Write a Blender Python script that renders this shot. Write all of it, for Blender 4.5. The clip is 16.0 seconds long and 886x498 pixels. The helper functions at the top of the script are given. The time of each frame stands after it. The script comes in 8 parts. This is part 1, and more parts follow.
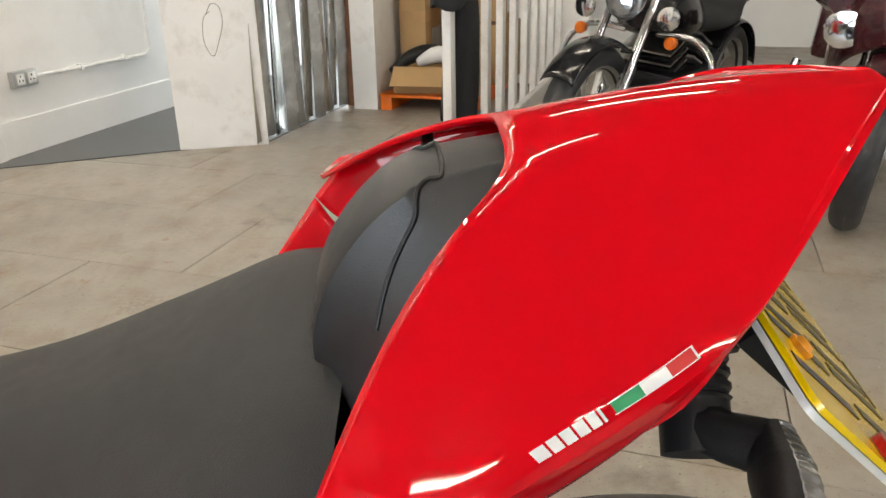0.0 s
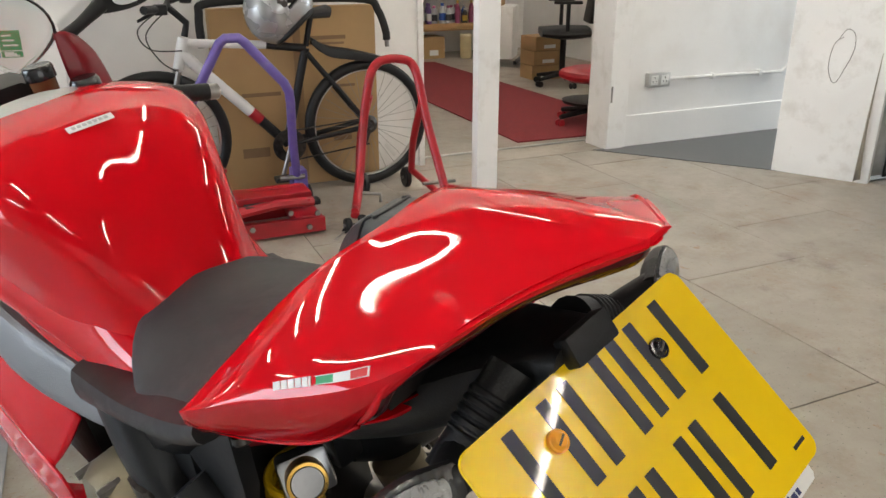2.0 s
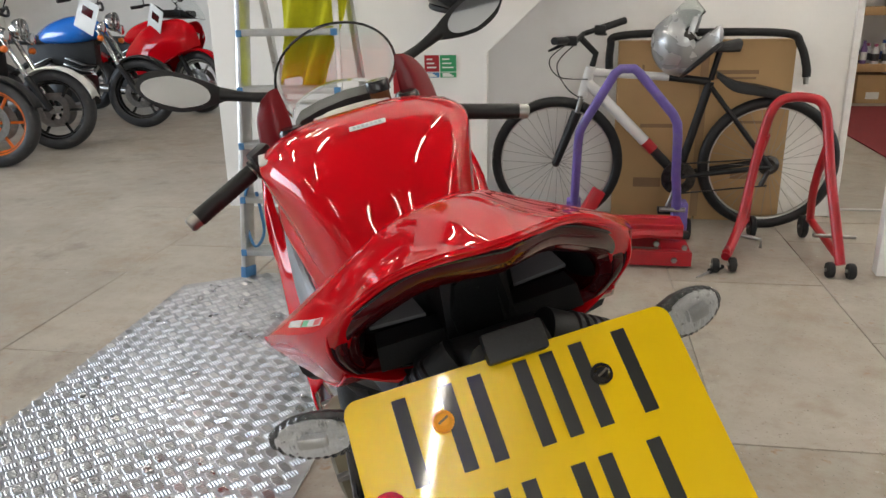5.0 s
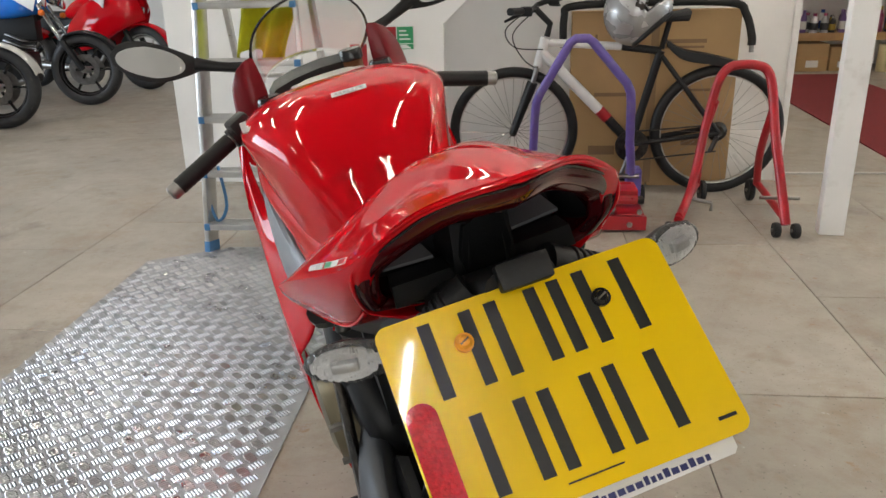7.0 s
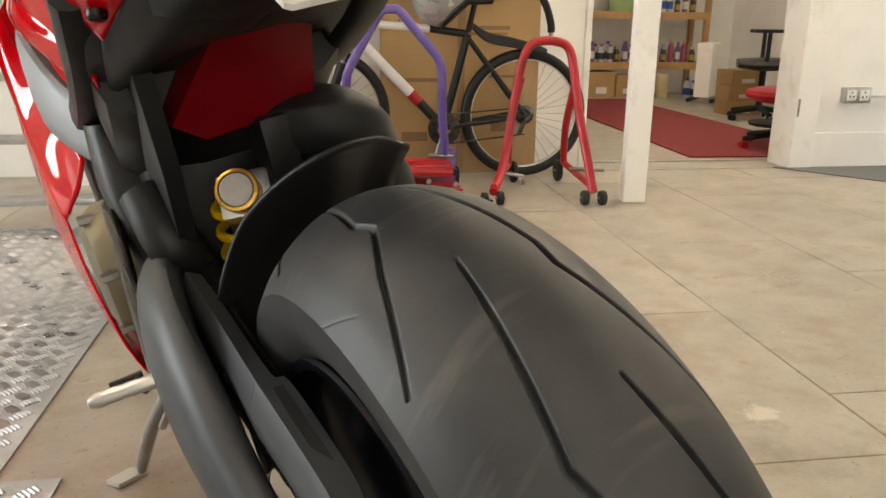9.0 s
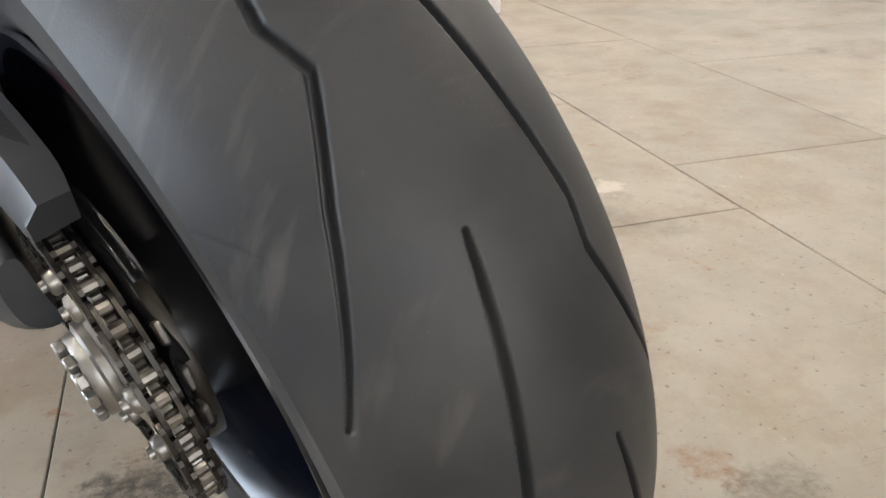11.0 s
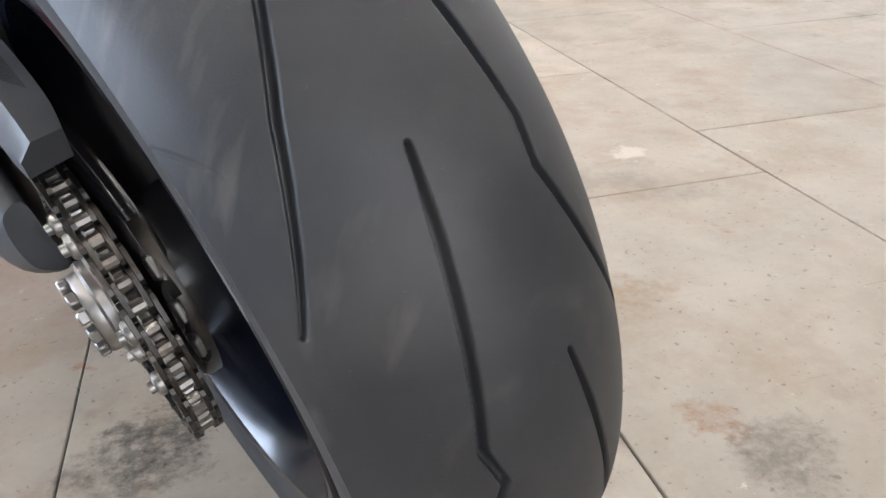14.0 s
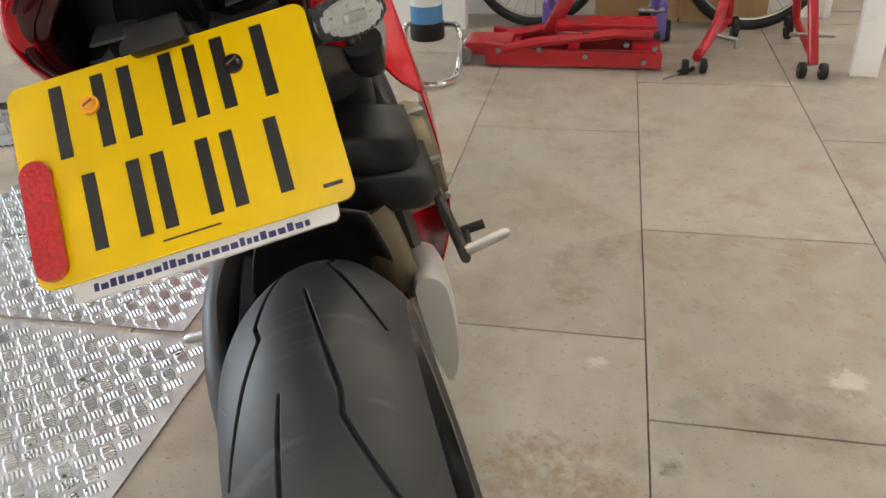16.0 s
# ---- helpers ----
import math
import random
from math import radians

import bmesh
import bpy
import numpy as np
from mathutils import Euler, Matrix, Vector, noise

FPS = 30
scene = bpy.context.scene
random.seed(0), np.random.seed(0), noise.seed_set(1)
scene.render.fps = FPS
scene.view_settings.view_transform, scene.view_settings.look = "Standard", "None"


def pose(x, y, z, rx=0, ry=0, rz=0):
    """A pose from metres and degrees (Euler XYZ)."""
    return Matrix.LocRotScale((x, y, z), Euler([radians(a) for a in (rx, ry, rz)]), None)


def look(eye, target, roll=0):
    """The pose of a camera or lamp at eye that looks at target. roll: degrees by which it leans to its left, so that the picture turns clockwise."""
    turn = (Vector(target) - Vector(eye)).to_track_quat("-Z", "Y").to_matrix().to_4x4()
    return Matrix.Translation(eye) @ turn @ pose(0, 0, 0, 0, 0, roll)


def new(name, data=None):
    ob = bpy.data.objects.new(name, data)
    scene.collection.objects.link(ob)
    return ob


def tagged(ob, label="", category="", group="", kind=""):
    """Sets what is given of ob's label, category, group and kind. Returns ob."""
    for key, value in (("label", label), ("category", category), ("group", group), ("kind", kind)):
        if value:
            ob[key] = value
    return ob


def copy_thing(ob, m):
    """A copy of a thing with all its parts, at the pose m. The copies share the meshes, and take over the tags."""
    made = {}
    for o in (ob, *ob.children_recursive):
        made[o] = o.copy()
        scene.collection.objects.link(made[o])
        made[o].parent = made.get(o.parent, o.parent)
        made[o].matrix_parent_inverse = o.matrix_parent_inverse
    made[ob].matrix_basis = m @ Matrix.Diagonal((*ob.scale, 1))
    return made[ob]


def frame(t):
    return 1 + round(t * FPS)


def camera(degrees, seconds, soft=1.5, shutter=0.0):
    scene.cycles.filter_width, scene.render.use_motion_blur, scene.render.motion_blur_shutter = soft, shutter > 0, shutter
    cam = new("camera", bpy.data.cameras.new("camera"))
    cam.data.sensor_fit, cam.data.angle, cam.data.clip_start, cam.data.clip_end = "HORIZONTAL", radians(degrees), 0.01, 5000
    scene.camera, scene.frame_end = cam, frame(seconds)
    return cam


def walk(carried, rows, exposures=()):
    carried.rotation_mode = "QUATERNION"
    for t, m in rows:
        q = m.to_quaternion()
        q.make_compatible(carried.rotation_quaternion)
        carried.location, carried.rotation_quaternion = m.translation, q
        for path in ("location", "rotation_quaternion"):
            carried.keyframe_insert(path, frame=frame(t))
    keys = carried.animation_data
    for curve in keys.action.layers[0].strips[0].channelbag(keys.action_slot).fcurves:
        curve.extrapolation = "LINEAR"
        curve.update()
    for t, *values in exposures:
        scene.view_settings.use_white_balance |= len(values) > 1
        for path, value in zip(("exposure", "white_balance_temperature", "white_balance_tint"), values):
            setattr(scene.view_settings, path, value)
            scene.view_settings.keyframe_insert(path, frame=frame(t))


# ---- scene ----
cam = camera(60.08, 16.0)
PATH = [
    (0, (-0.9040, -1.3864, 1.1002), (0.8605, -0.8155, 0.3516), -1.06),
    (0.3, (-0.9172, -1.4979, 1.1199), (0.7386, -0.6573, 0.3771), 0.02),
    (0.5, (-0.9342, -1.5655, 1.1380), (0.6237, -0.5478, 0.4049), 0.16),
    (0.7, (-0.9174, -1.6049, 1.1436), (0.5399, -0.4417, 0.4203), -0.04),
    (1, (-0.8571, -1.6435, 1.1430), (0.4555, -0.3075, 0.4415), 0.36),
    (1.5, (-0.7862, -1.7181, 1.1637), (0.2618, -0.1640, 0.4661), 0.58),
    (2, (-0.7287, -1.7894, 1.1746), (0.0258, -0.0829, 0.4544), -0.15),
    (2.5, (-0.6914, -1.8190, 1.1855), (-0.0783, -0.0536, 0.4732), 1.02),
    (3, (-0.5630, -1.8512, 1.1796), (-0.2813, 0.0280, 0.5558), -0.43),
    (3.5, (-0.5417, -1.8794, 1.1851), (-0.5204, 0.0327, 0.5992), -1.84),
    (4, (-0.4727, -1.8690, 1.1644), (-0.6437, 0.0387, 0.5887), -1.88),
    (4.5, (-0.4342, -1.8631, 1.1546), (-0.7397, 0.0218, 0.5595), -1.71),
    (4.7, (-0.4251, -1.8749, 1.1598), (-0.7511, 0.0017, 0.5498), -1.32),
    (6.8, (-0.4592, -1.9695, 1.1758), (-0.6853, -0.1049, 0.4887), -1.19),
    (7, (-0.4643, -1.9712, 1.1616), (-0.6640, -0.1054, 0.4696), -1.53),
    (7.5, (-0.4835, -1.9623, 1.1461), (-0.6012, -0.0957, 0.4378), -1.76),
    (8, (-0.4736, -1.9464, 1.0984), (-0.5080, -0.0873, 0.3618), -1.63),
    (8.5, (-0.4681, -1.9323, 0.9608), (-0.3573, -0.0631, 0.2581), -0.56),
    (9, (-0.4644, -1.9286, 0.7760), (-0.1889, -0.0281, 0.2172), 0.65),
    (9.5, (-0.4240, -1.9178, 0.6955), (0.0234, -0.0521, 0.1308), 0.23),
    (10, (-0.4007, -1.8942, 0.6557), (0.1442, -0.1016, -0.0440), 0.32),
    (12.3, (-0.3386, -1.9019, 0.5844), (0.1697, -0.2308, -0.3897), -1.42),
    (12.5, (-0.3353, -1.9047, 0.5822), (0.1657, -0.2345, -0.3974), -1.58),
    (13, (-0.3362, -1.9126, 0.5870), (0.1521, -0.2383, -0.3920), -1.81),
    (13.5, (-0.3394, -1.9211, 0.5865), (0.1260, -0.2344, -0.3822), -2.00),
    (14, (-0.3435, -1.9291, 0.5903), (0.1010, -0.2255, -0.3586), -1.93),
    (14.5, (-0.3471, -1.9584, 0.6314), (-0.0003, -0.2251, -0.3043), -2.06),
    (14.8, (-0.3772, -2.0247, 0.7262), (-0.1502, -0.3136, -0.2840), -3.17),
    (15, (-0.3766, -2.0684, 0.8284), (-0.2172, -0.4170, -0.2884), -2.76),
    (15.3, (-0.3316, -2.1268, 0.9636), (-0.3037, -0.5098, -0.2130), -3.89),
    (15.4, (-0.3053, -2.1105, 1.0032), (-0.3247, -0.5139, -0.2011), -3.31),
    (15.5, (-0.2722, -2.0956, 1.0297), (-0.3412, -0.4903, -0.1612), -3.48),
    (15.6, (-0.2415, -2.0813, 1.0553), (-0.3701, -0.4501, -0.0948), -4.22),
    (15.8, (-0.1833, -2.0222, 1.0944), (-0.4317, -0.3670, -0.0005), -3.90),
    (16, (-0.1254, -1.9416, 1.0910), (-0.5102, -0.2730, 0.0577), -2.73),
]
EXPOSURES = [(0, 0.3, 6850, 10), (0.5, 0.3, 6750, 10), (1, 0.3, 6600, 10), (3, 0.17, 6500, 10), (3.5, 0.12, 6500, 10), (4.5, 0.12, 6500, 10), (7, 0.12, 6550, 10), (7.5, 0.05, 6550, 10), (8.3, 0.2, 7400, 10), (9, 0.55, 7700, 10), (9.5, 0.78, 7400, 10), (10, 0.82, 7050, 10), (12.5, 1.0, 6150, 14), (14, 1.05, 6050, 14), (15, 0.85, 5900, 13), (15.6, 0.45, 6050, 11), (16, 0.35, 6700, 10)]
walk(cam, [(t, look(eye, target, roll)) for t, eye, target, roll in PATH], EXPOSURES)

# ---- world and lights ----
world = bpy.data.worlds.new("world")
scene.world = world
world.use_nodes = True
sky = world.node_tree.nodes.new("ShaderNodeTexSky")
sky.sky_type, sky.sun_disc = "NISHITA", False
sky.sun_elevation, sky.sun_rotation = radians(40), radians(250)
world.node_tree.links.new(sky.outputs[0], world.node_tree.nodes["Background"].inputs[0])
world.node_tree.nodes["Background"].inputs[1].default_value = 0.12


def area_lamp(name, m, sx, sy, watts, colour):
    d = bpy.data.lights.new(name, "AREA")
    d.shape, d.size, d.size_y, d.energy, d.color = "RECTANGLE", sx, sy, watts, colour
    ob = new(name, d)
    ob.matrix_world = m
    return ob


# ---- materials ----
def material(name, colour, rough=0.5, metal=0.0, vary=0.12, scale=8.0, bump=0.0, bump_scale=60.0, coat=0.0, dirt=None, dirt_scale=2.0, dirt_amount=0.5,
             rough_vary=0.1, island=0.0, spec=0.5, random_object=0.0):
    """A painted, plastic, metal or wood surface with two scales of variation."""
    m = bpy.data.materials.new(name)
    m.use_nodes = True
    nt = m.node_tree
    b = nt.nodes["Principled BSDF"]
    tc = nt.nodes.new("ShaderNodeTexCoord")
    n1 = nt.nodes.new("ShaderNodeTexNoise")
    n1.inputs["Scale"].default_value, n1.inputs["Detail"].default_value = scale, 6
    nt.links.new(tc.outputs["Object"], n1.inputs["Vector"])
    ramp = nt.nodes.new("ShaderNodeMapRange")
    ramp.inputs["From Min"].default_value, ramp.inputs["From Max"].default_value = 0.3, 0.7
    ramp.inputs["To Min"].default_value, ramp.inputs["To Max"].default_value = 1 - vary, 1 + vary
    nt.links.new(n1.outputs["Fac"], ramp.inputs["Value"])
    mul = nt.nodes.new("ShaderNodeVectorMath")
    mul.operation = "SCALE"
    mul.inputs[0].default_value = colour[:3]
    nt.links.new(ramp.outputs[0], mul.inputs["Scale"])
    out = mul.outputs[0]
    if random_object:
        oi = nt.nodes.new("ShaderNodeObjectInfo")
        mr = nt.nodes.new("ShaderNodeMapRange")
        mr.inputs["To Min"].default_value, mr.inputs["To Max"].default_value = 1 - random_object, 1 + random_object
        nt.links.new(oi.outputs["Random"], mr.inputs["Value"])
        mu2 = nt.nodes.new("ShaderNodeVectorMath")
        mu2.operation = "SCALE"
        nt.links.new(out, mu2.inputs[0])
        nt.links.new(mr.outputs[0], mu2.inputs["Scale"])
        out = mu2.outputs[0]
    if dirt:
        n2 = nt.nodes.new("ShaderNodeTexNoise")
        n2.inputs["Scale"].default_value, n2.inputs["Detail"].default_value, n2.inputs["Roughness"].default_value = dirt_scale, 9, 0.65
        nt.links.new(tc.outputs["Object"], n2.inputs["Vector"])
        r2 = nt.nodes.new("ShaderNodeMapRange")
        r2.inputs["From Min"].default_value, r2.inputs["From Max"].default_value = 0.52, 0.72
        r2.inputs["To Max"].default_value = dirt_amount
        nt.links.new(n2.outputs["Fac"], r2.inputs["Value"])
        mix = nt.nodes.new("ShaderNodeMix")
        mix.data_type = "RGBA"
        nt.links.new(r2.outputs[0], mix.inputs["Factor"])
        nt.links.new(out, mix.inputs["A"])
        mix.inputs["B"].default_value = (*dirt, 1)
        out = mix.outputs["Result"]
    nt.links.new(out, b.inputs["Base Color"])
    rr = nt.nodes.new("ShaderNodeMapRange")
    rr.inputs["To Min"].default_value, rr.inputs["To Max"].default_value = max(0.02, rough - rough_vary), min(1, rough + rough_vary)
    nt.links.new(n1.outputs["Fac"], rr.inputs["Value"])
    nt.links.new(rr.outputs[0], b.inputs["Roughness"])
    b.inputs["Metallic"].default_value = metal
    b.inputs["Specular IOR Level"].default_value = spec
    if coat:
        b.inputs["Coat Weight"].default_value, b.inputs["Coat Roughness"].default_value = coat, 0.03
    if bump:
        n3 = nt.nodes.new("ShaderNodeTexNoise")
        n3.inputs["Scale"].default_value, n3.inputs["Detail"].default_value = bump_scale, 4
        nt.links.new(tc.outputs["Object"], n3.inputs["Vector"])
        bp = nt.nodes.new("ShaderNodeBump")
        bp.inputs["Strength"].default_value, bp.inputs["Distance"].default_value = bump, 0.002
        nt.links.new(n3.outputs["Fac"], bp.inputs["Height"])
        nt.links.new(bp.outputs[0], b.inputs["Normal"])
    return m


def glass(name, colour, rough=0.02, ior=1.45):
    m = bpy.data.materials.new(name)
    m.use_nodes = True
    b = m.node_tree.nodes["Principled BSDF"]
    b.inputs["Base Color"].default_value = (*colour, 1)
    b.inputs["Roughness"].default_value, b.inputs["IOR"].default_value, b.inputs["Transmission Weight"].default_value = rough, ior, 1.0
    return m


def glow(name, colour, strength):
    m = bpy.data.materials.new(name)
    m.use_nodes = True
    b = m.node_tree.nodes["Principled BSDF"]
    b.inputs["Base Color"].default_value = (*colour, 1)
    b.inputs["Emission Color"].default_value, b.inputs["Emission Strength"].default_value = (*colour, 1), strength
    return m


RED = material("red_paint", (0.58, 0.002, 0.008), 0.45, coat=0.8, vary=0.03, scale=3, rough_vary=0.03, spec=0.0)
DRED = material("deep_red_lens", (0.055, 0.0008, 0.0022), 0.10, vary=0.08, spec=0.3, rough_vary=0.04)
BLACK = material("black_plastic", (0.008, 0.0083, 0.009), 0.46, spec=0.35, vary=0.2, scale=30, bump=0.15, bump_scale=400, dirt=(0.022, 0.022, 0.021), dirt_amount=0.2)
GLOSSB = material("gloss_black", (0.012, 0.012, 0.013), 0.15, vary=0.1)
SATIN = material("satin_grey_paint", (0.026, 0.029, 0.034), 0.48, vary=0.06, scale=5, dirt=(0.11, 0.11, 0.11), dirt_amount=0.3)
VINYL = material("seat_vinyl", (0.016, 0.0165, 0.0178), 0.6, vary=0.1, scale=60, bump=0.35, bump_scale=900)
RUBBER = material("tyre_rubber", (0.0225, 0.0240, 0.0275), 0.5, vary=0.2, scale=14, bump=0.08, bump_scale=700, dirt=(0.046, 0.045, 0.044), dirt_scale=7, dirt_amount=0.35, spec=0.5)


def add_scuffs(m, stretch, colour):
    """Pale rubbed streaks and fine dust specks over a material's own colour."""
    nt = m.node_tree
    b = nt.nodes["Principled BSDF"]
    out = b.inputs["Base Color"].links[0].from_socket
    tc = nt.nodes.new("ShaderNodeTexCoord")
    for sc, st, turn, lo, hi, amount in ((1.0, stretch, 0.5, 0.6, 0.72, 0.6), (260.0, (1, 1, 1), 0.0, 0.72, 0.78, 0.5), (9.0, (1, 1, 1), 0.0, 0.5, 0.8, 0.35)):
        mp = nt.nodes.new("ShaderNodeMapping")
        mp.inputs["Scale"].default_value, mp.inputs["Rotation"].default_value = st, (turn, turn * 0.6, 0)
        n = nt.nodes.new("ShaderNodeTexNoise")
        n.inputs["Scale"].default_value, n.inputs["Detail"].default_value = sc, 5
        r = nt.nodes.new("ShaderNodeMapRange")
        r.inputs["From Min"].default_value, r.inputs["From Max"].default_value, r.inputs["To Max"].default_value = lo, hi, amount
        mix = nt.nodes.new("ShaderNodeMix")
        mix.data_type = "RGBA"
        mix.inputs["B"].default_value = (*colour, 1)
        nt.links.new(tc.outputs["Object"], mp.inputs["Vector"])
        nt.links.new(mp.outputs[0], n.inputs["Vector"])
        nt.links.new(n.outputs["Fac"], r.inputs["Value"])
        nt.links.new(r.outputs[0], mix.inputs["Factor"])
        nt.links.new(out, mix.inputs["A"])
        out = mix.outputs["Result"]
    nt.links.new(out, b.inputs["Base Color"])


add_scuffs(RUBBER, (6, 60, 14), (0.085, 0.081, 0.074))
ALU = material("aluminium", (0.62, 0.62, 0.61), 0.32, metal=1, vary=0.08, scale=20, dirt=(0.3, 0.29, 0.27), dirt_amount=0.3)
STEEL = material("worn_steel", (0.31, 0.30, 0.285), 0.36, metal=1, vary=0.2, scale=30)
DSTEEL = material("oily_dark_steel", (0.065, 0.060, 0.055), 0.36, metal=1, vary=0.3, scale=60)
CHROME = material("chrome", (0.8, 0.8, 0.8), 0.08, metal=1, vary=0.03, rough_vary=0.04)
GOLD = material("gold_anodised", (0.7, 0.42, 0.1), 0.3, metal=1, vary=0.06)
BRONZE = material("bronze_engine_cover", (0.2, 0.17, 0.11), 0.45, metal=0.6, vary=0.1, bump=0.2)
YELLOW = material("yellow_plate", (0.85, 0.56, 0.002), 0.22, vary=0.03, coat=0.6)
PBLACK = material("plate_ink", (0.012, 0.012, 0.012), 0.35, vary=0.1, coat=0.4)
YSPRING = material("yellow_spring_paint", (0.78, 0.47, 0.01), 0.35, vary=0.08)
WHITE = material("white_wall_paint", (0.86, 0.855, 0.84), 0.6, vary=0.04, scale=2, bump=0.3, bump_scale=40, dirt=(0.6, 0.57, 0.52), dirt_scale=1.5, dirt_amount=0.3)
WHITEG = material("white_gloss_paint", (0.84, 0.835, 0.82), 0.4, vary=0.05, scale=3, bump=0.15, bump_scale=30, dirt=(0.42, 0.38, 0.33), dirt_scale=6, dirt_amount=0.4)


def floor_material():
    """Worn grey floor paint: broad tone, brown stains, rust spots, dark specks, pale scuffs and scratches."""
    m = bpy.data.materials.new("painted_floor")
    m.use_nodes = True
    nt = m.node_tree
    b = nt.nodes["Principled BSDF"]
    pos = nt.nodes.new("ShaderNodeTexCoord").outputs["Object"]

    def noise(scale, detail=6, rough=0.6, stretch=None, turn=0.0):
        v = pos
        if stretch:
            mp = nt.nodes.new("ShaderNodeMapping")
            mp.inputs["Scale"].default_value = stretch
            mp.inputs["Rotation"].default_value = (0, 0, turn)
            nt.links.new(pos, mp.inputs["Vector"])
            v = mp.outputs[0]
        n = nt.nodes.new("ShaderNodeTexNoise")
        n.inputs["Scale"].default_value, n.inputs["Detail"].default_value, n.inputs["Roughness"].default_value = scale, detail, rough
        nt.links.new(v, n.inputs["Vector"])
        return n.outputs["Fac"]

    def ramp(v, a, c, lo=0.0, hi=1.0):
        r = nt.nodes.new("ShaderNodeMapRange")
        for k, q in zip(("From Min", "From Max", "To Min", "To Max"), (a, c, lo, hi)):
            r.inputs[k].default_value = q
        nt.links.new(v, r.inputs["Value"])
        return r.outputs[0]

    def math2(op, u, v):
        n = nt.nodes.new("ShaderNodeMath")
        n.operation = op
        for k, q in enumerate((u, v)):
            if isinstance(q, (int, float)):
                n.inputs[k].default_value = q
            else:
                nt.links.new(q, n.inputs[k])
        return n.outputs[0]

    def over(base, fac, colour):
        n = nt.nodes.new("ShaderNodeMix")
        n.data_type = "RGBA"
        nt.links.new(fac, n.inputs["Factor"])
        if isinstance(base, tuple):
            n.inputs["A"].default_value = (*base, 1)
        else:
            nt.links.new(base, n.inputs["A"])
        n.inputs["B"].default_value = (*colour, 1)
        return n.outputs["Result"]

    def spot(x, y, r):
        """A soft round place in the floor, frayed by noise."""
        n = nt.nodes.new("ShaderNodeVectorMath")
        n.operation = "DISTANCE"
        nt.links.new(pos, n.inputs[0])
        n.inputs[1].default_value = (x, y, 0)
        d = math2("ADD", n.outputs["Value"], ramp(noise(18, 8, 0.75), 0.3, 0.7, -0.7 * r, 0.7 * r))
        return ramp(d, 0.55 * r, r, 1.0, 0.0)

    col = over((0.405, 0.370, 0.318), ramp(noise(1.3, 4), 0.35, 0.68), (0.325, 0.298, 0.255))
    col = over(col, ramp(noise(7, 8, 0.75), 0.42, 0.70, 0, 0.6), (0.27, 0.235, 0.19))
    col = over(col, ramp(noise(3.4, 10, 0.75), 0.50, 0.68, 0, 0.6), (0.27, 0.19, 0.115))
    col = over(col, ramp(noise(1.9, 9, 0.7, (1, 1, 1), 1.0), 0.57, 0.68, 0, 0.6), (0.15, 0.125, 0.10))
    col = over(col, ramp(noise(11, 6, 0.65), 0.64, 0.70, 0, 0.65), (0.30, 0.15, 0.055))
    col = over(col, ramp(noise(52, 4, 0.6), 0.655, 0.71, 0, 0.5), (0.09, 0.078, 0.065))
    col = over(col, ramp(noise(90, 2, 0.5), 0.665, 0.72, 0, 0.55), (0.09, 0.08, 0.07))
    col = over(col, ramp(noise(24, 4, 0.6, (1, 1, 1), 0.6), 0.69, 0.74, 0, 0.6), (0.62, 0.6, 0.56))
    for turn in (0.5, 2.0):
        col = over(col, ramp(noise(5, 3, 0.5, (1, 26, 1), turn), 0.70, 0.75, 0, 0.35), (0.20, 0.18, 0.155))
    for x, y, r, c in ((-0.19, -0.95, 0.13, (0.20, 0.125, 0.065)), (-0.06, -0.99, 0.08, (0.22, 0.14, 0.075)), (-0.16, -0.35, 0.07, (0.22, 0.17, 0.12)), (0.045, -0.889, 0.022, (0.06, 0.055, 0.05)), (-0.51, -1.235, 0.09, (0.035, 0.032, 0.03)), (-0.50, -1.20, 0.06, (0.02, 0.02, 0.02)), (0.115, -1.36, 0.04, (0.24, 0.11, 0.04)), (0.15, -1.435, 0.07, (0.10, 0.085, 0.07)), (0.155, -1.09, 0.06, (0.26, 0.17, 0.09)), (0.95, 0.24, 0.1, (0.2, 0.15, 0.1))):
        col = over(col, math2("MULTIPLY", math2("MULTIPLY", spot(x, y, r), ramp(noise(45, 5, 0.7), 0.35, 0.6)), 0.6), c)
    for x, y, r in ((0.41, -0.59, 0.04), (-0.10, -0.60, 0.025)):
        col = over(col, math2("MULTIPLY", spot(x, y, r), 0.45), (0.68, 0.66, 0.62))
    oi = nt.nodes.new("ShaderNodeObjectInfo")
    mu = nt.nodes.new("ShaderNodeVectorMath")
    mu.operation = "SCALE"
    nt.links.new(col, mu.inputs[0])
    nt.links.new(ramp(oi.outputs["Random"], 0, 1, 0.93, 1.05), mu.inputs["Scale"])
    nt.links.new(mu.outputs[0], b.inputs["Base Color"])
    nt.links.new(ramp(noise(5, 8, 0.7), 0.3, 0.7, 0.33, 0.58), b.inputs["Roughness"])
    bp = nt.nodes.new("ShaderNodeBump")
    bp.inputs["Strength"].default_value, bp.inputs["Distance"].default_value = 0.18, 0.002
    nt.links.new(noise(70, 6, 0.6), bp.inputs["Height"])
    nt.links.new(bp.outputs[0], b.inputs["Normal"])
    return m


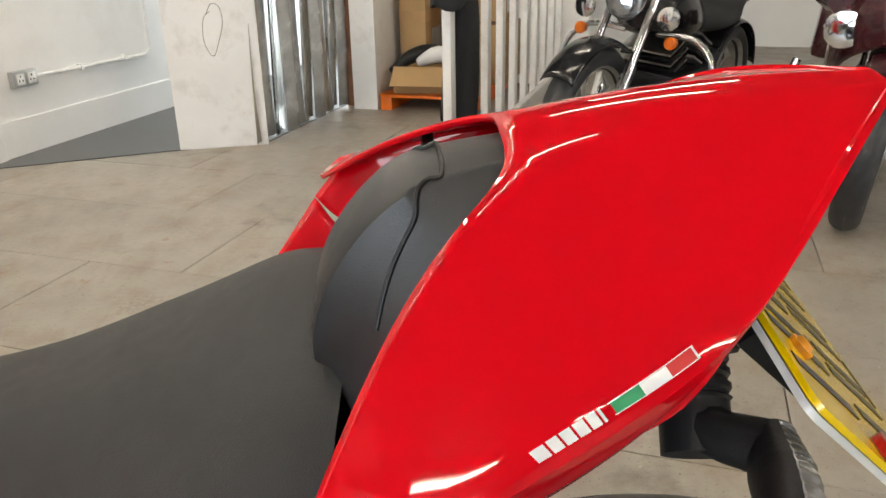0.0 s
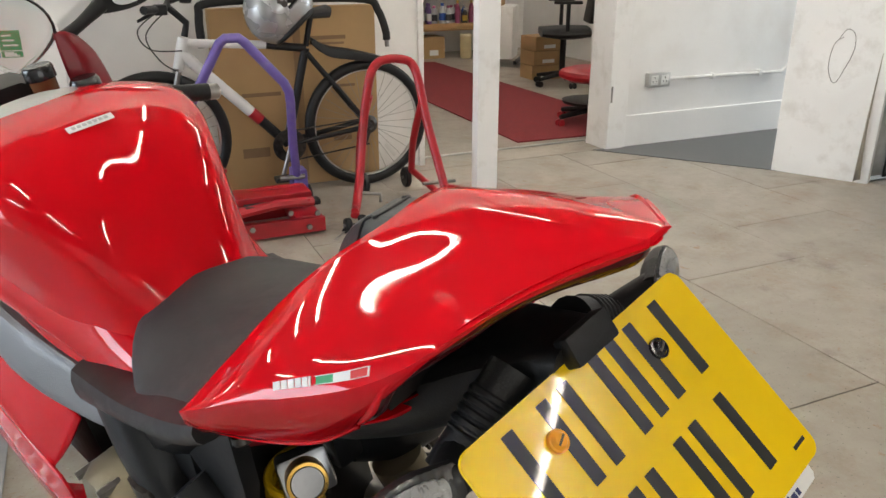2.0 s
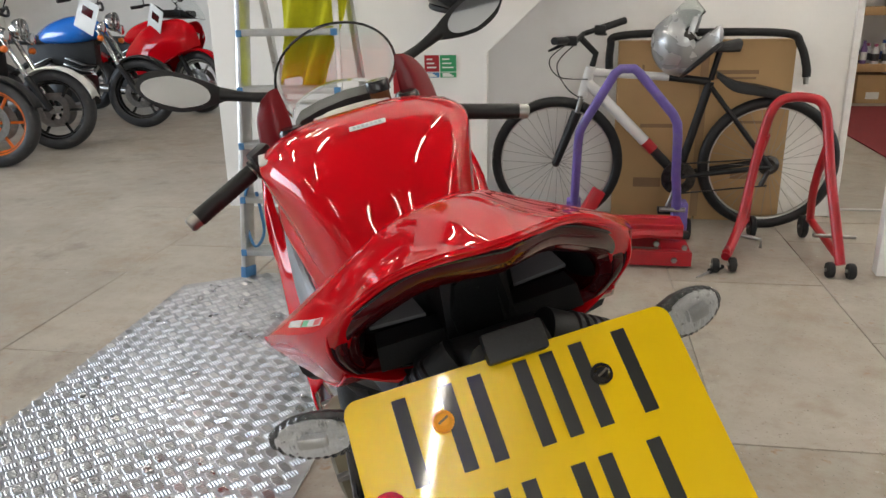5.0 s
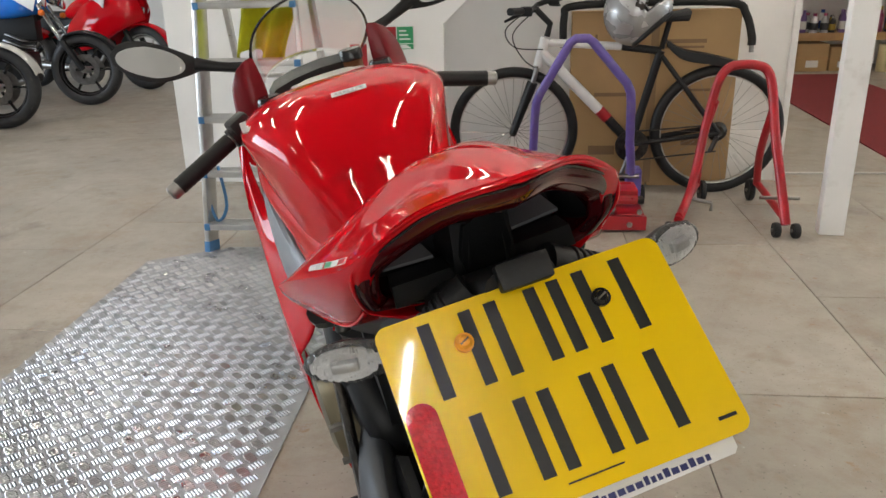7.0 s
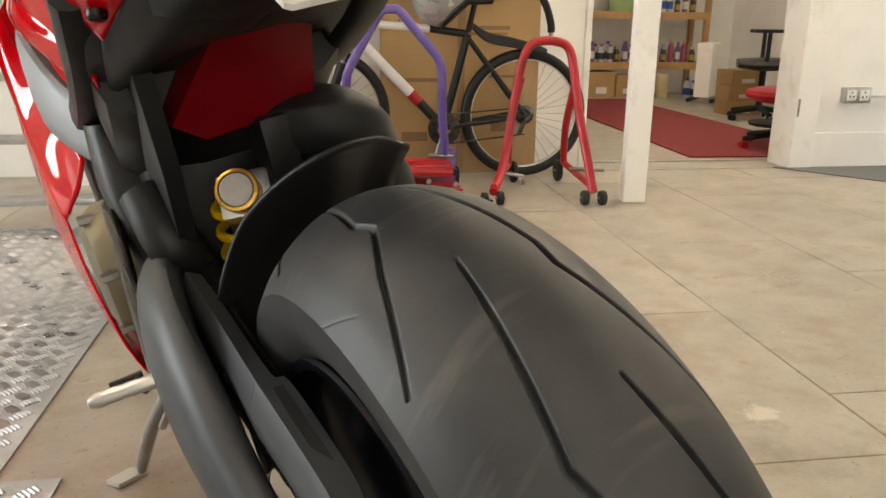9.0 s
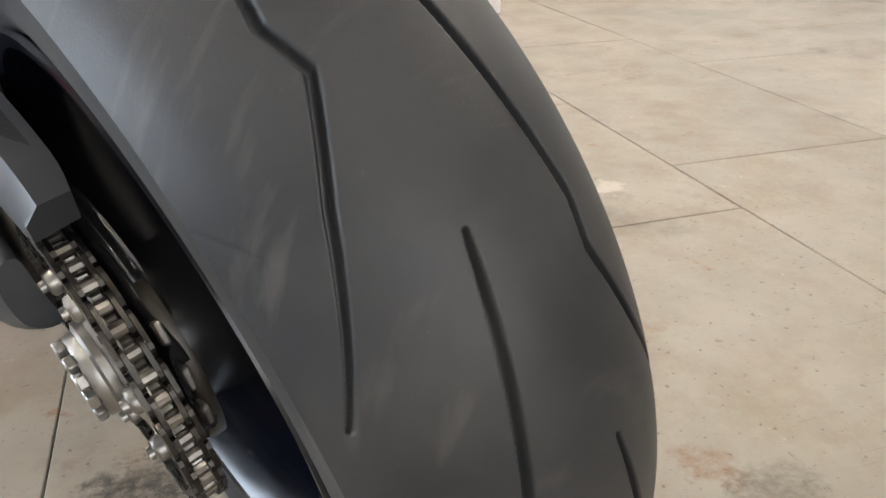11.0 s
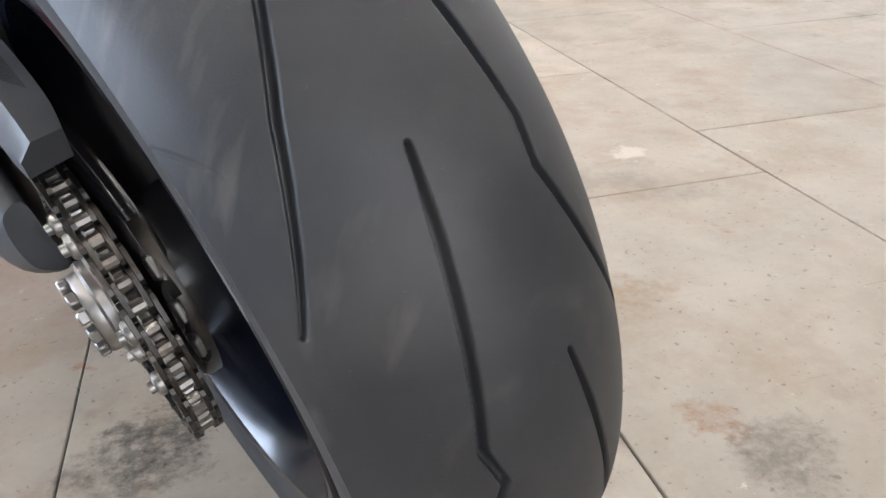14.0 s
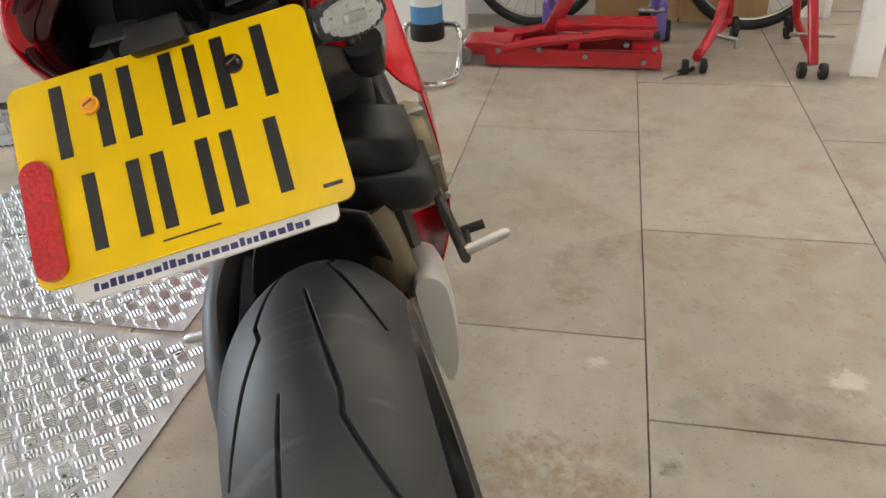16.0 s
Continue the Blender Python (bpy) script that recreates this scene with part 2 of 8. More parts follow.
FLOOR = floor_material()
JOINT = material("joint_dirt", (0.15, 0.125, 0.10), 0.85, vary=0.3, scale=12)
DGREY = material("dark_grey_floor_paint", (0.11, 0.112, 0.115), 0.5, vary=0.12, scale=3, bump=0.1)
CARD = material("brown_cardboard", (0.42, 0.265, 0.12), 0.75, vary=0.08, scale=4, bump=0.15, bump_scale=90)
REDS = material("red_stand_paint", (0.38, 0.008, 0.016), 0.32, vary=0.1, scale=12, dirt=(0.12, 0.02, 0.02), dirt_scale=9, dirt_amount=0.5)
PURPLE = material("purple_paint", (0.13, 0.09, 0.34), 0.38, vary=0.12, scale=15, dirt=(0.2, 0.19, 0.22), dirt_scale=12, dirt_amount=0.5)
WOOD = material("pine_wood", (0.42, 0.25, 0.11), 0.6, vary=0.15, scale=6)
CARPET = material("red_carpet", (0.2, 0.018, 0.022), 0.95, vary=0.15, scale=30, bump=0.5, bump_scale=300)
HIVIS = material("yellow_green_cloth", (0.5, 0.5, 0.01), 0.9, vary=0.1, scale=30, bump=0.6, bump_scale=200)
SILVER = material("silver_helmet_paint", (0.42, 0.43, 0.44), 0.28, metal=0.5, vary=0.1, coat=0.6)
BLUEP = material("blue_plastic", (0.07, 0.22, 0.45), 0.4, vary=0.1)
ORANGE = material("orange_paint", (0.75, 0.16, 0.01), 0.35, vary=0.05)
MAROON = material("maroon_paint", (0.040, 0.002, 0.005), 0.25, coat=0.6, vary=0.05)
PAPER = material("white_paper", (0.78, 0.78, 0.76), 0.7, vary=0.04)
GREEN = material("green_print", (0.03, 0.3, 0.12), 0.5, vary=0.05)
CLEAR = glass("clear_lens", (0.92, 0.93, 0.94), 0.07)
CLEAR.node_tree.nodes["Principled BSDF"].inputs["Transmission Weight"].default_value = 0.95
SCREEN = glass("screen_acrylic", (0.9, 0.93, 0.92), 0.01, 1.12)
MIRROR = material("mirror_glass", (0.85, 0.86, 0.86), 0.03, metal=1, vary=0.01, rough_vary=0.01)
# dark red of the nose panels; also darkens the shaded panel under the seat
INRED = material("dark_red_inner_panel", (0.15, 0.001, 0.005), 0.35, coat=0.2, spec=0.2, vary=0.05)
BRIGHT = material("bright_lamp_reflector", (0.82, 0.82, 0.82), 0.3, metal=0.45, vary=0.12, scale=300, bump=0.8, bump_scale=260)
REFLEX = material("red_reflector", (0.5, 0.006, 0.012), 0.12, coat=1.0, vary=0.25, scale=300, bump=0.6, bump_scale=250)


# ---- mesh helpers ----
def bmnew():
    return bmesh.new()


def part(name, bm, mat, parent=None, label="", smooth=True):
    me = bpy.data.meshes.new(name)
    bmesh.ops.recalc_face_normals(bm, faces=bm.faces)
    bm.to_mesh(me)
    bm.free()
    if smooth:
        me.shade_smooth()
        me.set_sharp_from_angle(angle=radians(38))
    me.materials.append(mat)
    ob = new(name, me)
    if parent is not None:
        ob.parent = parent
    if label:
        ob["label"] = label
    return ob


def thing(name, m, label, category, group="", kind=""):
    e = new(name)
    e.empty_display_size = 0.1
    e.matrix_world = m
    return tagged(e, label, category, group, kind)


def box(bm, x0, x1, y0, y1, z0, z1, bevel=0.0, m=None, seg=2):
    r = bmesh.ops.create_cube(bm, size=1)
    vs = r["verts"]
    bmesh.ops.scale(bm, vec=(x1 - x0, y1 - y0, z1 - z0), verts=vs)
    bmesh.ops.translate(bm, vec=((x0 + x1) / 2, (y0 + y1) / 2, (z0 + z1) / 2), verts=vs)
    if bevel:
        es = list({e for v in vs for e in v.link_edges})
        vs = list({v for f in bmesh.ops.bevel(bm, geom=es, offset=bevel, segments=seg, affect="EDGES", profile=0.6)["faces"] for v in f.verts} | {v for v in vs if v.is_valid})
    if m is not None:
        bmesh.ops.transform(bm, matrix=m, verts=[v for v in vs if v.is_valid])
    return bm


def ring_faces(bm, rings, closed=True, caps=True):
    vs = [[bm.verts.new(p) for p in r] for r in rings]
    n = len(vs[0])
    for a, b in zip(vs, vs[1:]):
        for i in range(n if closed else n - 1):
            j = (i + 1) % n
            try:
                bm.faces.new((a[i], a[j], b[j], b[i]))
            except ValueError:
                pass
    if caps and closed and n > 2:
        bm.faces.new(vs[0][::-1])
        bm.faces.new(vs[-1])
    return bm


def tube(bm, pts, r, n=10, caps=True, smooth=0):
    """A round bar along points; r a number or one for each point."""
    pts = [Vector(p) for p in pts]
    rs = list(r) if hasattr(r, "__len__") else [r] * len(pts)
    if smooth:
        q = [[*p, a] for p, a in zip(pts, rs)]
        q = spline(q, smooth)
        pts, rs = [Vector(p[:3]) for p in q], [p[3] for p in q]
    rings, up = [], None
    for i, p in enumerate(pts):
        d = (pts[min(i + 1, len(pts) - 1)] - pts[max(i - 1, 0)]).normalized()
        if up is None:
            up = Vector((0, 0, 1)) if abs(d.z) < 0.9 else Vector((1, 0, 0))
        side = d.cross(up).normalized()
        up = side.cross(d).normalized()
        rings.append([p + (side * math.cos(2 * math.pi * k / n) + up * math.sin(2 * math.pi * k / n)) * rs[i] for k in range(n)])
    return ring_faces(bm, rings, True, caps)


def spline(pts, k=6, closed=False):
    """Catmull-Rom through points of any dimension, k steps a span."""
    P = [np.array(p, float) for p in pts]
    n, out = len(P), []
    for i in range(n if closed else n - 1):
        if closed:
            a, b, c, d = P[i - 1], P[i], P[(i + 1) % n], P[(i + 2) % n]
        else:
            a, b, c, d = P[max(i - 1, 0)], P[i], P[i + 1], P[min(i + 2, n - 1)]
        for j in range(k):
            s = j / k
            out.append(0.5 * (2 * b + (c - a) * s + (2 * a - 5 * b + 4 * c - d) * s * s + (3 * b - a - 3 * c + d) * s ** 3))
    if not closed:
        out.append(P[-1])
    return out


def loft(bm, sections, ku=6, kv=5, closed=True, caps=True):
    """A smooth skin over sections of equal point counts."""
    rows = [spline(s, kv, closed) for s in sections]
    cols = [spline([r[i] for r in rows], ku) for i in range(len(rows[0]))]
    rings = [[Vector(c[j]) for c in cols] for j in range(len(cols[0]))]
    return ring_faces(bm, rings, closed, caps)


def lathe(bm, profile, axis_m, n=32, closed=False):
    """Turns (radius, along) pairs round the local z of axis_m."""
    rings = []
    for k in range(n):
        a = 2 * math.pi * k / n
        rings.append([axis_m @ Vector((r * math.cos(a), r * math.sin(a), z)) for r, z in profile])
    vs = [[bm.verts.new(p) for p in r] for r in rings]
    m = len(profile)
    for k in range(n):
        A, B2 = vs[k], vs[(k + 1) % n]
        for i in range(m if closed else m - 1):
            j = (i + 1) % m
            if profile[i][0] < 1e-6 and profile[j][0] < 1e-6:
                continue
            bm.faces.new((A[i], A[j], B2[j], B2[i]))
    bmesh.ops.remove_doubles(bm, verts=bm.verts, dist=1e-6)
    return bm


def prism(bm, poly, m, depth):
    """A flat polygon in m's xy plane, pushed out along m's z."""
    a = [m @ Vector((x, y, 0)) for x, y in poly]
    b = [m @ Vector((x, y, depth)) for x, y in poly]
    return ring_faces(bm, [a, b])


def aim(p, d):
    """A pose at p whose z points along d."""
    return Matrix.Translation(p) @ Vector(d).to_track_quat("Z", "Y").to_matrix().to_4x4()


def mirrored(pts):
    return [(-x, y, z) for x, y, z in pts]


def structure(name, bm, mat, label=""):
    ob = part(name, bm, mat, smooth=False)
    return tagged(ob, label, "", "", "structure")

# ---- the room ----
def wall(name, x0, x1, y0, y1, z0, z1, label, mat=WHITE):
    bm = bmnew()
    box(bm, x0, x1, y0, y1, z0, z1, 0.004)
    return structure(name, bm, mat, label)


CEIL = 3.3
bm = bmnew()
box(bm, -9, 8, -7, 9, -0.25, -0.012)
sub = structure("ground", bm, JOINT, "dark dirt-filled joints under the painted floor sheets")
bm = bmnew()
for x0, x1, y0, y1 in ((-9, -3.018, -7, 9), (3.647, 8, -7, 9), (-3.018, 3.647, -7, -3.6), (-3.018, 3.647, 2.2, 9)):
    box(bm, x0, x1, y0, y1, -0.02, 0.0)
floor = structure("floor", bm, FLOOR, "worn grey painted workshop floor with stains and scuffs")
# floor sheets in columns 0.605 m wide with staggered cross joints
cols = [-3.018 + 0.606 * i for i in range(12)]
cols[5], cols[6] = 0.004, 0.611
rng = random.Random(5)
for i in range(11):
    cuts = {3: [-2.6, -1.33, 0.3, 1.6], 4: [-2.9, -1.72, -0.506, 0.71, 1.9], 5: [-2.4, -0.766, 0.0, 1.25], 6: [-2.8, -1.7, -0.52, 0.7, 1.85]}.get(i, [-2.7 + 0.4 * (i % 3), -1.4 + 0.4 * (i % 3), -0.1 + 0.4 * (i % 3), 1.1 + 0.4 * (i % 3)])
    ys = [-3.6] + cuts + [2.2]
    for a, b in zip(ys, ys[1:]):
        bm = bmnew()
        g = 0.0014
        box(bm, cols[i] + g, cols[i + 1] - g, a + 0.002, b - 0.002, -0.02, rng.uniform(-0.0008, 0.0004), 0.0014, seg=1)
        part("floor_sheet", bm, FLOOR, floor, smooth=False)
bm = bmnew()
prism(bm, [(2.08, 2.2), (2.74, 1.37), (2.98, 0.97), (6.0, 0.97), (6.0, 2.2)], pose(0, 0, 0.001), 0.004)
structure("floor_patch", bm, DGREY, "dark grey painted floor patch beside the white wall")
bm = bmnew()
box(bm, -9, 8, -7, 9, CEIL, CEIL + 0.1)
structure("ceiling", bm, material("dark_roof_sheet", (0.13, 0.13, 0.135), 0.7, vary=0.15, scale=1.5), "dark unlit roof sheeting over the workshop")

# walls round the workshop; the south opening is added for the fill lamp
wall("wall_south", -9, -1.5, -7.15, -7, 0, CEIL, "white painted workshop wall beside an added opening")
wall("wall_south_end", 2.5, 8, -7.15, -7, 0, CEIL, "white painted workshop wall beside an added opening")
wall("wall_south_head", -1.5, 2.5, -7.15, -7, 2.9, CEIL, "white painted wall over an added opening")
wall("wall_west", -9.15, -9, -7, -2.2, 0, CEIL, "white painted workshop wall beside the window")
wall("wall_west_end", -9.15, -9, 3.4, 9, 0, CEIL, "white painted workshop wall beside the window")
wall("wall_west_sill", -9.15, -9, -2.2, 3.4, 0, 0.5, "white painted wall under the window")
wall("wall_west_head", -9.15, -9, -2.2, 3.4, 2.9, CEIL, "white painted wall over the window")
wall("wall_east", 8, 8.15, -7, 9, 0, CEIL, "white painted workshop wall")
wall("wall_north", -9, 8, 9, 9.15, 0, CEIL, "white painted workshop wall")
wall("wall_stairs", -2.3, 0.95, 2.32, 2.44, 0, CEIL, "scuffed white wall behind the parked bicycle")
wall("wall_socket", 2.26, 6.0, 2.2, 2.32, 0, CEIL, "white wall with a lower dado band")
wall("wall_dado", 2.30, 6.0, 2.186, 2.2, 0, 0.205, "raised white dado band along the wall foot")
wall("wall_door_head", 0.95, 2.26, 2.32, 2.44, 2.25, CEIL, "white wall over the doorway")
wall("door_jamb", 2.16, 2.30, 2.17, 2.4, 0, 2.25, "white painted door jamb", WHITEG)
wall("wall_end_trim", 0.93, 0.965, 2.30, 2.46, 0, 2.25, "white painted door lining", WHITEG)
wall("threshold", 0.97, 2.2, 2.44, 2.475, 0.001, 0.008, "pale metal threshold strip", ALU)
wall("wall_back_room_side", 4.5, 4.62, 2.33, 9, 0, CEIL, "white wall of the back room")
wall("wall_back_room_left", 0.86, 0.95, 2.44, 9, 0, CEIL, "white wall of the back room")
wall("wall_back_room_far", 0.95, 4.5, 7.4, 7.5, 0, CEIL, "white far wall of the back room")
# stair side: upright and raking board
bm = bmnew()
prism(bm, [(-1.75, 0), (-0.86, 0), (-0.86, 0.89), (1.15, 2.75), (1.15, CEIL), (-1.75, CEIL)], pose(0, 2.1, 0, 90, 0, 0), 0.09)
structure("wall_stair_side", bm, WHITE, "white boarded side of a staircase with a raking lower edge")
# angled white panel and partition on the way to the curtain
bm = bmnew()
d = Vector((0.24, -0.41, 0)).normalized()
n = Vector((d.y, -d.x, 0))
m = Matrix(((d.x, n.x, 0, 2.74), (d.y, n.y, 0, 1.37), (0, 0, 1, 0), (0, 0, 0, 1)))
box(bm, 0, 0.5, -0.09, 0, 0, CEIL, 0.004, m)
structure("wall_angled", bm, WHITEG, "white panelled partition end with scribbled marks")
wall("wall_column", -2.43, -2.25, 2.26, 2.6, 0, CEIL, "scuffed white column")
wall("wall_partition", -2.25, -1.75, 2.26, 2.35, 0, CEIL, "white partition behind the ladder")

# white wooden post
bm = bmnew()
box(bm, -0.052, 0.052, -0.04, 0.04, 0, CEIL, 0.004, pose(0.913, 1.425, 0, 0, 0, -8))
structure("post", bm, WHITEG, "white painted wooden post standing on the floor")

# carpet runner in the back room
bm = bmnew()
prism(bm, [(1.74, 2.57), (2.83, 2.53), (2.83, 6.5), (1.84, 6.5)], pose(0, 0, 0.002), 0.008)
tagged(part("carpet_runner", bm, CARPET), "dark red carpet runner on the back room floor", "carpet")

# ceiling lights: tubes in two rows, window daylight and an added south fill
TUBE = glow("tube_light", (1.0, 0.92, 0.80), 61.0)


def ceiling_light(x, y, rz):
    e = thing("ceiling_light", pose(x, y, CEIL - 0.1, 0, 0, rz), "white fluorescent tube light under the ceiling", "ceiling light", "ceiling tube lights")
    bm = bmnew()
    box(bm, -0.64, 0.64, -0.05, 0.05, 0.02, 0.1, 0.008)
    part("housing", bm, WHITEG, e)
    bm = bmnew()
    tube(bm, [(-0.61, 0, 0), (0.61, 0, 0)], 0.018, 12)
    part("tube", bm, TUBE, e, "lit fluorescent tube")


# several tubes are added out of view to brighten walls and the far floor
for x, y, rz in ((-2.64, 1.2, 90), (-0.39, 1.3, 90), (-2.64, -1.0, 90), (-0.39, -0.7, 90), (-2.64, -3.3, 90), (-0.39, -3.3, 90), (-3.3, 3.4, 90), (-3.3, 6.2, 90), (-5.6, 6.2, 90), (1.87, -0.9, 90), (1.87, -3.3, 90), (1.87, 0.9, 90), (-0.39, -5.4, 90), (1.87, -5.4, 90), (-4, 1.5, 90), (-4, 4.5, 90), (-4, -1.8, 90), (2.7, 4.0, 0), (2.7, 5.6, 0), (2.7, 2.95, 0), (-5.6, 3.0, 90), (1.5, 1.5, 0), (3.5, 1.6, 0), (3.4, -1.0, 90)):
    ceiling_light(x, y, rz)
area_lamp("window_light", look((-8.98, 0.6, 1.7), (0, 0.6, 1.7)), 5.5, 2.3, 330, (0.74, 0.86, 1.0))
# fill lamp added out of view to brighten surfaces that face south
area_lamp("south_fill_light", look((0.5, -6.98, 1.5), (0.5, 0, 1.5)), 3.9, 2.7, 60, (1.0, 0.97, 0.92))

# ---- the red motorcycle: local axes are x to its right, y forwards, z up in its own plane ----
bike = thing("motorcycle", pose(-0.2646, -1.3245, 0, 0, 0, 21.75) @ pose(0, 0, 0, 0, -13.2, 0), "glossy red sports motorcycle leaning on its side stand", "motorcycle")
R_AXLE, F_AXLE = Vector((0, 0, 0.336)), Vector((0, 1.469, 0.30))


def grid_mesh(name, co, closed_u, closed_v, mat, parent, label=""):
    """A mesh from an array of points (nu, nv, 3)."""
    nu, nv = co.shape[:2]
    i, j = np.meshgrid(np.arange(nu if closed_u else nu - 1), np.arange(nv if closed_v else nv - 1), indexing="ij")
    a, b = (i + 1) % nu, (j + 1) % nv
    faces = np.stack([i * nv + j, a * nv + j, a * nv + b, i * nv + b], -1).reshape(-1, 4)
    me = bpy.data.meshes.new(name)
    me.from_pydata(co.reshape(-1, 3).tolist(), [], faces.tolist())
    me.shade_smooth()
    me.materials.append(mat)
    ob = new(name, me)
    ob.parent = parent
    if label:
        ob["label"] = label
    return ob


def seg_dist(px, py, a, b):
    dx, dy = b[0] - a[0], b[1] - a[1]
    t = np.clip(((px - a[0]) * dx + (py - a[1]) * dy) / (dx * dx + dy * dy), 0, 1)
    return np.hypot(px - a[0] - t * dx, py - a[1] - t * dy), t


def rear_tyre():
    """Slick-looking tyre with eight repeats of slanted grooves cut into it."""
    nu, nv = 1800, 280
    ang = np.radians(np.concatenate([np.linspace(-30, 150, 1500, False), np.linspace(150, 330, 300, False)]))
    u = np.linspace(-0.1, 0.1, nv)
    r = np.where(np.abs(u) < 0.085, 0.336 - u * u / 0.2, 0.2999 - (np.abs(u) - 0.085) * 1.15)
    r = r - np.where(u > 0.035, 6.0 * (u - 0.035) ** 2, 0)
    for _ in range(60):
        r[1:-1] = (r[:-2] + 2 * r[1:-1] + r[2:]) / 4
    A, U = np.meshgrid(ang, u, indexing="ij")
    dep = np.zeros_like(A)
    pitch = math.pi / 4
    ease = lambda q: np.clip(q, 0, 1) ** 2 * (3 - 2 * np.clip(q, 0, 1))
    left = [(0, -0.021), (26.2, -0.0448), (30.6, -0.0385), (39, -0.0585), (55, -0.0885)]
    right = [(0, 0.0105), (26, 0.0335), (30.2, 0.0307), (38, 0.045), (55, 0.080)]
    nick = [(0, -0.0995), (5.5, -0.084)]
    nick_r = [(0, 0.0995), (5.5, 0.084)]
    for start, line, width in ((15.5, left, 0.0024), (36.5, right, 0.0024), (50.5, nick, 0.0009), (30, nick_r, 0.0009)):
        P = [(math.radians(t) * 0.32, w) for t, w in line]
        X = np.mod(A - math.radians(start) + 0.15, pitch * 2) - 0.15
        for shift in (0, pitch):
            Y = np.mod(A - math.radians(start) - shift + 0.15, 2 * pitch) - 0.15
            for k in range(len(P) - 1):
                d, t = seg_dist(Y * 0.32, U, P[k], P[k + 1])
                wd = width * np.where((k == 0) & (t < 0.25), 0.55 + 1.8 * t, 1) * np.where((k == len(P) - 2), 1 - 0.45 * t, 1)
                dep = np.maximum(dep, ease((wd + 0.0006 - d) / 0.0021) * (0.0062 if width > 0.002 else 0.0014))
    Rr = r[None, :] - dep
    co = np.stack([U, -Rr * np.sin(A), 0.336 + Rr * np.cos(A)], -1)
    ob = grid_mesh("rear_tyre", co, True, False, RUBBER, bike, "worn black rear tyre with slanted grooves")


rear_tyre()
# sidewalls, bead and rim
tyre_axis = Matrix.Translation(R_AXLE) @ pose(0, 0, 0, 0, 90, 0)
for s in (-1, 1):
    bm = bmnew()
    prof = [(0.2826 if s < 0 else 0.2573, 0.1), (0.268 if s < 0 else 0.25, 0.0985), (0.245, 0.0965), (0.23, 0.091), (0.218, 0.084), (0.216, 0.078)]
    lathe(bm, [(r, s * a) for r, a in prof], tyre_axis, 96)
    part("sidewall", bm, RUBBER, bike)
bm = bmnew()
lathe(bm, [(0.219, -0.086), (0.223, -0.09), (0.222, -0.094), (0.212, -0.092), (0.203, -0.08), (0.19, -0.05), (0.185, 0.0), (0.19, 0.06), (0.203, 0.08), (0.212, 0.092), (0.222, 0.094), (0.219, 0.086), (0.2, 0.06), (0.196, 0), (0.2, -0.06)], tyre_axis, 96, True)
rim = part("rear_rim", bm, material("gloss_rim_paint", (0.004, 0.005, 0.009), 0.2, vary=0.1, scale=20), bike, "glossy black wheel rim")
for k in range(3):
    for s in (-1, 1):
        a = 2 * math.pi * k / 3 + 0.5
        p = lambda rad, da, x: Vector((x, -rad * math.sin(a + da), 0.336 + rad * math.cos(a + da)))
        bm = bmnew()
        tube(bm, [p(0.06, 0, 0.02), p(0.12, 0.12 * s, 0.03), p(0.195, 0.22 * s, 0.04)], [0.02, 0.016, 0.018], 8)
        part("spoke", bm, GLOSSB, rim)
bm = bmnew()
lathe(bm, [(0.0, -0.10), (0.06, -0.10), (0.065, -0.05), (0.062, 0.06), (0.04, 0.075), (0.0, 0.075)], tyre_axis, 40)
part("rear_hub", bm, GLOSSB, bike)
# sprocket, carrier and nuts
CARRIER = material("dull_carrier_alloy", (0.36, 0.345, 0.32), 0.38, metal=1, vary=0.22, scale=40, dirt=(0.06, 0.055, 0.05), dirt_scale=25, dirt_amount=0.5)
SPU = -0.131
bm = bmnew()
teeth, ring = 44, []
for k in range(teeth * 2):
    a = math.pi * k / teeth
    ring.append((0.1125 if k % 2 else 0.106, a))
outer = [Vector((SPU, -r * math.sin(a), 0.336 + r * math.cos(a))) for r, a in ring]
inner = [Vector((SPU, -0.077 * math.sin(a), 0.336 + 0.077 * math.cos(a))) for r, a in ring]
off = Vector((0.006, 0, 0))
ring_faces(bm, [outer, inner, [p + off for p in inner], [p + off for p in outer], outer], True, False)
sprocket = part("sprocket", bm, STEEL, bike, "steel rear sprocket")
bm = bmnew()
lathe(bm, [(0.0, -0.144), (0.02, -0.144), (0.022, -0.139), (0.045, -0.137), (0.055, -0.1345), (0.089, -0.1325), (0.089, -0.116), (0.0, -0.116)], tyre_axis, 48)
part("carrier", bm, CARRIER, sprocket)
bm = bmnew()
lathe(bm, [(0.022, -0.154), (0.030, -0.154), (0.032, -0.152), (0.033, -0.146), (0.038, -0.144), (0.038, -0.138), (0, -0.138), (0, -0.143), (0.021, -0.143)], tyre_axis, 36)
nut = part("axle_nut", bm, STEEL, sprocket, "hollow castellated axle nut")
for k in range(12):
    a = math.pi * k / 6
    bm = bmnew()
    box(bm, -0.161, -0.1535, -0.005, 0.005, 0.0225, 0.0318, 0.0012, Matrix.Translation(R_AXLE) @ Matrix.Rotation(a, 4, "X"), 1)
    part("castle_tooth", bm, STEEL, nut)
bm = bmnew()
lathe(bm, [(0, -0.1435), (0.0205, -0.1435), (0.0205, -0.147), (0.017, -0.147), (0.016, -0.1445)], tyre_axis, 24)
part("axle_bore", bm, GOLD, nut)
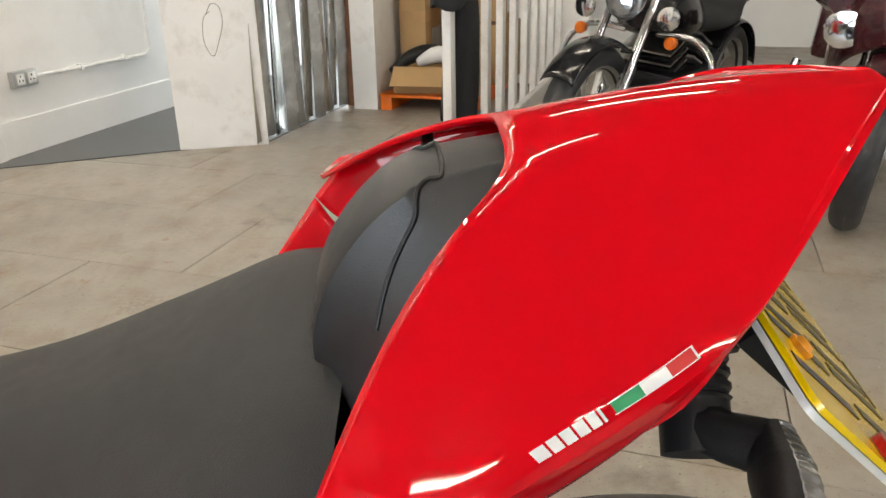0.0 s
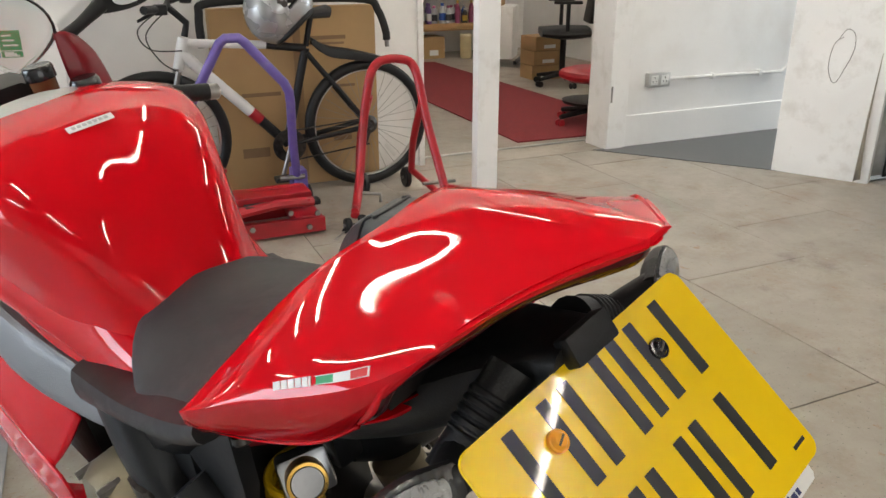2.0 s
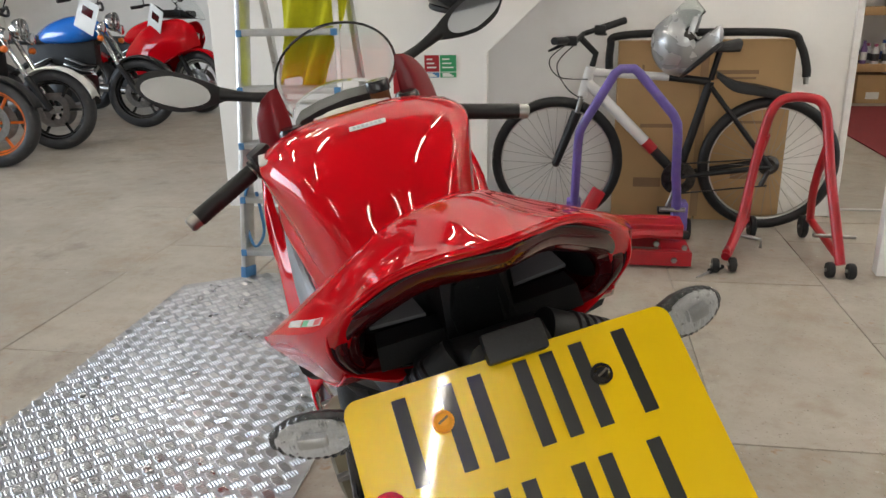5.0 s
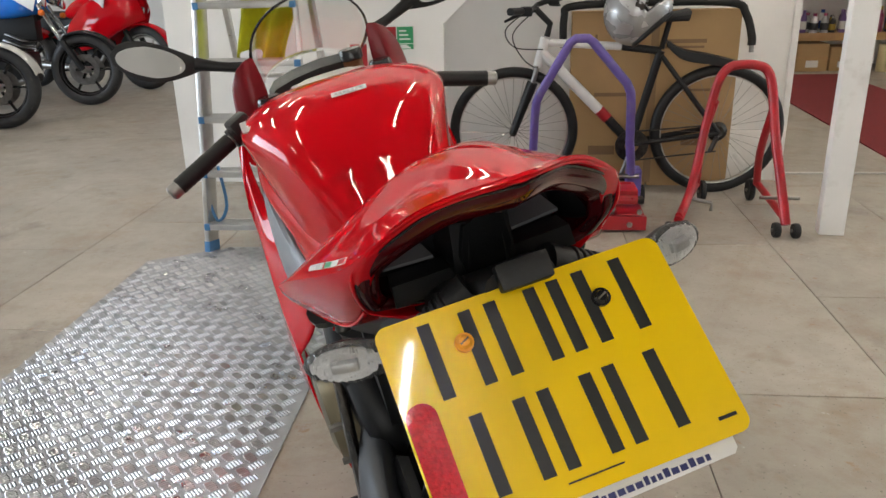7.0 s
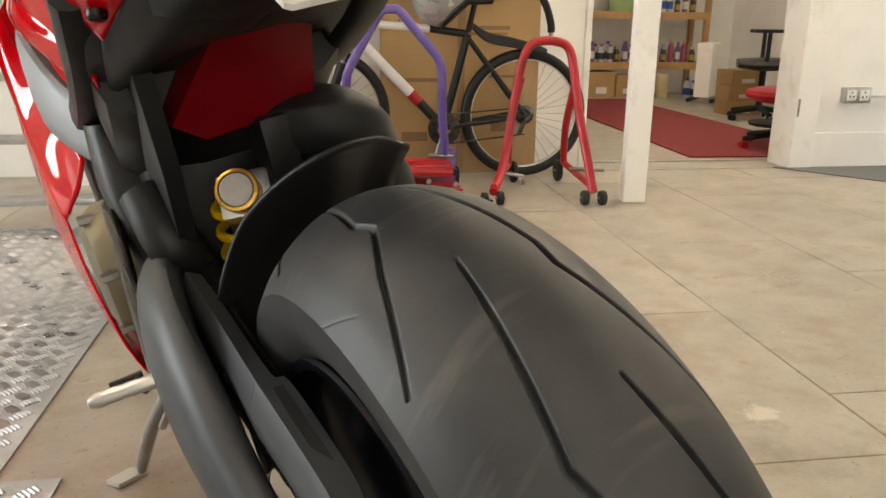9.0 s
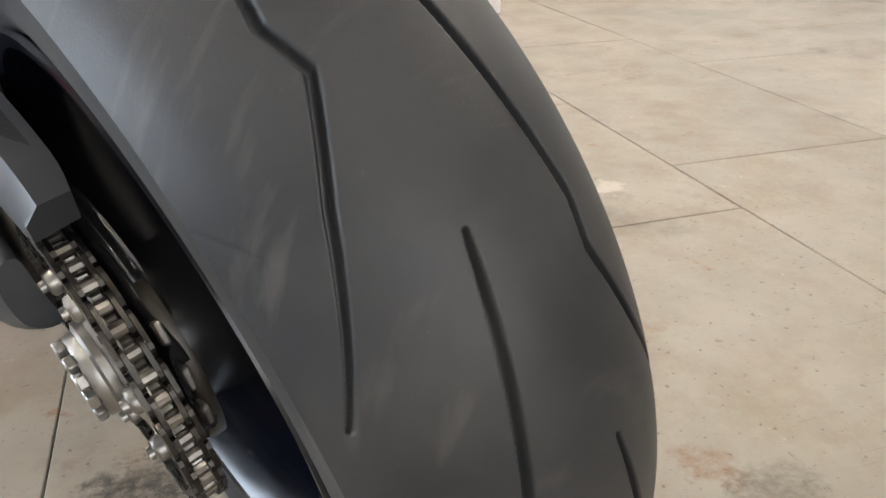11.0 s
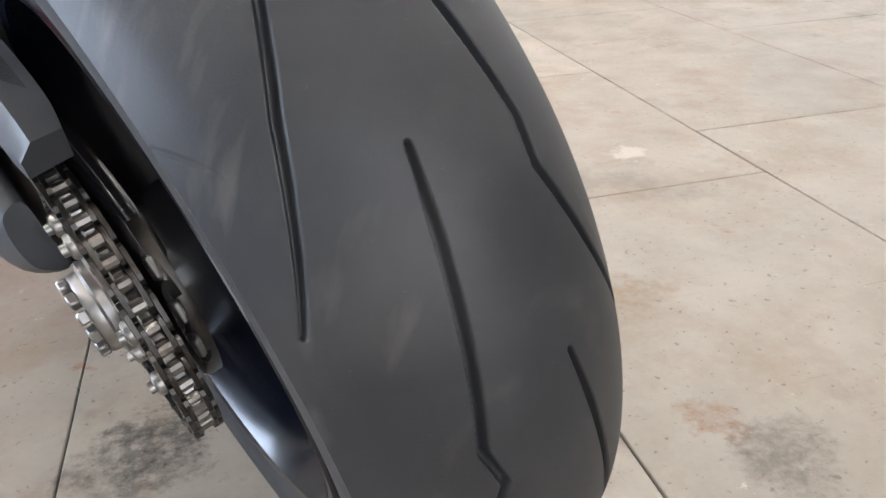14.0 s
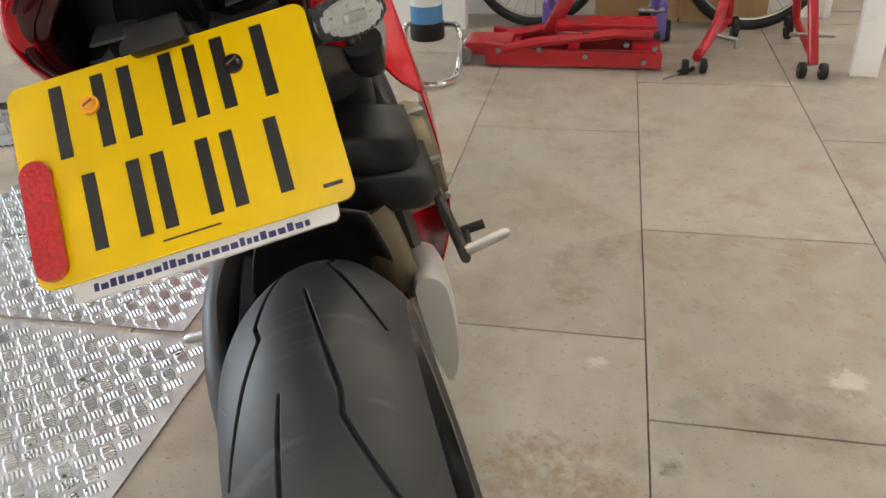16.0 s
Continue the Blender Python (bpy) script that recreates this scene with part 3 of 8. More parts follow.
for k in range(6):
    a = 2 * math.pi * k / 6 + 0.35
    c = Vector((0, -0.069 * math.sin(a), 0.336 + 0.069 * math.cos(a)))
    m = Matrix.Translation(c) @ pose(0, 0, 0, 0, 90, 0)
    bm = bmnew()
    lathe(bm, [(0, -0.147), (0.0045, -0.147), (0.005, -0.143), (0.0085, -0.142), (0.0098, -0.140), (0.0098, -0.133), (0.013, -0.132), (0.013, -0.128), (0, -0.128)], m, 12)
    part("sprocket_nut", bm, STEEL, sprocket)

# chain: alternating inner and outer links with rollers, round the sprocket and forward
chain = part("chain", box(bmnew(), SPU - 0.002, SPU + 0.008, 0.70, 0.703, 0.40, 0.403), DSTEEL, bike, "oily steel drive chain")
pts = []
R = 0.1115
top0 = 0.336 + R
nrun = int((0.74) / 0.01587)
for k in range(nrun):
    s = k / nrun
    pts.append((0.74 * (1 - s), 0.40 + (top0 - 0.40) * s))
na = int(math.pi * R / 0.01587)
for k in range(na + 1):
    a = k * 0.01587 / R
    pts.append((-R * math.sin(a), 0.336 + R * math.cos(a)))
for k in range(1, nrun):
    s = k / nrun
    pts.append((0.74 * s, 0.336 - R + 0.03 * s))


CHAINR = material("worn_roller_steel", (0.20, 0.185, 0.165), 0.34, metal=1, vary=0.25, scale=120)


def link_mesh(name, half, th):
    bm = bmnew()
    L = 0.01587
    for x in (-half, half):
        poly = []
        for c, a0 in ((0, 90), (L, -90)):
            for q in range(7):
                a = math.radians(a0 + q * 30)
                poly.append((c + 0.0078 * math.cos(a), 0.0078 * math.sin(a)))
        prism(bm, poly, Matrix(((0, 0, 1, x - th / 2), (1, 0, 0, 0), (0, 1, 0, 0), (0, 0, 0, 1))), th)
    tube(bm, [(-half - 0.0022, 0, 0), (half + 0.0022, 0, 0)], 0.0028, 6)
    plates = len(bm.faces)
    tube(bm, [(-half + 0.002, 0, 0), (half - 0.002, 0, 0)], 0.005, 10)
    bm.faces.ensure_lookup_table()
    for f in bm.faces[plates:]:
        f.material_index = 1
    me = bpy.data.meshes.new(name)
    bmesh.ops.recalc_face_normals(bm, faces=bm.faces)
    bm.to_mesh(me)
    bm.free()
    me.materials.append(DSTEEL)
    me.materials.append(CHAINR)
    return me


MESH_IN, MESH_OUT = link_mesh("inner_link", 0.0060, 0.003), link_mesh("outer_link", 0.0094, 0.003)
for k in range(len(pts) - 1):
    (y0, z0), (y1, z1) = pts[k], pts[k + 1]
    ob = new("chain_link", MESH_IN if k % 2 else MESH_OUT)
    ob.parent = chain
    ob.matrix_local = Matrix.Translation((SPU + 0.003, y0, z0)) @ Matrix.Rotation(math.atan2(z1 - z0, y1 - y0), 4, "X")

# single-sided swingarm: broad grey lobe outside the chain, and the upper guard blade
bm = bmnew()
loft(bm, [
    [(-0.10, 0.56, 0.38), (-0.15, 0.56, 0.40), (-0.167, 0.56, 0.46), (-0.15, 0.56, 0.52), (-0.11, 0.56, 0.53), (-0.10, 0.56, 0.45)],
    [(-0.12, 0.42, 0.31), (-0.180, 0.42, 0.34), (-0.194, 0.42, 0.45), (-0.177, 0.42, 0.538), (-0.132, 0.42, 0.548), (-0.125, 0.42, 0.44)],
    [(-0.134, 0.30, 0.29), (-0.186, 0.30, 0.32), (-0.203, 0.30, 0.43), (-0.186, 0.30, 0.530), (-0.149, 0.30, 0.545), (-0.146, 0.30, 0.42)],
    [(-0.138, 0.20, 0.30), (-0.184, 0.20, 0.322), (-0.200, 0.20, 0.415), (-0.187, 0.20, 0.497), (-0.152, 0.20, 0.510), (-0.147, 0.20, 0.42)],
    [(-0.142, 0.11, 0.325), (-0.177, 0.11, 0.34), (-0.188, 0.11, 0.395), (-0.180, 0.11, 0.440), (-0.152, 0.11, 0.448), (-0.147, 0.11, 0.39)],
    [(-0.145, 0.055, 0.352), (-0.165, 0.055, 0.36), (-0.170, 0.055, 0.385), (-0.166, 0.055, 0.408), (-0.150, 0.055, 0.412), (-0.147, 0.055, 0.385)]], 6, 5)
part("swingarm", bm, SATIN, bike, "satin grey single-sided swingarm")
bm = bmnew()
loft(bm, [
    [(-0.134, 0.40, 0.480), (-0.136, 0.40, 0.525), (-0.124, 0.40, 0.540), (-0.108, 0.40, 0.530), (-0.110, 0.40, 0.485)],
    [(-0.137, 0.26, 0.475), (-0.139, 0.26, 0.512), (-0.127, 0.26, 0.534), (-0.111, 0.26, 0.524), (-0.112, 0.26, 0.482)],
    [(-0.143, 0.13, 0.468), (-0.144, 0.13, 0.498), (-0.130, 0.13, 0.522), (-0.114, 0.13, 0.516), (-0.114, 0.13, 0.480)],
    [(-0.143, 0.11, 0.467), (-0.144, 0.11, 0.496), (-0.130, 0.11, 0.519), (-0.104, 0.11, 0.513), (-0.106, 0.11, 0.484)],
    [(-0.142, -0.01, 0.463), (-0.142, -0.01, 0.481), (-0.130, -0.015, 0.500), (-0.107, -0.020, 0.498), (-0.110, -0.01, 0.474)],
    [(-0.140, -0.046, 0.462), (-0.140, -0.049, 0.474), (-0.130, -0.052, 0.484), (-0.111, -0.052, 0.484), (-0.112, -0.046, 0.464)]], 4, 1)
guard = part("chain_guard", bm, SATIN, bike, "satin grey chain guard blade")
bm = bmnew()
loft(bm, [[(-0.122, 0.10, 0.5195), (-0.112, 0.10, 0.5180), (-0.112, 0.10, 0.512), (-0.122, 0.10, 0.512)], [(-0.123, -0.005, 0.5010), (-0.113, -0.007, 0.5005), (-0.113, -0.007, 0.494), (-0.123, -0.005, 0.494)]], 2, 1)
part("guard_groove", bm, BLACK, guard, "dark groove along the guard")
bm = bmnew()
loft(bm, [[(-0.06, 0.52, 0.34), (-0.10, 0.52, 0.34), (-0.108, 0.52, 0.50), (-0.06, 0.52, 0.51)], [(-0.085, 0.3, 0.33), (-0.110, 0.3, 0.31), (-0.112, 0.3, 0.50), (-0.09, 0.3, 0.50)], [(-0.09, 0.15, 0.31), (-0.112, 0.15, 0.30), (-0.113, 0.15, 0.475), (-0.095, 0.15, 0.475)], [(-0.1, 0.0, 0.28), (-0.113, 0.0, 0.27), (-0.113, 0.0, 0.42), (-0.1, 0, 0.42)], [(-0.1, -0.08, 0.31), (-0.11, -0.08, 0.31), (-0.11, -0.08, 0.37), (-0.1, -0.08, 0.37)]], 5, 4)
hubarm = part("swingarm_inner", bm, GLOSSB, bike, "black inner swingarm and eccentric hub")
# eccentric hub: ring with a pinch bolt and notched carrier ears
bm = bmnew()
lathe(bm, [(0.074, -0.108), (0.082, -0.108), (0.084, -0.104), (0.084, -0.096), (0.074, -0.096)], tyre_axis, 48, True)
part("eccentric_ring", bm, DSTEEL, hubarm)
for a in (0.98, 1.36, 1.72):
    bm = bmnew()
    box(bm, -0.110, -0.104, -0.009, 0.009, 0.078, 0.092, 0.002, Matrix.Translation(R_AXLE) @ Matrix.Rotation(a, 4, "X"), 1)
    part("ring_notch", bm, STEEL, hubarm)
bm = bmnew()
tube(bm, [(-0.108, 0.10, 0.452), (-0.106, 0.03, 0.447), (-0.104, -0.0095, 0.432), (-0.101, -0.035, 0.405), (-0.098, -0.045, 0.375)], [0.009, 0.010, 0.010, 0.009, 0.008], 10, smooth=5)
part("hub_arm", bm, GLOSSB, hubarm, "curved gloss black arm over the hub")
bm = bmnew()
lathe(bm, [(0, 0.006), (0.008, 0.006), (0.009, 0), (0.012, 0), (0.012, -0.004)], aim((-0.109, -0.010, 0.381), (-1, -0.4, 0.2)), 12)
part("pinch_bolt", bm, STEEL, hubarm)
# hugger over the tyre
co = []
for i in range(40):
    s = i / 39
    row = []
    for j in range(25):
        q = j / 24
        u = -0.122 + 0.212 * q
        edge = math.radians(25 + 37 * max(0, (0.02 - u) / 0.142) ** 1.6 + 4 * max(0, (u - 0.02) / 0.07))
        a = edge + (math.radians(100) - edge) * s
        r = 0.376 - 2.2 * max(0, abs(u + 0.008) - 0.06) ** 1.5 + 0.012 * max(0, 1 - s * 4)
        row.append((u, r * math.sin(a), 0.336 + r * math.cos(a)))
    co.append(row)
ob = grid_mesh("rear_hugger", np.array(co), False, False, BLACK, bike, "black plastic rear hugger")
so = ob.modifiers.new("thickness", "SOLIDIFY")
so.thickness, so.offset = 0.005, 1

# shock absorber with yellow spring and gold reservoir
SH = Vector((-0.046, 0.371, 0.622))
bm = bmnew()
axis = Vector((-0.35, -0.82, 0.45)).normalized()
m = aim(SH, axis)
lathe(bm, [(0, 0.0), (0.019, 0.0), (0.0205, -0.002), (0.0205, -0.004), (0, -0.004)], m, 32)
shock = part("shock_absorber", bm, material("brushed_cap", (0.42, 0.41, 0.4), 0.5, metal=1, vary=0.1, scale=60), bike, "machined aluminium reservoir cap")
bm = bmnew()
lathe(bm, [(0.0205, 0.0005), (0.0245, 0.0), (0.0255, -0.004), (0.0245, -0.014), (0.0255, -0.06), (0.0, -0.06)], m, 32)
part("reservoir", bm, GOLD, shock, "gold anodised reservoir")
bm = bmnew()
box(bm, -0.03, 0.035, -0.028, 0.028, -0.075, -0.03, 0.008, m)
part("shock_body", bm, ALU, shock)
bm = bmnew()
hel = []
for k in range(121):
    a = k / 20 * 2 * math.pi
    hel.append((-0.03 + 0.034 * math.cos(a), 0.43 + 0.034 * math.sin(a) + 0.0006 * k, 0.60 - 0.0016 * k))
tube(bm, hel, 0.0062, 8)
part("spring", bm, YSPRING, shock, "yellow coil spring")
bm = bmnew()
tube(bm, [(-0.03, 0.43, 0.60), (-0.03, 0.50, 0.41)], 0.02, 12)
part("damper", bm, STEEL, shock)

# ---- tail unit ----

def both(name, sections, mat, ku=6, kv=6, thick=0.004, label=""):
    """A panel skin and its mirror image as two parts."""
    out = []
    for sgn in (1, -1):
        S = [[(sgn * x, y, z) for x, y, z in s] for s in sections]
        rows = [spline(s, kv) for s in S]
        cols = [spline([r[i] for r in rows], ku) for i in range(len(rows[0]))]
        co = np.array(cols).transpose(1, 0, 2)
        ob = grid_mesh(name, co, False, False, mat, bike, label)
        so = ob.modifiers.new("thickness", "SOLIDIFY")
        so.thickness, so.offset = thick, 1 if sgn > 0 else -1
        out.append(ob)
    return out


# rows run from the outer corner to the tip; columns from the seat edge over the crease to the lower edge
TAIL = [
    [(-0.178, 0.236, 0.915), (-0.182, 0.230, 0.919), (-0.185, 0.224, 0.923), (-0.187, 0.219, 0.926), (-0.186, 0.222, 0.916), (-0.180, 0.240, 0.895)],
    [(-0.133, 0.212, 0.950), (-0.149, 0.193, 0.954), (-0.161, 0.174, 0.954), (-0.168, 0.160, 0.950), (-0.161, 0.178, 0.914), (-0.152, 0.208, 0.874)],
    [(-0.076, 0.175, 1.001), (-0.106, 0.145, 0.993), (-0.133, 0.114, 0.983), (-0.147, 0.101, 0.969), (-0.142, 0.118, 0.928), (-0.132, 0.140, 0.893)],
    [(-0.026, 0.118, 1.0385), (-0.060, 0.094, 1.017), (-0.101, 0.062, 1.003), (-0.1235, 0.045, 0.989), (-0.127, 0.060, 0.958), (-0.119, 0.090, 0.925)],
    [(-0.020, 0.050, 1.0525), (-0.046, 0.034, 1.037), (-0.076, 0.018, 1.027), (-0.096, 0.008, 1.0185), (-0.098, 0.014, 1.0135), (-0.094, 0.022, 1.008)],
    [(-0.0145, -0.015, 1.0595), (-0.029, -0.020, 1.0525), (-0.046, -0.026, 1.0495), (-0.057, -0.030, 1.047), (-0.058, -0.025, 1.043), (-0.055, -0.018, 1.038)],
    [(-0.008, -0.069, 1.0610), (-0.0095, -0.070, 1.0603), (-0.011, -0.071, 1.0595), (-0.012, -0.071, 1.0585), (-0.012, -0.067, 1.0555), (-0.011, -0.061, 1.0515)]]


def tail_cowl(sections, ku, kv, crease, first):
    """One skin over both flanks and the flat spine between them, eased but for the crease and the free edges."""
    rows = [spline(s, kv) for s in sections]
    left = np.array([spline([r[i] for r in rows], ku) for i in range(len(rows[0]))]).transpose(1, 0, 2)
    for _ in range(30):
        left[1:-1] = 0.5 * left[1:-1] + 0.25 * (left[:-2] + left[2:])
    nu, nv = left.shape[:2]
    right = left * np.array((-1, 1, 1))
    co = [tuple(p) for p in left.reshape(-1, 3)] + [tuple(p) for p in right.reshape(-1, 3)]
    L, R = (lambda i, j: i * nv + j), (lambda i, j: nu * nv + i * nv + j)
    faces, fixed = [], set()
    for i in range(nu - 1):
        for j in range(nv - 1):
            faces.append((L(i, j), L(i + 1, j), L(i + 1, j + 1), L(i, j + 1)))
            faces.append((R(i, j), R(i, j + 1), R(i + 1, j + 1), R(i + 1, j)))
    start, grid = ku * first, []
    for i in range(start, nu):
        s = (i - start) / (nu - 1 - start)
        w, y, z = -left[i, 0, 0], left[i, 0, 1], left[i, 0, 2]
        line = [L(i, 0)]
        for q in np.linspace(-1, 1, 9)[1:-1]:
            co.append((w * q, y + 0.010 * (1 - s) ** 3 * (1 - q * q), z + 0.0022 * (1 - s) * (1 - q * q)))
            line.append(len(co) - 1)
        grid.append(line + [R(i, 0)])
    for a, b in zip(grid, grid[1:]):
        for k in range(len(a) - 1):
            faces.append((a[k], a[k + 1], b[k + 1], b[k]))
    # close the tip and round the front edge over the seat
    faces.append(grid[-1] + [R(nu - 1, 1), L(nu - 1, 1)])
    for j in range(1, nv - 1):
        faces.append((L(nu - 1, j), R(nu - 1, j), R(nu - 1, j + 1), L(nu - 1, j + 1)))
    co = np.array(co)
    rim = [L(i, 0) for i in range(start)] + grid[0] + [R(i, 0) for i in range(start - 1, -1, -1)]
    for _ in range(10):
        co[rim[1:-1]] += 0.5 * (0.5 * (co[rim[:-2]] + co[rim[2:]]) - co[rim[1:-1]])
    for i in range(nu):
        for f in (L, R):
            fixed.update((f(i, nv - 1), f(i, crease)))
            if i < start + 1:
                fixed.add(f(i, 0))
    for j in range(nv):
        fixed.update((L(0, j), R(0, j), L(nu - 1, j), R(nu - 1, j)))
    fixed.update(grid[0])
    fixed.update(grid[-1])
    free = np.array([k for k in range(len(co)) if k not in fixed])
    pairs = np.array([(f[k], f[(k + 1) % 4]) for f in faces if len(f) == 4 for k in range(4)])
    count = np.maximum(1, np.bincount(pairs.ravel(), minlength=len(co)))[:, None]
    for _ in range(14):
        acc = np.zeros_like(co)
        np.add.at(acc, pairs[:, 0], co[pairs[:, 1]])
        np.add.at(acc, pairs[:, 1], co[pairs[:, 0]])
        co[free] += 0.5 * (acc / count - co)[free]
    me = bpy.data.meshes.new("tail_cowl")
    me.from_pydata(co.tolist(), [], faces)
    me.shade_smooth()
    me.set_sharp_from_angle(angle=radians(32))
    me.materials.append(RED)
    ob = new("tail_cowl", me)
    ob.parent = bike
    ob["label"] = "glossy red tail cowl with a flat spine"
    so = ob.modifiers.new("thickness", "SOLIDIFY")
    so.thickness, so.offset = 0.004, 1
    return co[:nu * nv].reshape(nu, nv, 3)


tail_grid = tail_cowl(TAIL, 8, 6, 18, 3)
# tail light: deep red lens band round the open tail, inside a thin red rim
RIM = [(-0.108, 0.101, 0.919), (-0.1165, 0.092, 0.928), (-0.1225, 0.064, 0.957), (-0.1215, 0.051, 0.978), (-0.1165, 0.043, 0.989), (-0.095, 0.015, 1.0115), (-0.052, -0.021, 1.0405), (-0.012, -0.060, 1.0535), (0.0, -0.066, 1.0545)]
INNER = [(-0.086, 0.100, 0.925), (-0.095, 0.094, 0.930), (-0.100, 0.076, 0.946), (-0.099, 0.066, 0.962), (-0.094, 0.058, 0.972), (-0.078, 0.037, 0.988), (-0.044, 0.004, 1.012), (-0.012, -0.030, 1.024), (0.0, -0.036, 1.025)]


def loop(pts, low, shift=(0, 0, 0)):
    full = pts + [(-x, y, z) for x, y, z in pts[-2::-1]] + [(-w * pts[0][0], *low) for w in (0.5, 0, -0.5)]
    return [Vector(p) + Vector(shift) for p in full]


o, i = loop(RIM, (0.094, 0.912)), loop(INNER, (0.100, 0.920))
mix2 = lambda f, back: [p.lerp(q, f) + Vector((0, -back, -back * 0.6)) for p, q in zip(o, i)]
bm = bmnew()
loft(bm, [mix2(0.06, -0.004), mix2(0.10, 0.0), mix2(0.30, 0.0045), mix2(0.55, 0.005), mix2(0.62, 0.003), mix2(0.97, 0.0), loop(INNER, (0.100, 0.920), (0, 0.010, 0.0)), loop(INNER, (0.100, 0.920), (0, 0.055, 0.0))], 4, 4, True, False)
lamp = part("tail_light", bm, DRED, bike, "dark red tail light lens")
bm = bmnew()
c = Vector((0, 0.03, 0.965))
grow = lambda f, back: [c + (p - c) * f + Vector((0, -back, 0)) for p in o]
loft(bm, [grow(1.010, -0.003), grow(1.018, 0.002), grow(1.000, 0.004), grow(0.985, 0.0)], 3, 4, True, False)
part("tail_light_rim", bm, RED, lamp, "glossy red rim of the tail opening")
bm = bmnew()
tube(bm, [p.lerp(q, 0.13) + Vector((0, -0.0015, 0)) for p, q in zip(o, i)] + [o[0].lerp(i[0], 0.13) + Vector((0, -0.0015, 0))], 0.0016, 6, smooth=4)
part("lens_edge", bm, GLOSSB, lamp)
DUCT = material("satin_duct_plastic", (0.16, 0.165, 0.17), 0.34, vary=0.1, scale=20, bump=0.1, bump_scale=500)
for sx in (-1, 1):
    # lower block of each duct, a sloping grey shelf behind it and a dark back wall
    bm = bmnew()
    loft(bm, [[(sx * 0.090, 0.092, 0.917), (sx * 0.088, 0.094, 0.938), (sx * 0.026, 0.094, 0.937), (sx * 0.028, 0.092, 0.917)], [(sx * 0.088, 0.118, 0.92), (sx * 0.086, 0.118, 0.941), (sx * 0.028, 0.118, 0.940), (sx * 0.030, 0.118, 0.92)]], 2, 1)
    part("duct_block", bm, BLACK, lamp)
    bm = bmnew()
    loft(bm, [[(sx * 0.089, 0.119, 0.944), (sx * 0.089, 0.119, 0.947), (sx * 0.040, 0.119, 0.944), (sx * 0.040, 0.119, 0.941)], [(sx * 0.084, 0.150, 0.952), (sx * 0.084, 0.150, 0.955), (sx * 0.046, 0.145, 0.952), (sx * 0.046, 0.145, 0.949)]], 2, 1)
    part("duct_shelf", bm, DUCT, lamp, "satin grey duct shelf")
    bm = bmnew()
    box(bm, min(sx * 0.034, sx * 0.096), max(sx * 0.034, sx * 0.096), 0.152, 0.160, 0.92, 0.99, 0.002)
    part("duct_back", bm, BLACK, lamp)
    bm = bmnew()
    loft(bm, [[(sx * 0.018, 0.080, 0.925), (sx * 0.030, 0.090, 0.925), (sx * 0.027, 0.075, 0.985), (sx * 0.014, 0.060, 0.988)], [(sx * 0.022, 0.17, 0.925), (sx * 0.036, 0.17, 0.925), (sx * 0.036, 0.17, 0.99), (sx * 0.022, 0.17, 0.99)]], 3, 1)
    part("duct_wall", bm, BLACK, lamp)
    bm = bmnew()
    loft(bm, [[(sx * 0.100, 0.085, 0.935), (sx * 0.100, 0.070, 0.970), (sx * 0.103, 0.070, 0.970), (sx * 0.103, 0.085, 0.935)], [(sx * 0.092, 0.17, 0.93), (sx * 0.09, 0.16, 0.985), (sx * 0.094, 0.16, 0.985), (sx * 0.096, 0.17, 0.93)]], 3, 1)
    part("duct_cheek", bm, BLACK, lamp)
bm = bmnew()
loft(bm, [[(-0.02, 0.085, 0.92), (0.02, 0.085, 0.92), (0.018, 0.060, 0.985), (-0.018, 0.060, 0.985)], [(-0.03, 0.15, 0.92), (0.03, 0.15, 0.92), (0.03, 0.15, 0.98), (-0.03, 0.15, 0.98)]], 3, 2)
part("centre_bridge", bm, BLACK, lamp)

# under-tray
bm = bmnew()
loft(bm, [[(-0.10, 0.30, 0.86), (-0.09, 0.30, 0.80), (0.09, 0.30, 0.80), (0.10, 0.30, 0.86), (0, 0.30, 0.875)], [(-0.085, 0.16, 0.89), (-0.07, 0.16, 0.835), (0.07, 0.16, 0.835), (0.085, 0.16, 0.89), (0, 0.16, 0.90)], [(-0.04, 0.04, 0.945), (-0.035, 0.04, 0.90), (0.035, 0.04, 0.90), (0.04, 0.04, 0.945), (0, 0.04, 0.95)], [(-0.026, -0.01, 0.965), (-0.026, -0.01, 0.94), (0.026, -0.01, 0.94), (0.026, -0.01, 0.965), (0, -0.01, 0.968)]], 5, 4)
part("under_tray", bm, BLACK, bike)
# red lower lip below the lamp
for sx in (-1, 1):
    bm = bmnew()
    loft(bm, [[(sx * 0.116, 0.100, 0.920), (sx * 0.10, 0.11, 0.908), (sx * 0.09, 0.12, 0.915)], [(sx * 0.08, 0.10, 0.902), (sx * 0.07, 0.105, 0.893), (sx * 0.06, 0.115, 0.902)], [(sx * 0.04, 0.088, 0.908), (sx * 0.035, 0.09, 0.902), (sx * 0.03, 0.1, 0.907)]], 4, 3)
    part("tail_lip", bm, RED, bike)

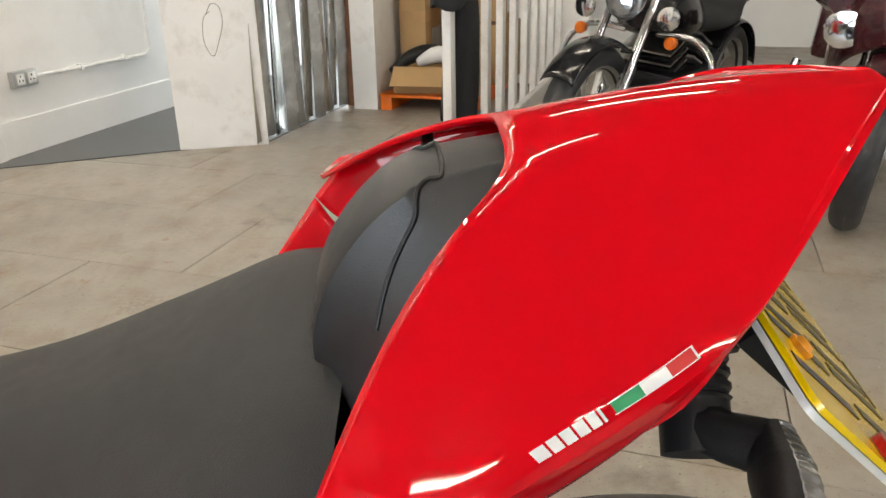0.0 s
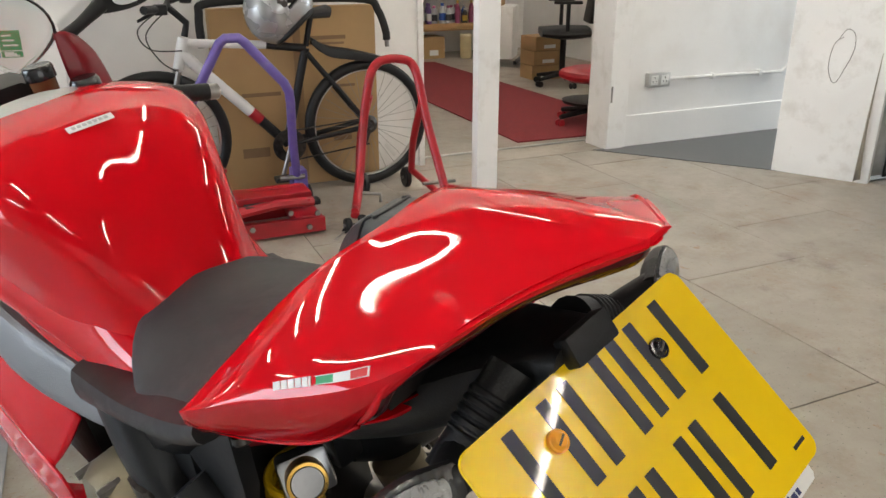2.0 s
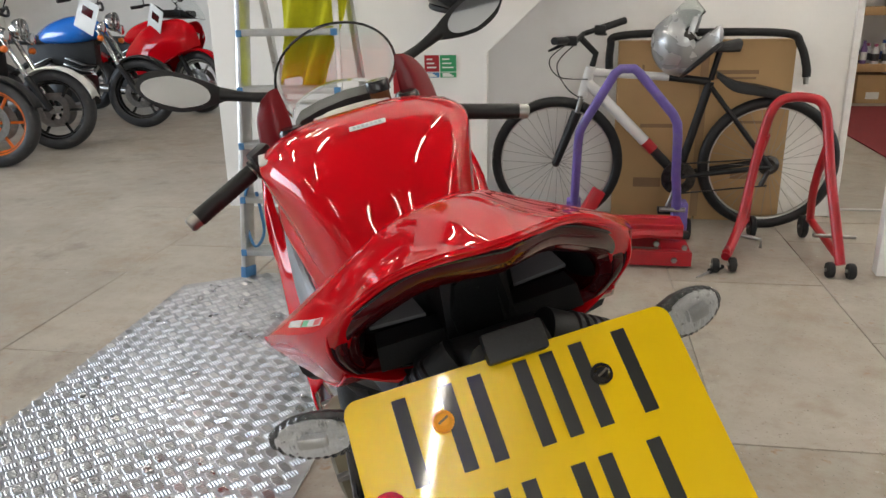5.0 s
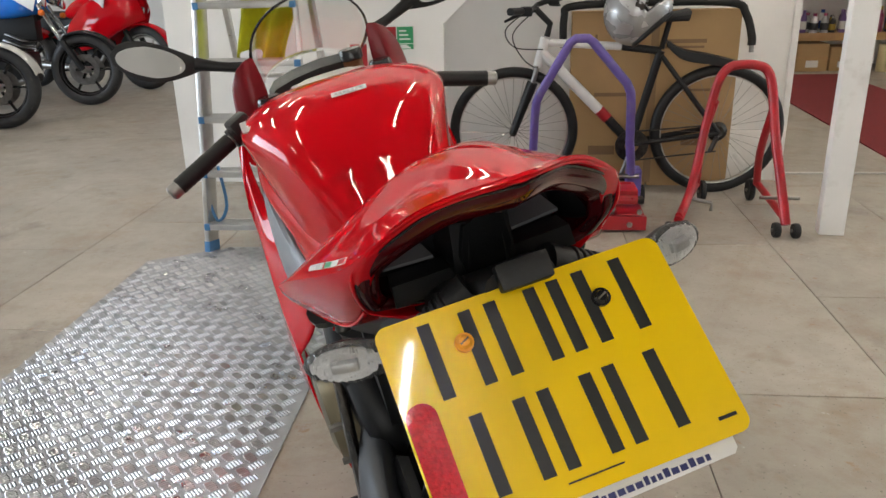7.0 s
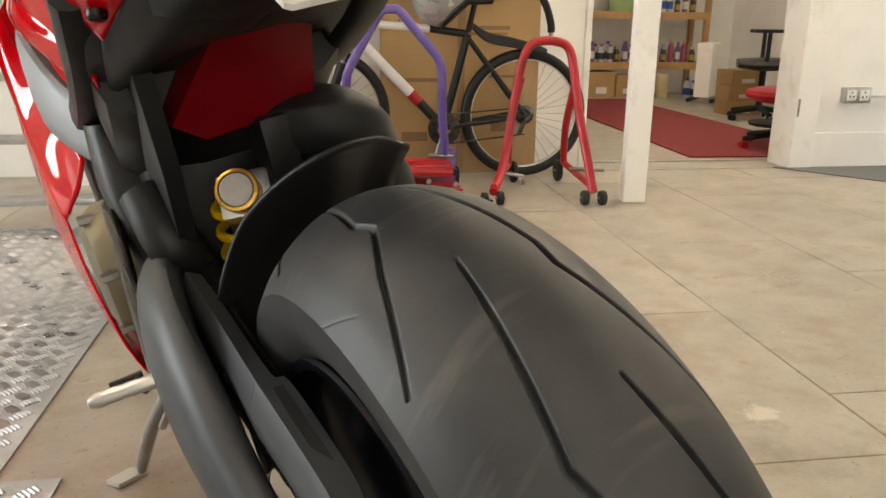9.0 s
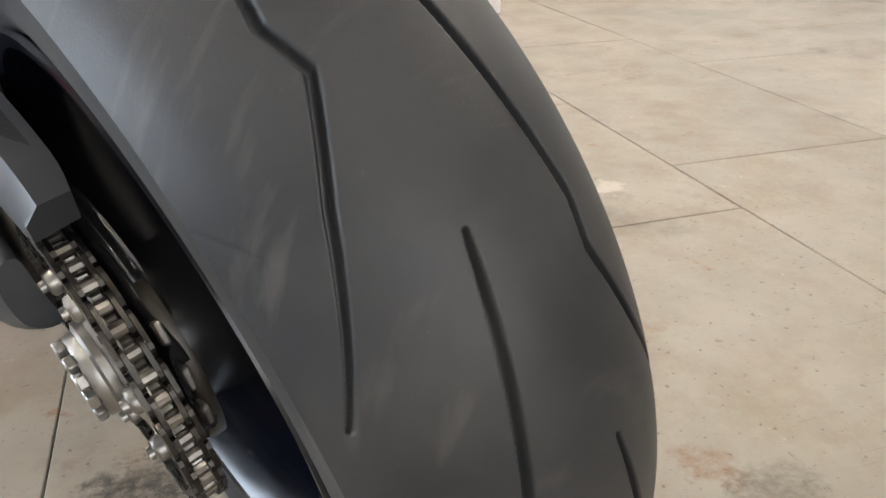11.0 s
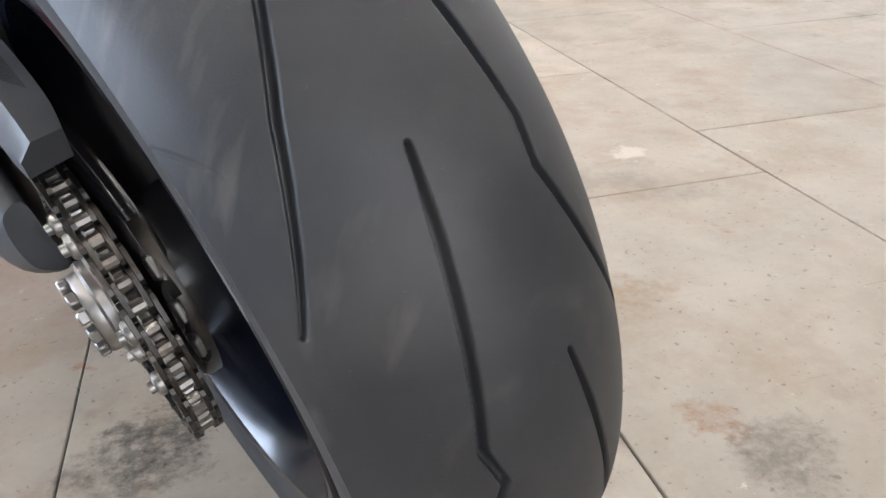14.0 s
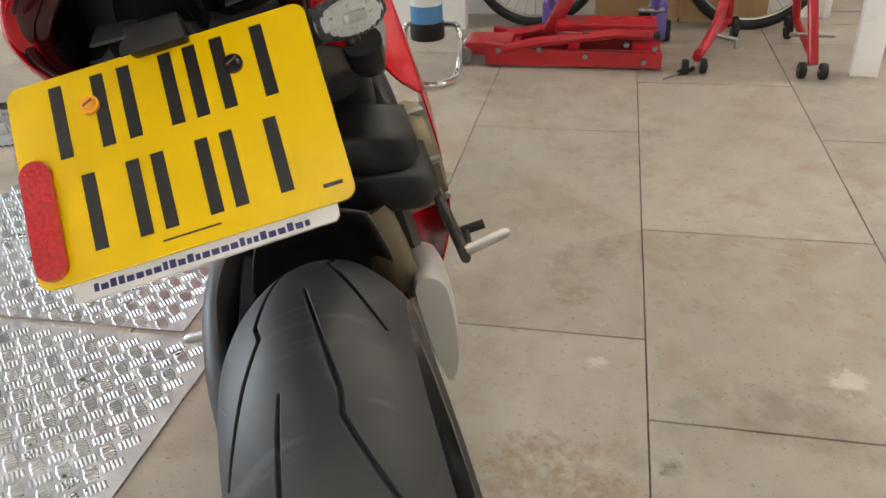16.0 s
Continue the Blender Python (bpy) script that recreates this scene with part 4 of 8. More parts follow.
# red underside of the tail and the black tray between its halves
both("tail_underside", [
    [(-0.179, 0.241, 0.894), (-0.158, 0.275, 0.850), (-0.136, 0.303, 0.811)],
    [(-0.151, 0.208, 0.873), (-0.136, 0.230, 0.853), (-0.120, 0.252, 0.836)],
    [(-0.133, 0.140, 0.892), (-0.115, 0.160, 0.880), (-0.098, 0.180, 0.868)],
    [(-0.119, 0.091, 0.924), (-0.106, 0.103, 0.917), (-0.092, 0.116, 0.910)]], RED, 6, 5, 0.003, "glossy red underside of the tail")
both("tray_side", [
    [(-0.137, 0.306, 0.813), (-0.136, 0.37, 0.780), (-0.132, 0.44, 0.747)],
    [(-0.098, 0.182, 0.866), (-0.104, 0.28, 0.800), (-0.105, 0.37, 0.765)],
    [(-0.070, 0.130, 0.890), (-0.067, 0.223, 0.812), (-0.060, 0.32, 0.785)],
    [(-0.002, 0.120, 0.894), (-0.002, 0.220, 0.815), (-0.002, 0.31, 0.790)]], BLACK, 5, 5, 0.004, "matt black plastic tray under the tail")
for sx in (-1, 1):
    bm = bmnew()
    lathe(bm, [(0, 0.002), (0.007, 0.002), (0.009, 0.0), (0.009, -0.006)], aim((sx * 0.139, 0.256, 0.8335), (sx * 0.25, -0.25, -0.9)), 16)
    part("tail_bolt", bm, DSTEEL, bike)

# sticker: plain bars in place of lettering, and a three-colour flag
flank = tail_grid


def near(p):
    d = np.linalg.norm(flank - np.array(p), axis=2)
    return np.unravel_index(d.argmin(), d.shape)


def on_flank(i, j):
    """A place and outward normal on the left flank by its grid place."""
    i0, j0 = int(i), int(j)
    fi, fj = i - i0, j - j0
    q = lambda a, b: Vector(flank[min(a, flank.shape[0] - 1), min(b, flank.shape[1] - 1)])
    p = (q(i0, j0) * (1 - fi) + q(i0 + 1, j0) * fi) * (1 - fj) + (q(i0, j0 + 1) * (1 - fi) + q(i0 + 1, j0 + 1) * fi) * fj
    nn = (q(i0 + 1, j0) - q(i0, j0)).cross(q(i0, j0 + 1) - q(i0, j0)).normalized()
    return p, nn if nn.x < 0 else -nn


A0, A1 = near((-0.155, 0.126, 0.967)), near((-0.1245, 0.054, 0.993))
FLAGRED = material("flag_red_print", (0.55, 0.02, 0.02), 0.4, vary=0.05)
WSTK = material("white_sticker", (0.75, 0.75, 0.74), 0.3, vary=0.03, coat=0.5)
for i, (s0, s1, mt, up0, up1) in enumerate([(0.0, 0.075, WSTK, 0, 1), (0.09, 0.15, WSTK, 0, 1), (0.165, 0.225, WSTK, 0, 1), (0.24, 0.30, WSTK, 0, 1), (0.315, 0.37, WSTK, 0, 1), (0.385, 0.40, WSTK, 0, 1),
                                            (0.46, 0.64, GREEN, 0.12, 0.85), (0.64, 0.82, WSTK, 0.12, 0.85), (0.82, 1.0, FLAGRED, 0.12, 0.85), (0.45, 1.015, WSTK, 0.05, 0.10), (0.45, 1.015, WSTK, 0.87, 0.92), (1.0, 1.015, WSTK, 0.05, 0.92)]):
    bm = bmnew()
    lo, hi = [], []
    for sa in np.linspace(s0, s1, 4):
        for ring, hh in ((lo, up0), (hi, up1)):
            ring.append(on_flank(A0[0] + (A1[0] - A0[0]) * sa, A0[1] + (A1[1] - A0[1]) * sa - hh * 1.6))
    q = lo + hi[::-1]
    ring_faces(bm, [[p - n * 0.001 for p, n in q], [p + n * 0.0009 for p, n in q]])
    part("sticker_bar" if i < 6 else "flag_stripe" if i < 9 else "flag_border", bm, mt, bike, "", False)

# seat and rear pad
bm = bmnew()
loft(bm, [
    [(-0.05, 0.625, 0.80), (0, 0.635, 0.812), (0.05, 0.625, 0.80), (0.05, 0.62, 0.77), (0, 0.62, 0.765), (-0.05, 0.62, 0.77)],
    [(-0.10, 0.57, 0.795), (0, 0.58, 0.822), (0.10, 0.57, 0.795), (0.105, 0.56, 0.745), (0, 0.56, 0.74), (-0.105, 0.56, 0.745)],
    [(-0.135, 0.46, 0.792), (0, 0.47, 0.824), (0.135, 0.46, 0.792), (0.145, 0.45, 0.76), (0, 0.45, 0.75), (-0.145, 0.45, 0.76)],
    [(-0.13, 0.35, 0.838), (0, 0.35, 0.862), (0.13, 0.35, 0.838), (0.15, 0.34, 0.80), (0, 0.34, 0.79), (-0.15, 0.34, 0.80)],
    [(-0.10, 0.26, 0.893), (0, 0.255, 0.903), (0.10, 0.26, 0.893), (0.14, 0.27, 0.85), (0, 0.26, 0.83), (-0.14, 0.27, 0.85)],
    [(-0.085, 0.215, 0.905), (0, 0.21, 0.912), (0.085, 0.215, 0.905), (0.11, 0.22, 0.88), (0, 0.22, 0.86), (-0.11, 0.22, 0.88)]], 6, 6)
part("seat", bm, VINYL, bike, "matt black rider seat")
bm = bmnew()
pad_sec, pad_half = [], []
for y, z, c, w, ys, zs in ((0.229, 0.912, 0.026, 0.075, 0.200, 0.903), (0.228, 0.930, 0.026, 0.078, 0.192, 0.924), (0.220, 0.958, 0.026, 0.076, 0.178, 0.948), (0.203, 0.988, 0.025, 0.066, 0.164, 0.968), (0.180, 1.012, 0.023, 0.054, 0.146, 0.990), (0.155, 1.022, 0.020, 0.042, 0.130, 1.006), (0.118, 1.030, 0.016, 0.028, 0.102, 1.016)):
    half = [(w, ys - 0.012, zs - 0.012), (w, ys, zs), (c + 0.006, y - 0.007 - 0.1 * (y - ys), z - 0.006 - 0.1 * (z - zs)), (c, y - 0.0012, z - 0.001), (c - 0.004, y, z)]
    pad_sec.append([(-x, b, q) for x, b, q in half] + [(x, b, q) for x, b, q in half[::-1]] + [(0, ys - 0.04, zs - 0.04)])
    pad_half.append(half)
loft(bm, pad_sec, 6, 1)
pad = part("rear_pad", bm, material("pad_vinyl", (0.020, 0.0205, 0.022), 0.40, vary=0.1, scale=60, bump=0.12, bump_scale=900), bike, "black rear seat cowl pad with a seam")
pad_cols = [spline([h[i] for h in pad_half], 6) for i in range(5)]
seam_pts = []
for along, i, q in ((5.0, 4, 0.0), (4.78, 4, 0.0), (4.55, 3, 0.3), (4.3, 2, 0.6), (4.0, 2, 0.0), (3.35, 1, 0.8), (2.8, 1, 0.65), (2.2, 1, 0.5)):
    f = along * 6
    k0 = int(f)
    at = [Vector(pad_cols[c][k0]).lerp(Vector(pad_cols[c][k0 + 1]), f - k0) for c in (i, min(i + 1, 4))]
    seam_pts.append(at[0].lerp(at[1], q))
bm = bmnew()
tube(bm, [(-p.x, p.y, p.z) for p in seam_pts[::-1]] + [(p.x, p.y, p.z) for p in seam_pts], 0.0016, 6, smooth=6)
part("seam", bm, BLACK, pad)
# tank
def tank_section(y, wt, zt, ws, zs, wm, zm, wb, zb):
    """A rounded dome over the shoulders that tucks in towards the knees."""
    zs = zs - 0.02
    half = []
    for k in range(9):
        a = 0.5 * math.pi * k / 8
        half.append((ws * math.sin(a) ** 0.86, y - 0.012 * math.sin(a), zs + (zt - zs) * math.cos(a) ** 0.86))
    for f in (0.25, 0.5, 0.75, 1.0):
        x = ws + (wm - ws) * min(1, f / 0.5) + (wb - wm) * max(0, f - 0.5) / 0.5
        half.append((x, y - 0.012 - 0.018 * f, zs + (zb - zs) * f))
    return half + [(0, y - 0.03, zb - 0.01)] + [(-x, b, c) for x, b, c in half[:0:-1]]


bm = bmnew()
loft(bm, [
    tank_section(0.575, 0.045, 0.812, 0.06, 0.79, 0.075, 0.768, 0.088, 0.735),
    tank_section(0.612, 0.060, 0.870, 0.085, 0.835, 0.095, 0.79, 0.105, 0.728),
    tank_section(0.655, 0.075, 0.932, 0.110, 0.89, 0.112, 0.82, 0.12, 0.72),
    tank_section(0.712, 0.090, 0.980, 0.138, 0.935, 0.132, 0.85, 0.135, 0.72),
    tank_section(0.785, 0.100, 1.002, 0.168, 0.958, 0.152, 0.87, 0.145, 0.74),
    tank_section(0.865, 0.115, 1.007, 0.188, 0.964, 0.170, 0.90, 0.15, 0.78),
    tank_section(0.950, 0.120, 1.000, 0.186, 0.958, 0.175, 0.91, 0.15, 0.82),
    tank_section(1.020, 0.110, 0.987, 0.162, 0.948, 0.155, 0.91, 0.14, 0.86)], 8, 3)
bm.verts.ensure_lookup_table()
bm.verts.index_update()
tank_co = np.array([v.co for v in bm.verts])
pairs = np.array([[v.index for v in e.verts] for e in bm.edges])
count = np.bincount(pairs.ravel(), minlength=len(tank_co))[:, None]
for k in range(24):
    acc = np.zeros_like(tank_co)
    np.add.at(acc, pairs[:, 0], tank_co[pairs[:, 1]])
    np.add.at(acc, pairs[:, 1], tank_co[pairs[:, 0]])
    tank_co += (0.5 if k % 2 == 0 else -0.52) * (acc / count - tank_co)
for v, p in zip(bm.verts, tank_co):
    v.co = p
part("tank", bm, RED, bike, "glossy red fuel tank")
bm = bmnew()
lathe(bm, [(0, 0.012), (0.045, 0.011), (0.055, 0.008), (0.072, 0.006), (0.076, 0.0), (0.07, -0.008)], Matrix.Translation((0.0, 0.955, 0.992)) @ pose(0, 0, 0, -6, 0, 0), 40)
part("filler_cap", bm, ALU, bike, "brushed aluminium filler cap")
bm = bmnew()
box(bm, -0.030, 0.030, -0.007, 0.007, 0, 0.001, 0.0003, Matrix.Translation((0.004, 0.742, 0.9985)) @ pose(0, 0, 0, 19, 0, -6), 1)
lab = part("tank_label", bm, WSTK, bike, "small white warning label")
bm = bmnew()
for k in range(7):
    box(bm, -0.024 + 0.007 * k, -0.019 + 0.007 * k, -0.003, 0.003, 0.001, 0.0016, 0, Matrix.Translation((0.004, 0.742, 0.9985)) @ pose(0, 0, 0, 19, 0, -6))
part("print_bar", bm, material("grey_print", (0.42, 0.42, 0.42), 0.5, vary=0.05), lab)
# tank badge on the shoulder, as plain bars
for k in range(5):
    bm = bmnew()
    box(bm, -0.0042, 0.0042, -0.011, 0.011, -0.003, 0.0010, 0.0005, Matrix.Translation((-0.1715 - 0.0003 * k, 0.822 + 0.0155 * k, 0.972)) @ pose(0, 0, 0, 0, -48, 90 + 4) @ pose(0, 0, 0, 0, 0, 0), 1)
    part("badge_bar", bm, WSTK, bike, "", False)

# tank lower skirts running back to the seat
both("tank_skirt", [
    [(-0.172, 1.02, 0.885), (-0.186, 1.02, 0.855), (-0.182, 1.02, 0.82)],
    [(-0.170, 0.88, 0.875), (-0.182, 0.87, 0.84), (-0.176, 0.86, 0.805)],
    [(-0.128, 0.72, 0.84), (-0.140, 0.71, 0.79), (-0.145, 0.70, 0.75)],
    [(-0.10, 0.61, 0.785), (-0.120, 0.58, 0.755), (-0.135, 0.57, 0.725)],
    [(-0.088, 0.52, 0.775), (-0.125, 0.48, 0.765), (-0.142, 0.46, 0.75)],
    [(-0.125, 0.42, 0.79), (-0.142, 0.40, 0.785), (-0.150, 0.38, 0.775)]], RED, 6, 5, label="glossy red panel below the tank")
# grey frame and rear subframe rails
for sx in (-1, 1):
    bm = bmnew()
    loft(bm, [[(sx * 0.178, 1.08, 0.835), (sx * 0.196, 1.08, 0.76), (sx * 0.17, 1.08, 0.74), (sx * 0.15, 1.08, 0.81)], [(sx * 0.185, 0.98, 0.815), (sx * 0.20, 0.98, 0.72), (sx * 0.17, 0.98, 0.70), (sx * 0.15, 0.98, 0.78)], [(sx * 0.175, 0.82, 0.76), (sx * 0.195, 0.82, 0.68), (sx * 0.165, 0.82, 0.66), (sx * 0.145, 0.82, 0.74)], [(sx * 0.150, 0.70, 0.715), (sx * 0.165, 0.69, 0.65), (sx * 0.145, 0.69, 0.64), (sx * 0.13, 0.70, 0.70)], [(sx * 0.14, 0.63, 0.69), (sx * 0.15, 0.62, 0.655), (sx * 0.135, 0.62, 0.65), (sx * 0.125, 0.63, 0.68)]], 5, 4)
    part("front_frame", bm, material("cast_grey", (0.24, 0.25, 0.265), 0.55, metal=0.3, vary=0.08, bump=0.2, bump_scale=300), bike, "grey cast aluminium frame arm")
    bm = bmnew()
    dz = 0.03 if sx > 0 else 0.0
    loft(bm, [[(sx * 0.160, 0.68, 0.735), (sx * 0.165, 0.68, 0.69), (sx * 0.13, 0.68, 0.69), (sx * 0.12, 0.68, 0.735)], [(sx * 0.162, 0.52, 0.765 - dz), (sx * 0.165, 0.52, 0.735 - dz), (sx * 0.13, 0.52, 0.735 - dz), (sx * 0.12, 0.52, 0.765 - dz)], [(sx * 0.166, 0.36, 0.825 - dz), (sx * 0.166, 0.36, 0.795 - dz), (sx * 0.13, 0.36, 0.795 - dz), (sx * 0.12, 0.36, 0.825 - dz)], [(sx * 0.168, 0.27, 0.868 - dz), (sx * 0.166, 0.27, 0.845 - dz), (sx * 0.13, 0.27, 0.845 - dz), (sx * 0.13, 0.27, 0.865 - dz)]], 5, 3)
    part("seat_rail", bm, BLACK, bike)
    bm = bmnew()
    loft(bm, [[(sx * 0.155, 0.66, 0.70), (sx * 0.15, 0.60, 0.70), (sx * 0.10, 0.60, 0.70), (sx * 0.10, 0.66, 0.70)], [(sx * 0.165, 0.62, 0.60), (sx * 0.16, 0.54, 0.60), (sx * 0.10, 0.54, 0.60), (sx * 0.10, 0.62, 0.60)], [(sx * 0.15, 0.58, 0.48), (sx * 0.15, 0.50, 0.48), (sx * 0.1, 0.50, 0.48), (sx * 0.1, 0.58, 0.48)]], 4, 4)
    part("heel_bracket", bm, BLACK, bike)
# engine block and covers
bm = bmnew()
box(bm, -0.13, 0.13, 0.50, 1.02, 0.28, 0.66, 0.05)
engine = part("engine", bm, BLACK, bike, "black engine block")
for sx in (-1, 1):
    bm = bmnew()
    lathe(bm, [(0, sx * 0.215), (0.06, sx * 0.213), (0.085, sx * 0.205), (0.098, sx * 0.185), (0.102, sx * 0.13)], Matrix.Translation((0, 0.66, 0.49)) @ pose(0, 0, 0, 0, 90, 0), 40)
    part("engine_cover", bm, BRONZE, engine, "bronze coloured engine cover")
    for k in range(6):
        a = k * 1.047 + 0.3
        bm = bmnew()
        m = Matrix.Translation((sx * 0.197, 0.66 - 0.092 * math.sin(a), 0.49 + 0.092 * math.cos(a))) @ pose(0, 0, 0, 0, 90 * sx, 0)
        lathe(bm, [(0, 0.012), (0.007, 0.012), (0.008, 0.0), (0.008, -0.02)], m, 6)
        part("cover_bolt", bm, STEEL, engine)
# red side fairings
both("side_fairing", [
    [(-0.150, 1.18, 1.02), (-0.19, 1.16, 0.95), (-0.215, 1.14, 0.85), (-0.20, 1.15, 0.78)],
    [(-0.180, 1.11, 0.93), (-0.205, 1.08, 0.88), (-0.225, 1.03, 0.80), (-0.215, 1.04, 0.72)],
    [(-0.196, 1.06, 0.86), (-0.213, 1.03, 0.82), (-0.228, 1.0, 0.72), (-0.226, 1.0, 0.62)],
    [(-0.190, 0.95, 0.76), (-0.212, 0.94, 0.72), (-0.230, 0.90, 0.64), (-0.226, 0.88, 0.57)],
    [(-0.178, 0.81, 0.695), (-0.202, 0.83, 0.66), (-0.225, 0.82, 0.60), (-0.222, 0.785, 0.555)],
    [(-0.173, 0.718, 0.640), (-0.190, 0.745, 0.600), (-0.210, 0.765, 0.570), (-0.218, 0.782, 0.552)]], RED, 6, 5, label="glossy red upper side fairing")
both("lower_fairing", [
    [(-0.23, 1.10, 0.70), (-0.24, 1.10, 0.50), (-0.20, 1.10, 0.30), (-0.12, 1.10, 0.22)],
    [(-0.228, 0.90, 0.60), (-0.238, 0.90, 0.46), (-0.20, 0.90, 0.28), (-0.11, 0.90, 0.19)],
    [(-0.224, 0.77, 0.555), (-0.222, 0.75, 0.43), (-0.195, 0.72, 0.29), (-0.10, 0.66, 0.18)],
    [(-0.222, 0.755, 0.55), (-0.218, 0.735, 0.43), (-0.19, 0.70, 0.29), (-0.10, 0.60, 0.18)]], RED, 5, 5, label="glossy red lower fairing")
# inner black ducts behind the fairings
for sx in (-1, 1):
    bm = bmnew()
    box(bm, min(sx * 0.12, sx * 0.160), max(sx * 0.12, sx * 0.160), 0.78, 1.12, 0.40, 0.76, 0.02)
    part("radiator_duct", bm, BLACK, bike)

# nose: screen, instrument surround, mirrors
both("nose_panel", [
    [(-0.121, 1.100, 1.056), (-0.140, 1.098, 1.052), (-0.160, 1.110, 1.038)],
    [(-0.116, 1.096, 1.020), (-0.147, 1.090, 1.018), (-0.178, 1.115, 1.008)],
    [(-0.114, 1.092, 0.985), (-0.150, 1.084, 0.980), (-0.186, 1.115, 0.972)],
    [(-0.116, 1.090, 0.950), (-0.152, 1.082, 0.945), (-0.190, 1.115, 0.935)]], INRED, 5, 5, 0.005, "dark red inner nose panel beside the screen")
bm = bmnew()
loft(bm, [[(-0.20, 1.30, 0.80), (-0.15, 1.32, 0.90), (0, 1.34, 0.94), (0.15, 1.32, 0.90), (0.20, 1.30, 0.80), (0, 1.34, 0.72)], [(-0.14, 1.50, 0.74), (-0.12, 1.52, 0.84), (0, 1.54, 0.88), (0.12, 1.52, 0.84), (0.14, 1.50, 0.74), (0, 1.52, 0.68)], [(-0.04, 1.66, 0.74), (-0.04, 1.68, 0.80), (0, 1.69, 0.82), (0.04, 1.68, 0.80), (0.04, 1.66, 0.74), (0, 1.67, 0.72)]], 6, 5)
part("nose_fairing", bm, RED, bike, "glossy red nose fairing")
arch = lambda w, y, dy, z, dz: [(w * math.sin(a), y - dy * math.cos(a), z + dz * math.cos(a)) for a in np.linspace(-1.5, 1.5, 21)]
rows = [arch(0.122, 1.10, 0.092, 1.048, 0.101), arch(0.128, 1.16, 0.085, 1.022, 0.098), arch(0.126, 1.26, 0.06, 0.985, 0.085), arch(0.112, 1.40, 0.03, 0.94, 0.06)]
cols = [spline([r[i] for r in rows], 5) for i in range(21)]
scr = grid_mesh("windscreen", np.array(cols).transpose(1, 0, 2), False, False, SCREEN, bike, "clear acrylic windscreen")
so = scr.modifiers.new("thickness", "SOLIDIFY")
so.thickness = 0.003
scr.visible_shadow = False
bm = bmnew()
tube(bm, rows[0], 0.0022, 6)
part("screen_edge", bm, GLOSSB, scr)
bm = bmnew()
loft(bm, [[(-0.095, 1.13, 0.975), (0.05, 1.13, 0.992), (0.08, 1.13, 0.94), (-0.09, 1.13, 0.93)], [(-0.09, 1.20, 0.985), (0.06, 1.20, 1.0), (0.09, 1.20, 0.94), (-0.09, 1.20, 0.93)]], 3, 3)
part("instrument_hood", bm, BLACK, bike)
for sx in (-1, 1):
    tip = Vector((-0.377, 1.12, 1.122)) if sx < 0 else Vector((0.396, 1.20, 1.105))
    base = Vector((sx * 0.135, 1.13, 1.035))
    inn = Vector((sx * 0.232, 1.15, 1.068))
    bm = bmnew()
    tube(bm, [base, base.lerp(inn, 0.5) + Vector((0, 0, -0.002)), inn], [0.012, 0.010, 0.014], 10, smooth=4)
    mir = part("mirror", bm, BLACK, bike, "black wing mirror on a stalk")
    ax = (tip - inn).normalized()
    fwd = Vector((0, 1, 0))
    up = Vector((0, 0.08, 1)).normalized()
    secs, sec2 = [], []
    L = (tip - inn).length
    for s, h, d in ((-0.06, 0.012, 0.014), (0.12, 0.024, 0.026), (0.35, 0.036, 0.03), (0.6, 0.042, 0.028), (0.85, 0.033, 0.02), (1.0, 0.010, 0.008)):
        c = inn + ax * (L * s)
        secs.append([c + up * (h * math.cos(a)) + fwd * (d * math.sin(a) * (1 if math.sin(a) > 0 else 0.12)) for a in np.linspace(0, 2 * math.pi, 13)[:-1]])
    bm = bmnew()
    loft(bm, secs, 5, 2)
    part("mirror_shell", bm, BLACK, mir)
    bm = bmnew()
    poly = []
    for a in np.linspace(0, 2 * math.pi, 41)[:-1]:
        s = 0.54 + 0.41 * math.cos(a)
        h = (0.036 + 0.004 * math.cos(2 * a)) * math.sin(a) * (1 - 0.22 * abs(math.cos(a)))
        poly.append(inn + ax * (L * s) + up * h - fwd * 0.0052)
    ring_faces(bm, [poly, [p - fwd * 0.002 for p in poly]])
    part("mirror_glass", bm, MIRROR, mir, "mirror glass")

